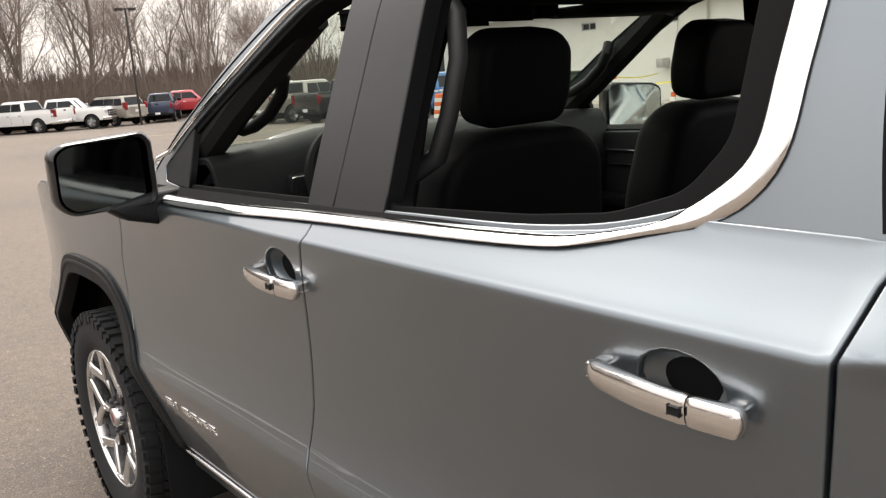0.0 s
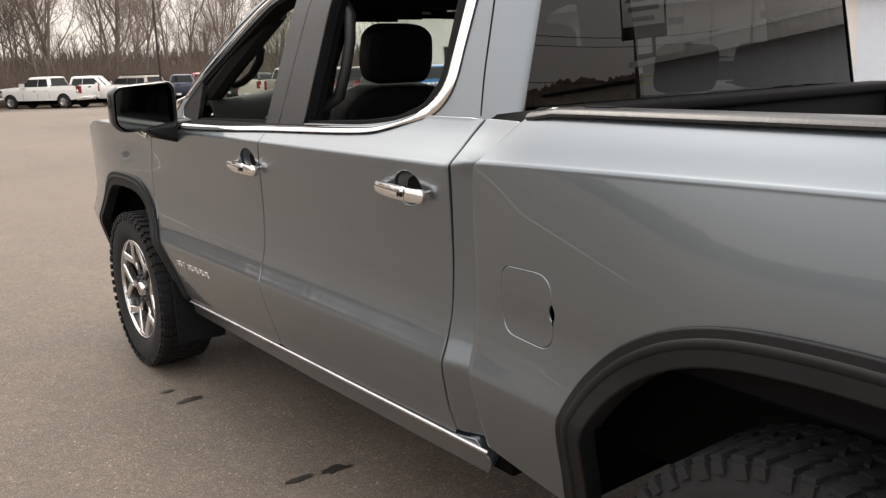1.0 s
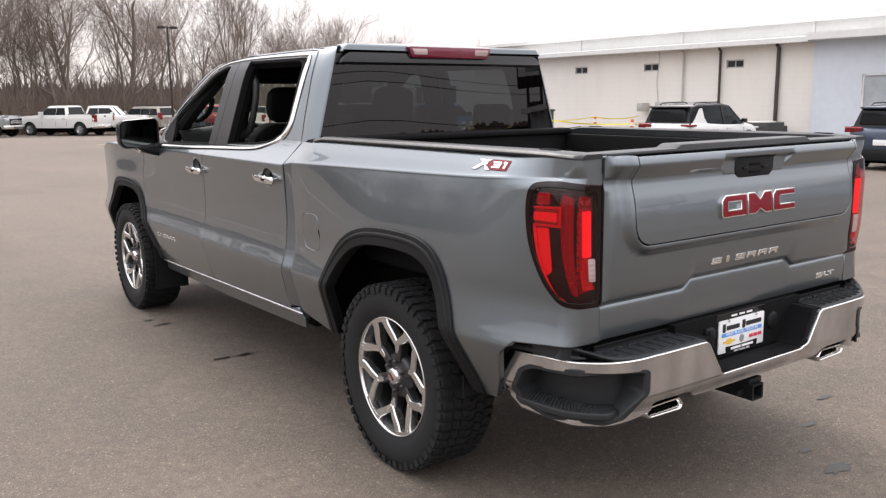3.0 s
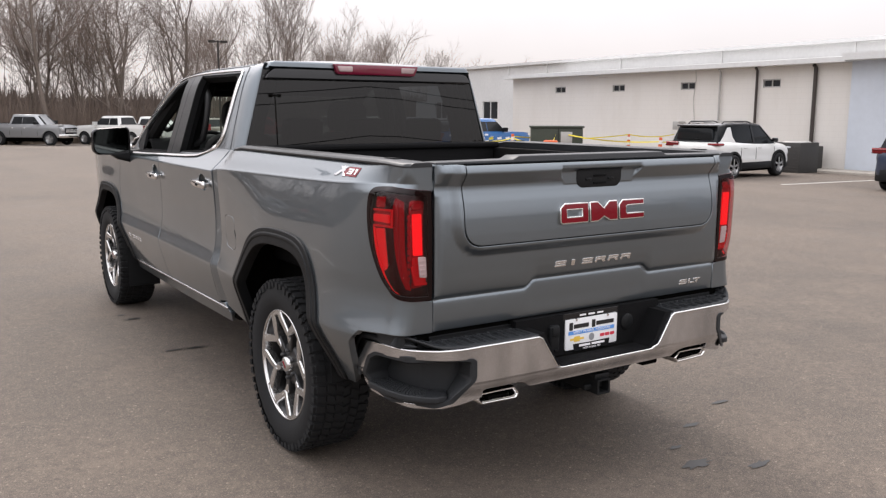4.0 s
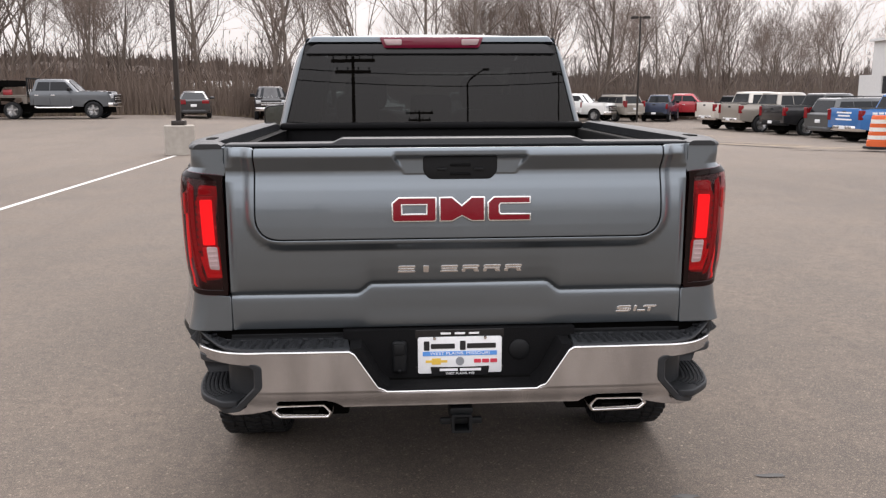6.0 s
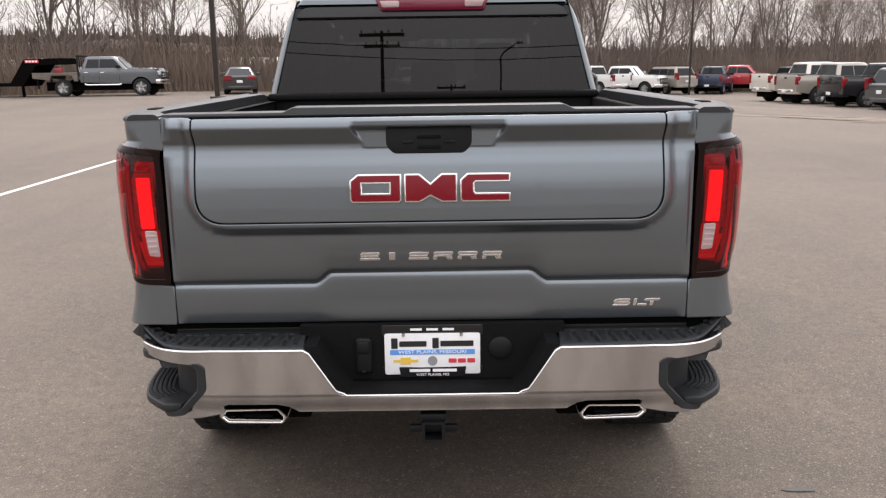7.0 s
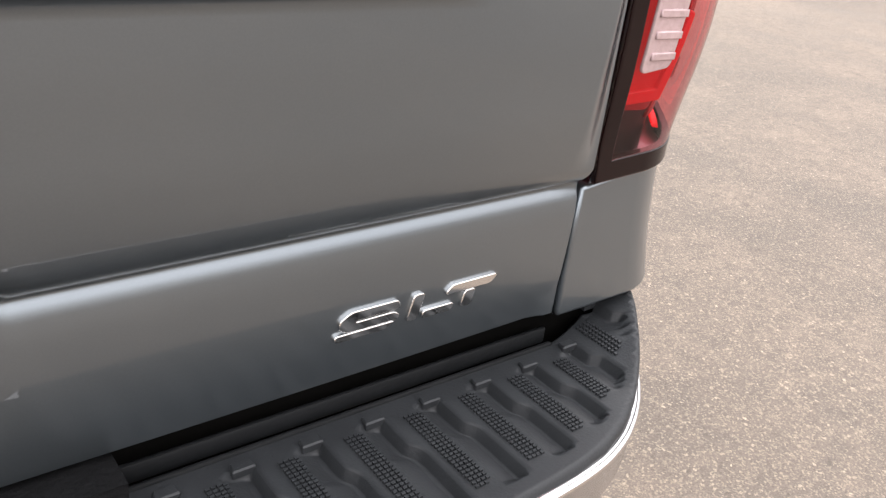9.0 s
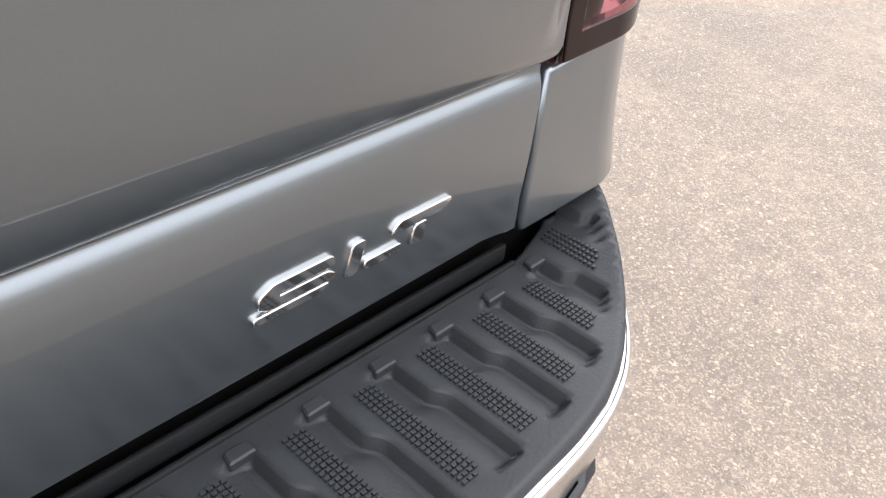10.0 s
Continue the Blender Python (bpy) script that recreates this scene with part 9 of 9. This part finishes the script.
def grow_tree(seed, height, spread, trunks=1, lean=0.0):
    """Trunk and crown meshes of a bare tree: tapered limbs that fork down to twigs."""
    rnd = random.Random(seed)
    thick, fine = ([], [], []), ([], [], [])

    def limb(store, pts, rad, sides):
        co, fa, _ = store
        base = len(co)
        n = len(pts)
        a = None
        for i, p in enumerate(pts):
            d = (pts[min(i + 1, n - 1)] - pts[max(i - 1, 0)]).normalized()
            a = d.orthogonal().normalized() if a is None else (a - d * a.dot(d)).normalized()
            b = d.cross(a)
            for k in range(sides):
                q = math.tau * k / sides
                co.append(p + (a * math.cos(q) + b * math.sin(q)) * rad[i])
        for i in range(n - 1):
            for k in range(sides):
                j = (k + 1) % sides
                fa.append((base + i * sides + k, base + i * sides + j, base + (i + 1) * sides + j, base + (i + 1) * sides + k))

    def branch(p, d, length, r, level):
        steps = 5 if level < 2 else (4 if level < 3 else (3 if level < 4 else 2))
        pts, rad = [p], [r]
        for i in range(steps):
            wob = Vector((rnd.gauss(0, 1), rnd.gauss(0, 1), rnd.gauss(0, 0.6))) * (0.13 if level else 0.06)
            d = (d + wob + Vector((0, 0, 0.14 if level else 0.03))).normalized()
            pts.append(pts[-1] + d * length / steps)
            rad.append(r * lerp(1, 0.45 if level < 4 else 0.3, (i + 1) / steps))
        limb(thick if level < 2 else fine, pts, rad, 7 if level == 0 else (5 if level == 1 else 3))
        if level >= 4:
            return
        kids = (7, 6, 5, 4)[level]
        for k in range(kids):
            t = lerp(0.30 if level == 0 else 0.25, 1.0, (k + rnd.random() * 0.7) / kids)
            i = min(steps - 1, int(t * steps))
            q = pts[i].lerp(pts[i + 1], t * steps - i) if i + 1 < len(pts) else pts[-1]
            dd = (pts[min(i + 1, steps)] - pts[max(i, 0)]).normalized()
            side = Vector((rnd.gauss(0, 1), rnd.gauss(0, 1), rnd.gauss(0, 0.5)))
            side = (side - dd * side.dot(dd)).normalized()
            new_d = (dd * rnd.uniform(0.6, 1.0) + side * rnd.uniform(0.35, 0.85) * spread).normalized()
            rr = max(0.0088, lerp(r, r * 0.45, t) * rnd.uniform(0.45, 0.68))
            branch(q, new_d, length * rnd.uniform(0.45, 0.70) * lerp(1.15, 0.85, t), rr, level + 1)
    for k in range(trunks):
        d = Vector((rnd.gauss(0, 0.10) + lean, rnd.gauss(0, 0.10), 1)).normalized()
        p = Vector((rnd.gauss(0, 0.25) * (trunks > 1), rnd.gauss(0, 0.25) * (trunks > 1), -0.3))
        branch(p, d, height * rnd.uniform(0.55, 0.72), height * (0.0086 if spread < 1.2 else 0.0118) * (1 if trunks == 1 else 0.75), 0)
    out = []
    for nm, st in (("trunk", thick), ("crown", fine)):
        me = bpy.data.meshes.new(nm)
        me.from_pydata(st[0], [], st[1])
        me.polygons.foreach_set("use_smooth", [True] * len(me.polygons))
        out.append(me)
    return out


KINDS = [grow_tree(11, 12.5, 1.25), grow_tree(12, 14.0, 0.75), grow_tree(13, 11.5, 1.4, 2), grow_tree(14, 14.5, 0.55), grow_tree(15, 10.5, 0.9, 3), grow_tree(16, 13.5, 0.6, 2), grow_tree(17, 13.0, 1.5), grow_tree(18, 12.0, 0.8)]


def plant(kind, x, y, size, turn, label="bare grey-brown deciduous tree at the edge of the lot"):
    e = empty("tree", x, y, woods_z(x, y))
    e.matrix_world = pose(x, y, woods_z(x, y) - 0.1, 0, 0, turn) @ Matrix.Scale(size, 4)
    tagged(e, label, "tree", "bare trees at the lot's edge")
    tr, cr = KINDS[kind]
    part("trunk", tr, bark, e)
    part("crown", cr, twig_mat, e)


random.seed(21)
x = -52.0
while x < 44:
    for row in range(2):
        broad = 4 < x < 22
        kind = random.choice((0, 2, 4, 6) if broad else (1, 3, 5, 7, 0, 2, 6, 4))
        xx = x + random.uniform(-1.4, 1.4)
        plant(kind, xx, lot_edge(xx) + 1.6 + row * 7 + random.uniform(0, 5), random.uniform(0.78, 1.2), random.uniform(0, 360))
    x += random.uniform(3.0, 4.3)
# the broad old trees behind the white pickups
plant(2, 11.0, 62.5, 1.3, 40, "broad bare tree with low spreading limbs")
plant(0, 16.5, 64.8, 1.25, 130, "broad bare tree with low spreading limbs")
plant(6, 6.5, 60.0, 1.25, 250, "broad bare tree with low spreading limbs")
for k, (x, y, s) in enumerate(((45, 67, 0.66), (49, 71, 0.62), (53, 68, 0.66), (57, 72, 0.62), (61, 69, 0.66), (66, 74, 0.62), (71, 70, 0.62), (62, 30, 0.66), (70, 20, 0.72))):
    plant((4, 0, 2, 6)[k % 4], x, y, s, x * 7)
# brush and saplings under the trees
random.seed(33)
co, fa = [], []
for i in range(30000):
    x = random.uniform(-60, 46)
    y = lot_edge(x) + 0.5 + random.random() ** 1.6 * 24
    h = random.uniform(0.8, 3.2) * (1.0 if random.random() < 0.75 else 1.5)
    r = random.uniform(0.016, 0.040)
    z = woods_z(x, y) - 0.05
    lx, ly = random.gauss(0, 0.22) * h, random.gauss(0, 0.22) * h
    b = len(co)
    for k in range(3):
        a = math.tau * k / 3
        co.append((x + r * math.cos(a), y + r * math.sin(a), z))
    for k in range(3):
        a = math.tau * k / 3
        co.append((x + lx * 0.4 + 0.7 * r * math.cos(a), y + ly * 0.4 + 0.7 * r * math.sin(a), z + h * 0.55))
    co.append((x + lx, y + ly, z + h))
    for k in range(3):
        j = (k + 1) % 3
        fa.append((b + k, b + j, b + 3 + j, b + 3 + k))
        fa.append((b + 3 + k, b + 3 + j, b + 6))
me = bpy.data.meshes.new("brush")
me.from_pydata(co, [], fa)
brush_mat = plain("brown_brush", (0.150, 0.113, 0.090), 0.95, 0, 0.3, 0.6)
tagged(part("underbrush", me, brush_mat), "dense brown leafless brush under the trees", "undergrowth", kind="stuff")
straw = plain("dry_grass", (0.20, 0.155, 0.10), 0.95, 0, 0.3, 2)
co, fa = [], []
for i in range(4200):
    x = random.uniform(-60, 46)
    y = lot_edge(x) + 0.1 + random.random() ** 2 * 4
    h, r = random.uniform(0.15, 0.7), random.uniform(0.012, 0.03)
    z = woods_z(x, y) - 0.02
    b, a = len(co), random.uniform(0, math.pi)
    co += [(x - r * math.cos(a), y - r * math.sin(a), z), (x + r * math.cos(a), y + r * math.sin(a), z), (x + random.gauss(0, 0.12), y + random.gauss(0, 0.12), z + h)]
    fa.append((b, b + 1, b + 2))
me = bpy.data.meshes.new("grass")
me.from_pydata(co, [], fa)
tagged(part("dry_grass", me, straw), "dry straw-coloured grass along the edge of the asphalt", "grass", kind="stuff")

# wooded ridge beyond the trees, and pale sheds in front of it
wood_far = plain("distant_bare_woods", (0.088, 0.067, 0.056), 1.0, 0, 0.35, 0.9)


def build_ridge(radius, h0, amp, seed, name):
    """A ring of low wooded hills all round."""
    co, fa = [], []
    n = 1800
    for i in range(n):
        a = math.tau * i / n
        c, s = math.cos(a), math.sin(a)
        h = h0 + amp * noise.noise((c * 2.6 + seed, s * 2.6, 0)) + amp * 0.28 * noise.noise((c * 22, s * 22, 3 + seed)) + amp * 0.22 * noise.noise((c * 120, s * 120, 9 + seed)) + random.uniform(0, amp * 0.22)
        # lower to the north-east, higher in the north-west and behind
        h *= lerp(0.36, 0.78, ease(1.45, 1.95, a)) if a < math.pi else 1.0
        for r, z in ((radius - 4, -3.0), (radius, h * 0.75), (radius + 3, h)):
            co.append((c * r, s * r, z))
    for i in range(n):
        j = (i + 1) % n
        for k in range(2):
            fa.append((i * 3 + k, j * 3 + k, j * 3 + k + 1, i * 3 + k + 1))
    me = bpy.data.meshes.new(name)
    me.from_pydata(co, [], fa)
    tagged(part(name, me, wood_far), "low distant ridge of bare brown woods", "hill", kind="structure")


# the wood thickens behind the first trees: slender far stems with side twigs
random.seed(47)
co, fa = [], []


def spike(p, q, r):
    """A three-sided tapered stem."""
    b = len(co)
    for k in range(3):
        a = math.tau * k / 3
        co.append((p[0] + r * math.cos(a), p[1] + r * math.sin(a), p[2]))
    co.append(q)
    for k in range(3):
        fa.append((b + k, b + (k + 1) % 3, b + 3))


for i in range(1700):
    x = random.uniform(-75, 70)
    y = lot_edge(x) + 12 + 75 * random.random()
    z, h = woods_z(x, y) - 0.2, random.uniform(4.0, 8.5)
    lx, ly = random.gauss(0, 0.06) * h, random.gauss(0, 0.06) * h
    spike((x, y, z), (x + lx, y + ly, z + h), random.uniform(0.05, 0.11))
    for k in range(9):
        t = random.uniform(0.25, 0.95)
        a, l = random.uniform(0, math.tau), random.uniform(0.15, 0.38) * h * (1.15 - t)
        p = (x + lx * t, y + ly * t, z + h * t)
        q = (p[0] + l * 0.6 * math.cos(a), p[1] + l * 0.6 * math.sin(a), p[2] + l * random.uniform(0.6, 1.1))
        spike(p, q, 0.032)
        for j in range(2):
            m = random.uniform(0.3, 0.8)
            w = tuple(lerp(p[n], q[n], m) for n in range(3))
            spike(w, (w[0] + random.gauss(0, 0.3) * l, w[1] + random.gauss(0, 0.3) * l, w[2] + 0.5 * l), 0.022)
# treetops along the crest of the near ridge
for i in range(900):
    a, r = random.uniform(0.75, 2.5), random.uniform(138, 150)
    x, y = r * math.cos(a), r * math.sin(a)
    z, h = lerp(0.5, 2.2, ease(1.45, 1.95, a)), random.uniform(2.0, 4.6)
    spike((x, y, z), (x + random.gauss(0, 0.4), y, z + h), random.uniform(0.12, 0.35))
    for k in range(5):
        t = random.uniform(0.2, 0.7)
        spike((x, y, z + h * t), (x + random.gauss(0, 0.8), y + random.gauss(0, 0.8), z + h * t + random.uniform(0.6, 1.4)), 0.10)
for i in range(1700):
    a, r = random.uniform(0.75, 2.5), random.uniform(318, 333)
    x, y = r * math.cos(a), r * math.sin(a)
    z, h = 17.0 * lerp(0.36, 0.78, ease(1.45, 1.95, a)) - 2.5, random.uniform(2.0, 6.5)
    spike((x, y, z), (x + random.gauss(0, 0.8), y, z + h), random.uniform(0.4, 1.3))
me = bpy.data.meshes.new("far_wood")
me.from_pydata(co, [], fa)
tagged(part("far_wood", me, wood_far), "hazy brown leafless wood behind the first trees", "woods", kind="stuff")
build_ridge(150, 6.6, 2.6, 2.0, "backdrop_ridge")
build_ridge(330, 17.0, 6.0, 7.0, "backdrop_hill")
for x, y, w, h in ((-44, 92, 12, 1.9), (-21, 94, 8, 1.7)):
    e = empty("distant_shed", x, y, woods_z(x, y) + 0.3)
    tagged(e, "long low pale metal shed beyond the trees", "building", "distant sheds")
    bm = bmesh.new()
    box(bm, -w / 2, w / 2, 0, 12, 0, h)
    part("wall", bm, metal_white, e)
    bm = bmesh.new()
    prism(bm, [(-0.5, h), (6, h + 1.0), (12.5, h)], -w / 2 - 0.4, w / 2 + 0.4, "yz")
    part("roof", bm, grey_pipe, e)
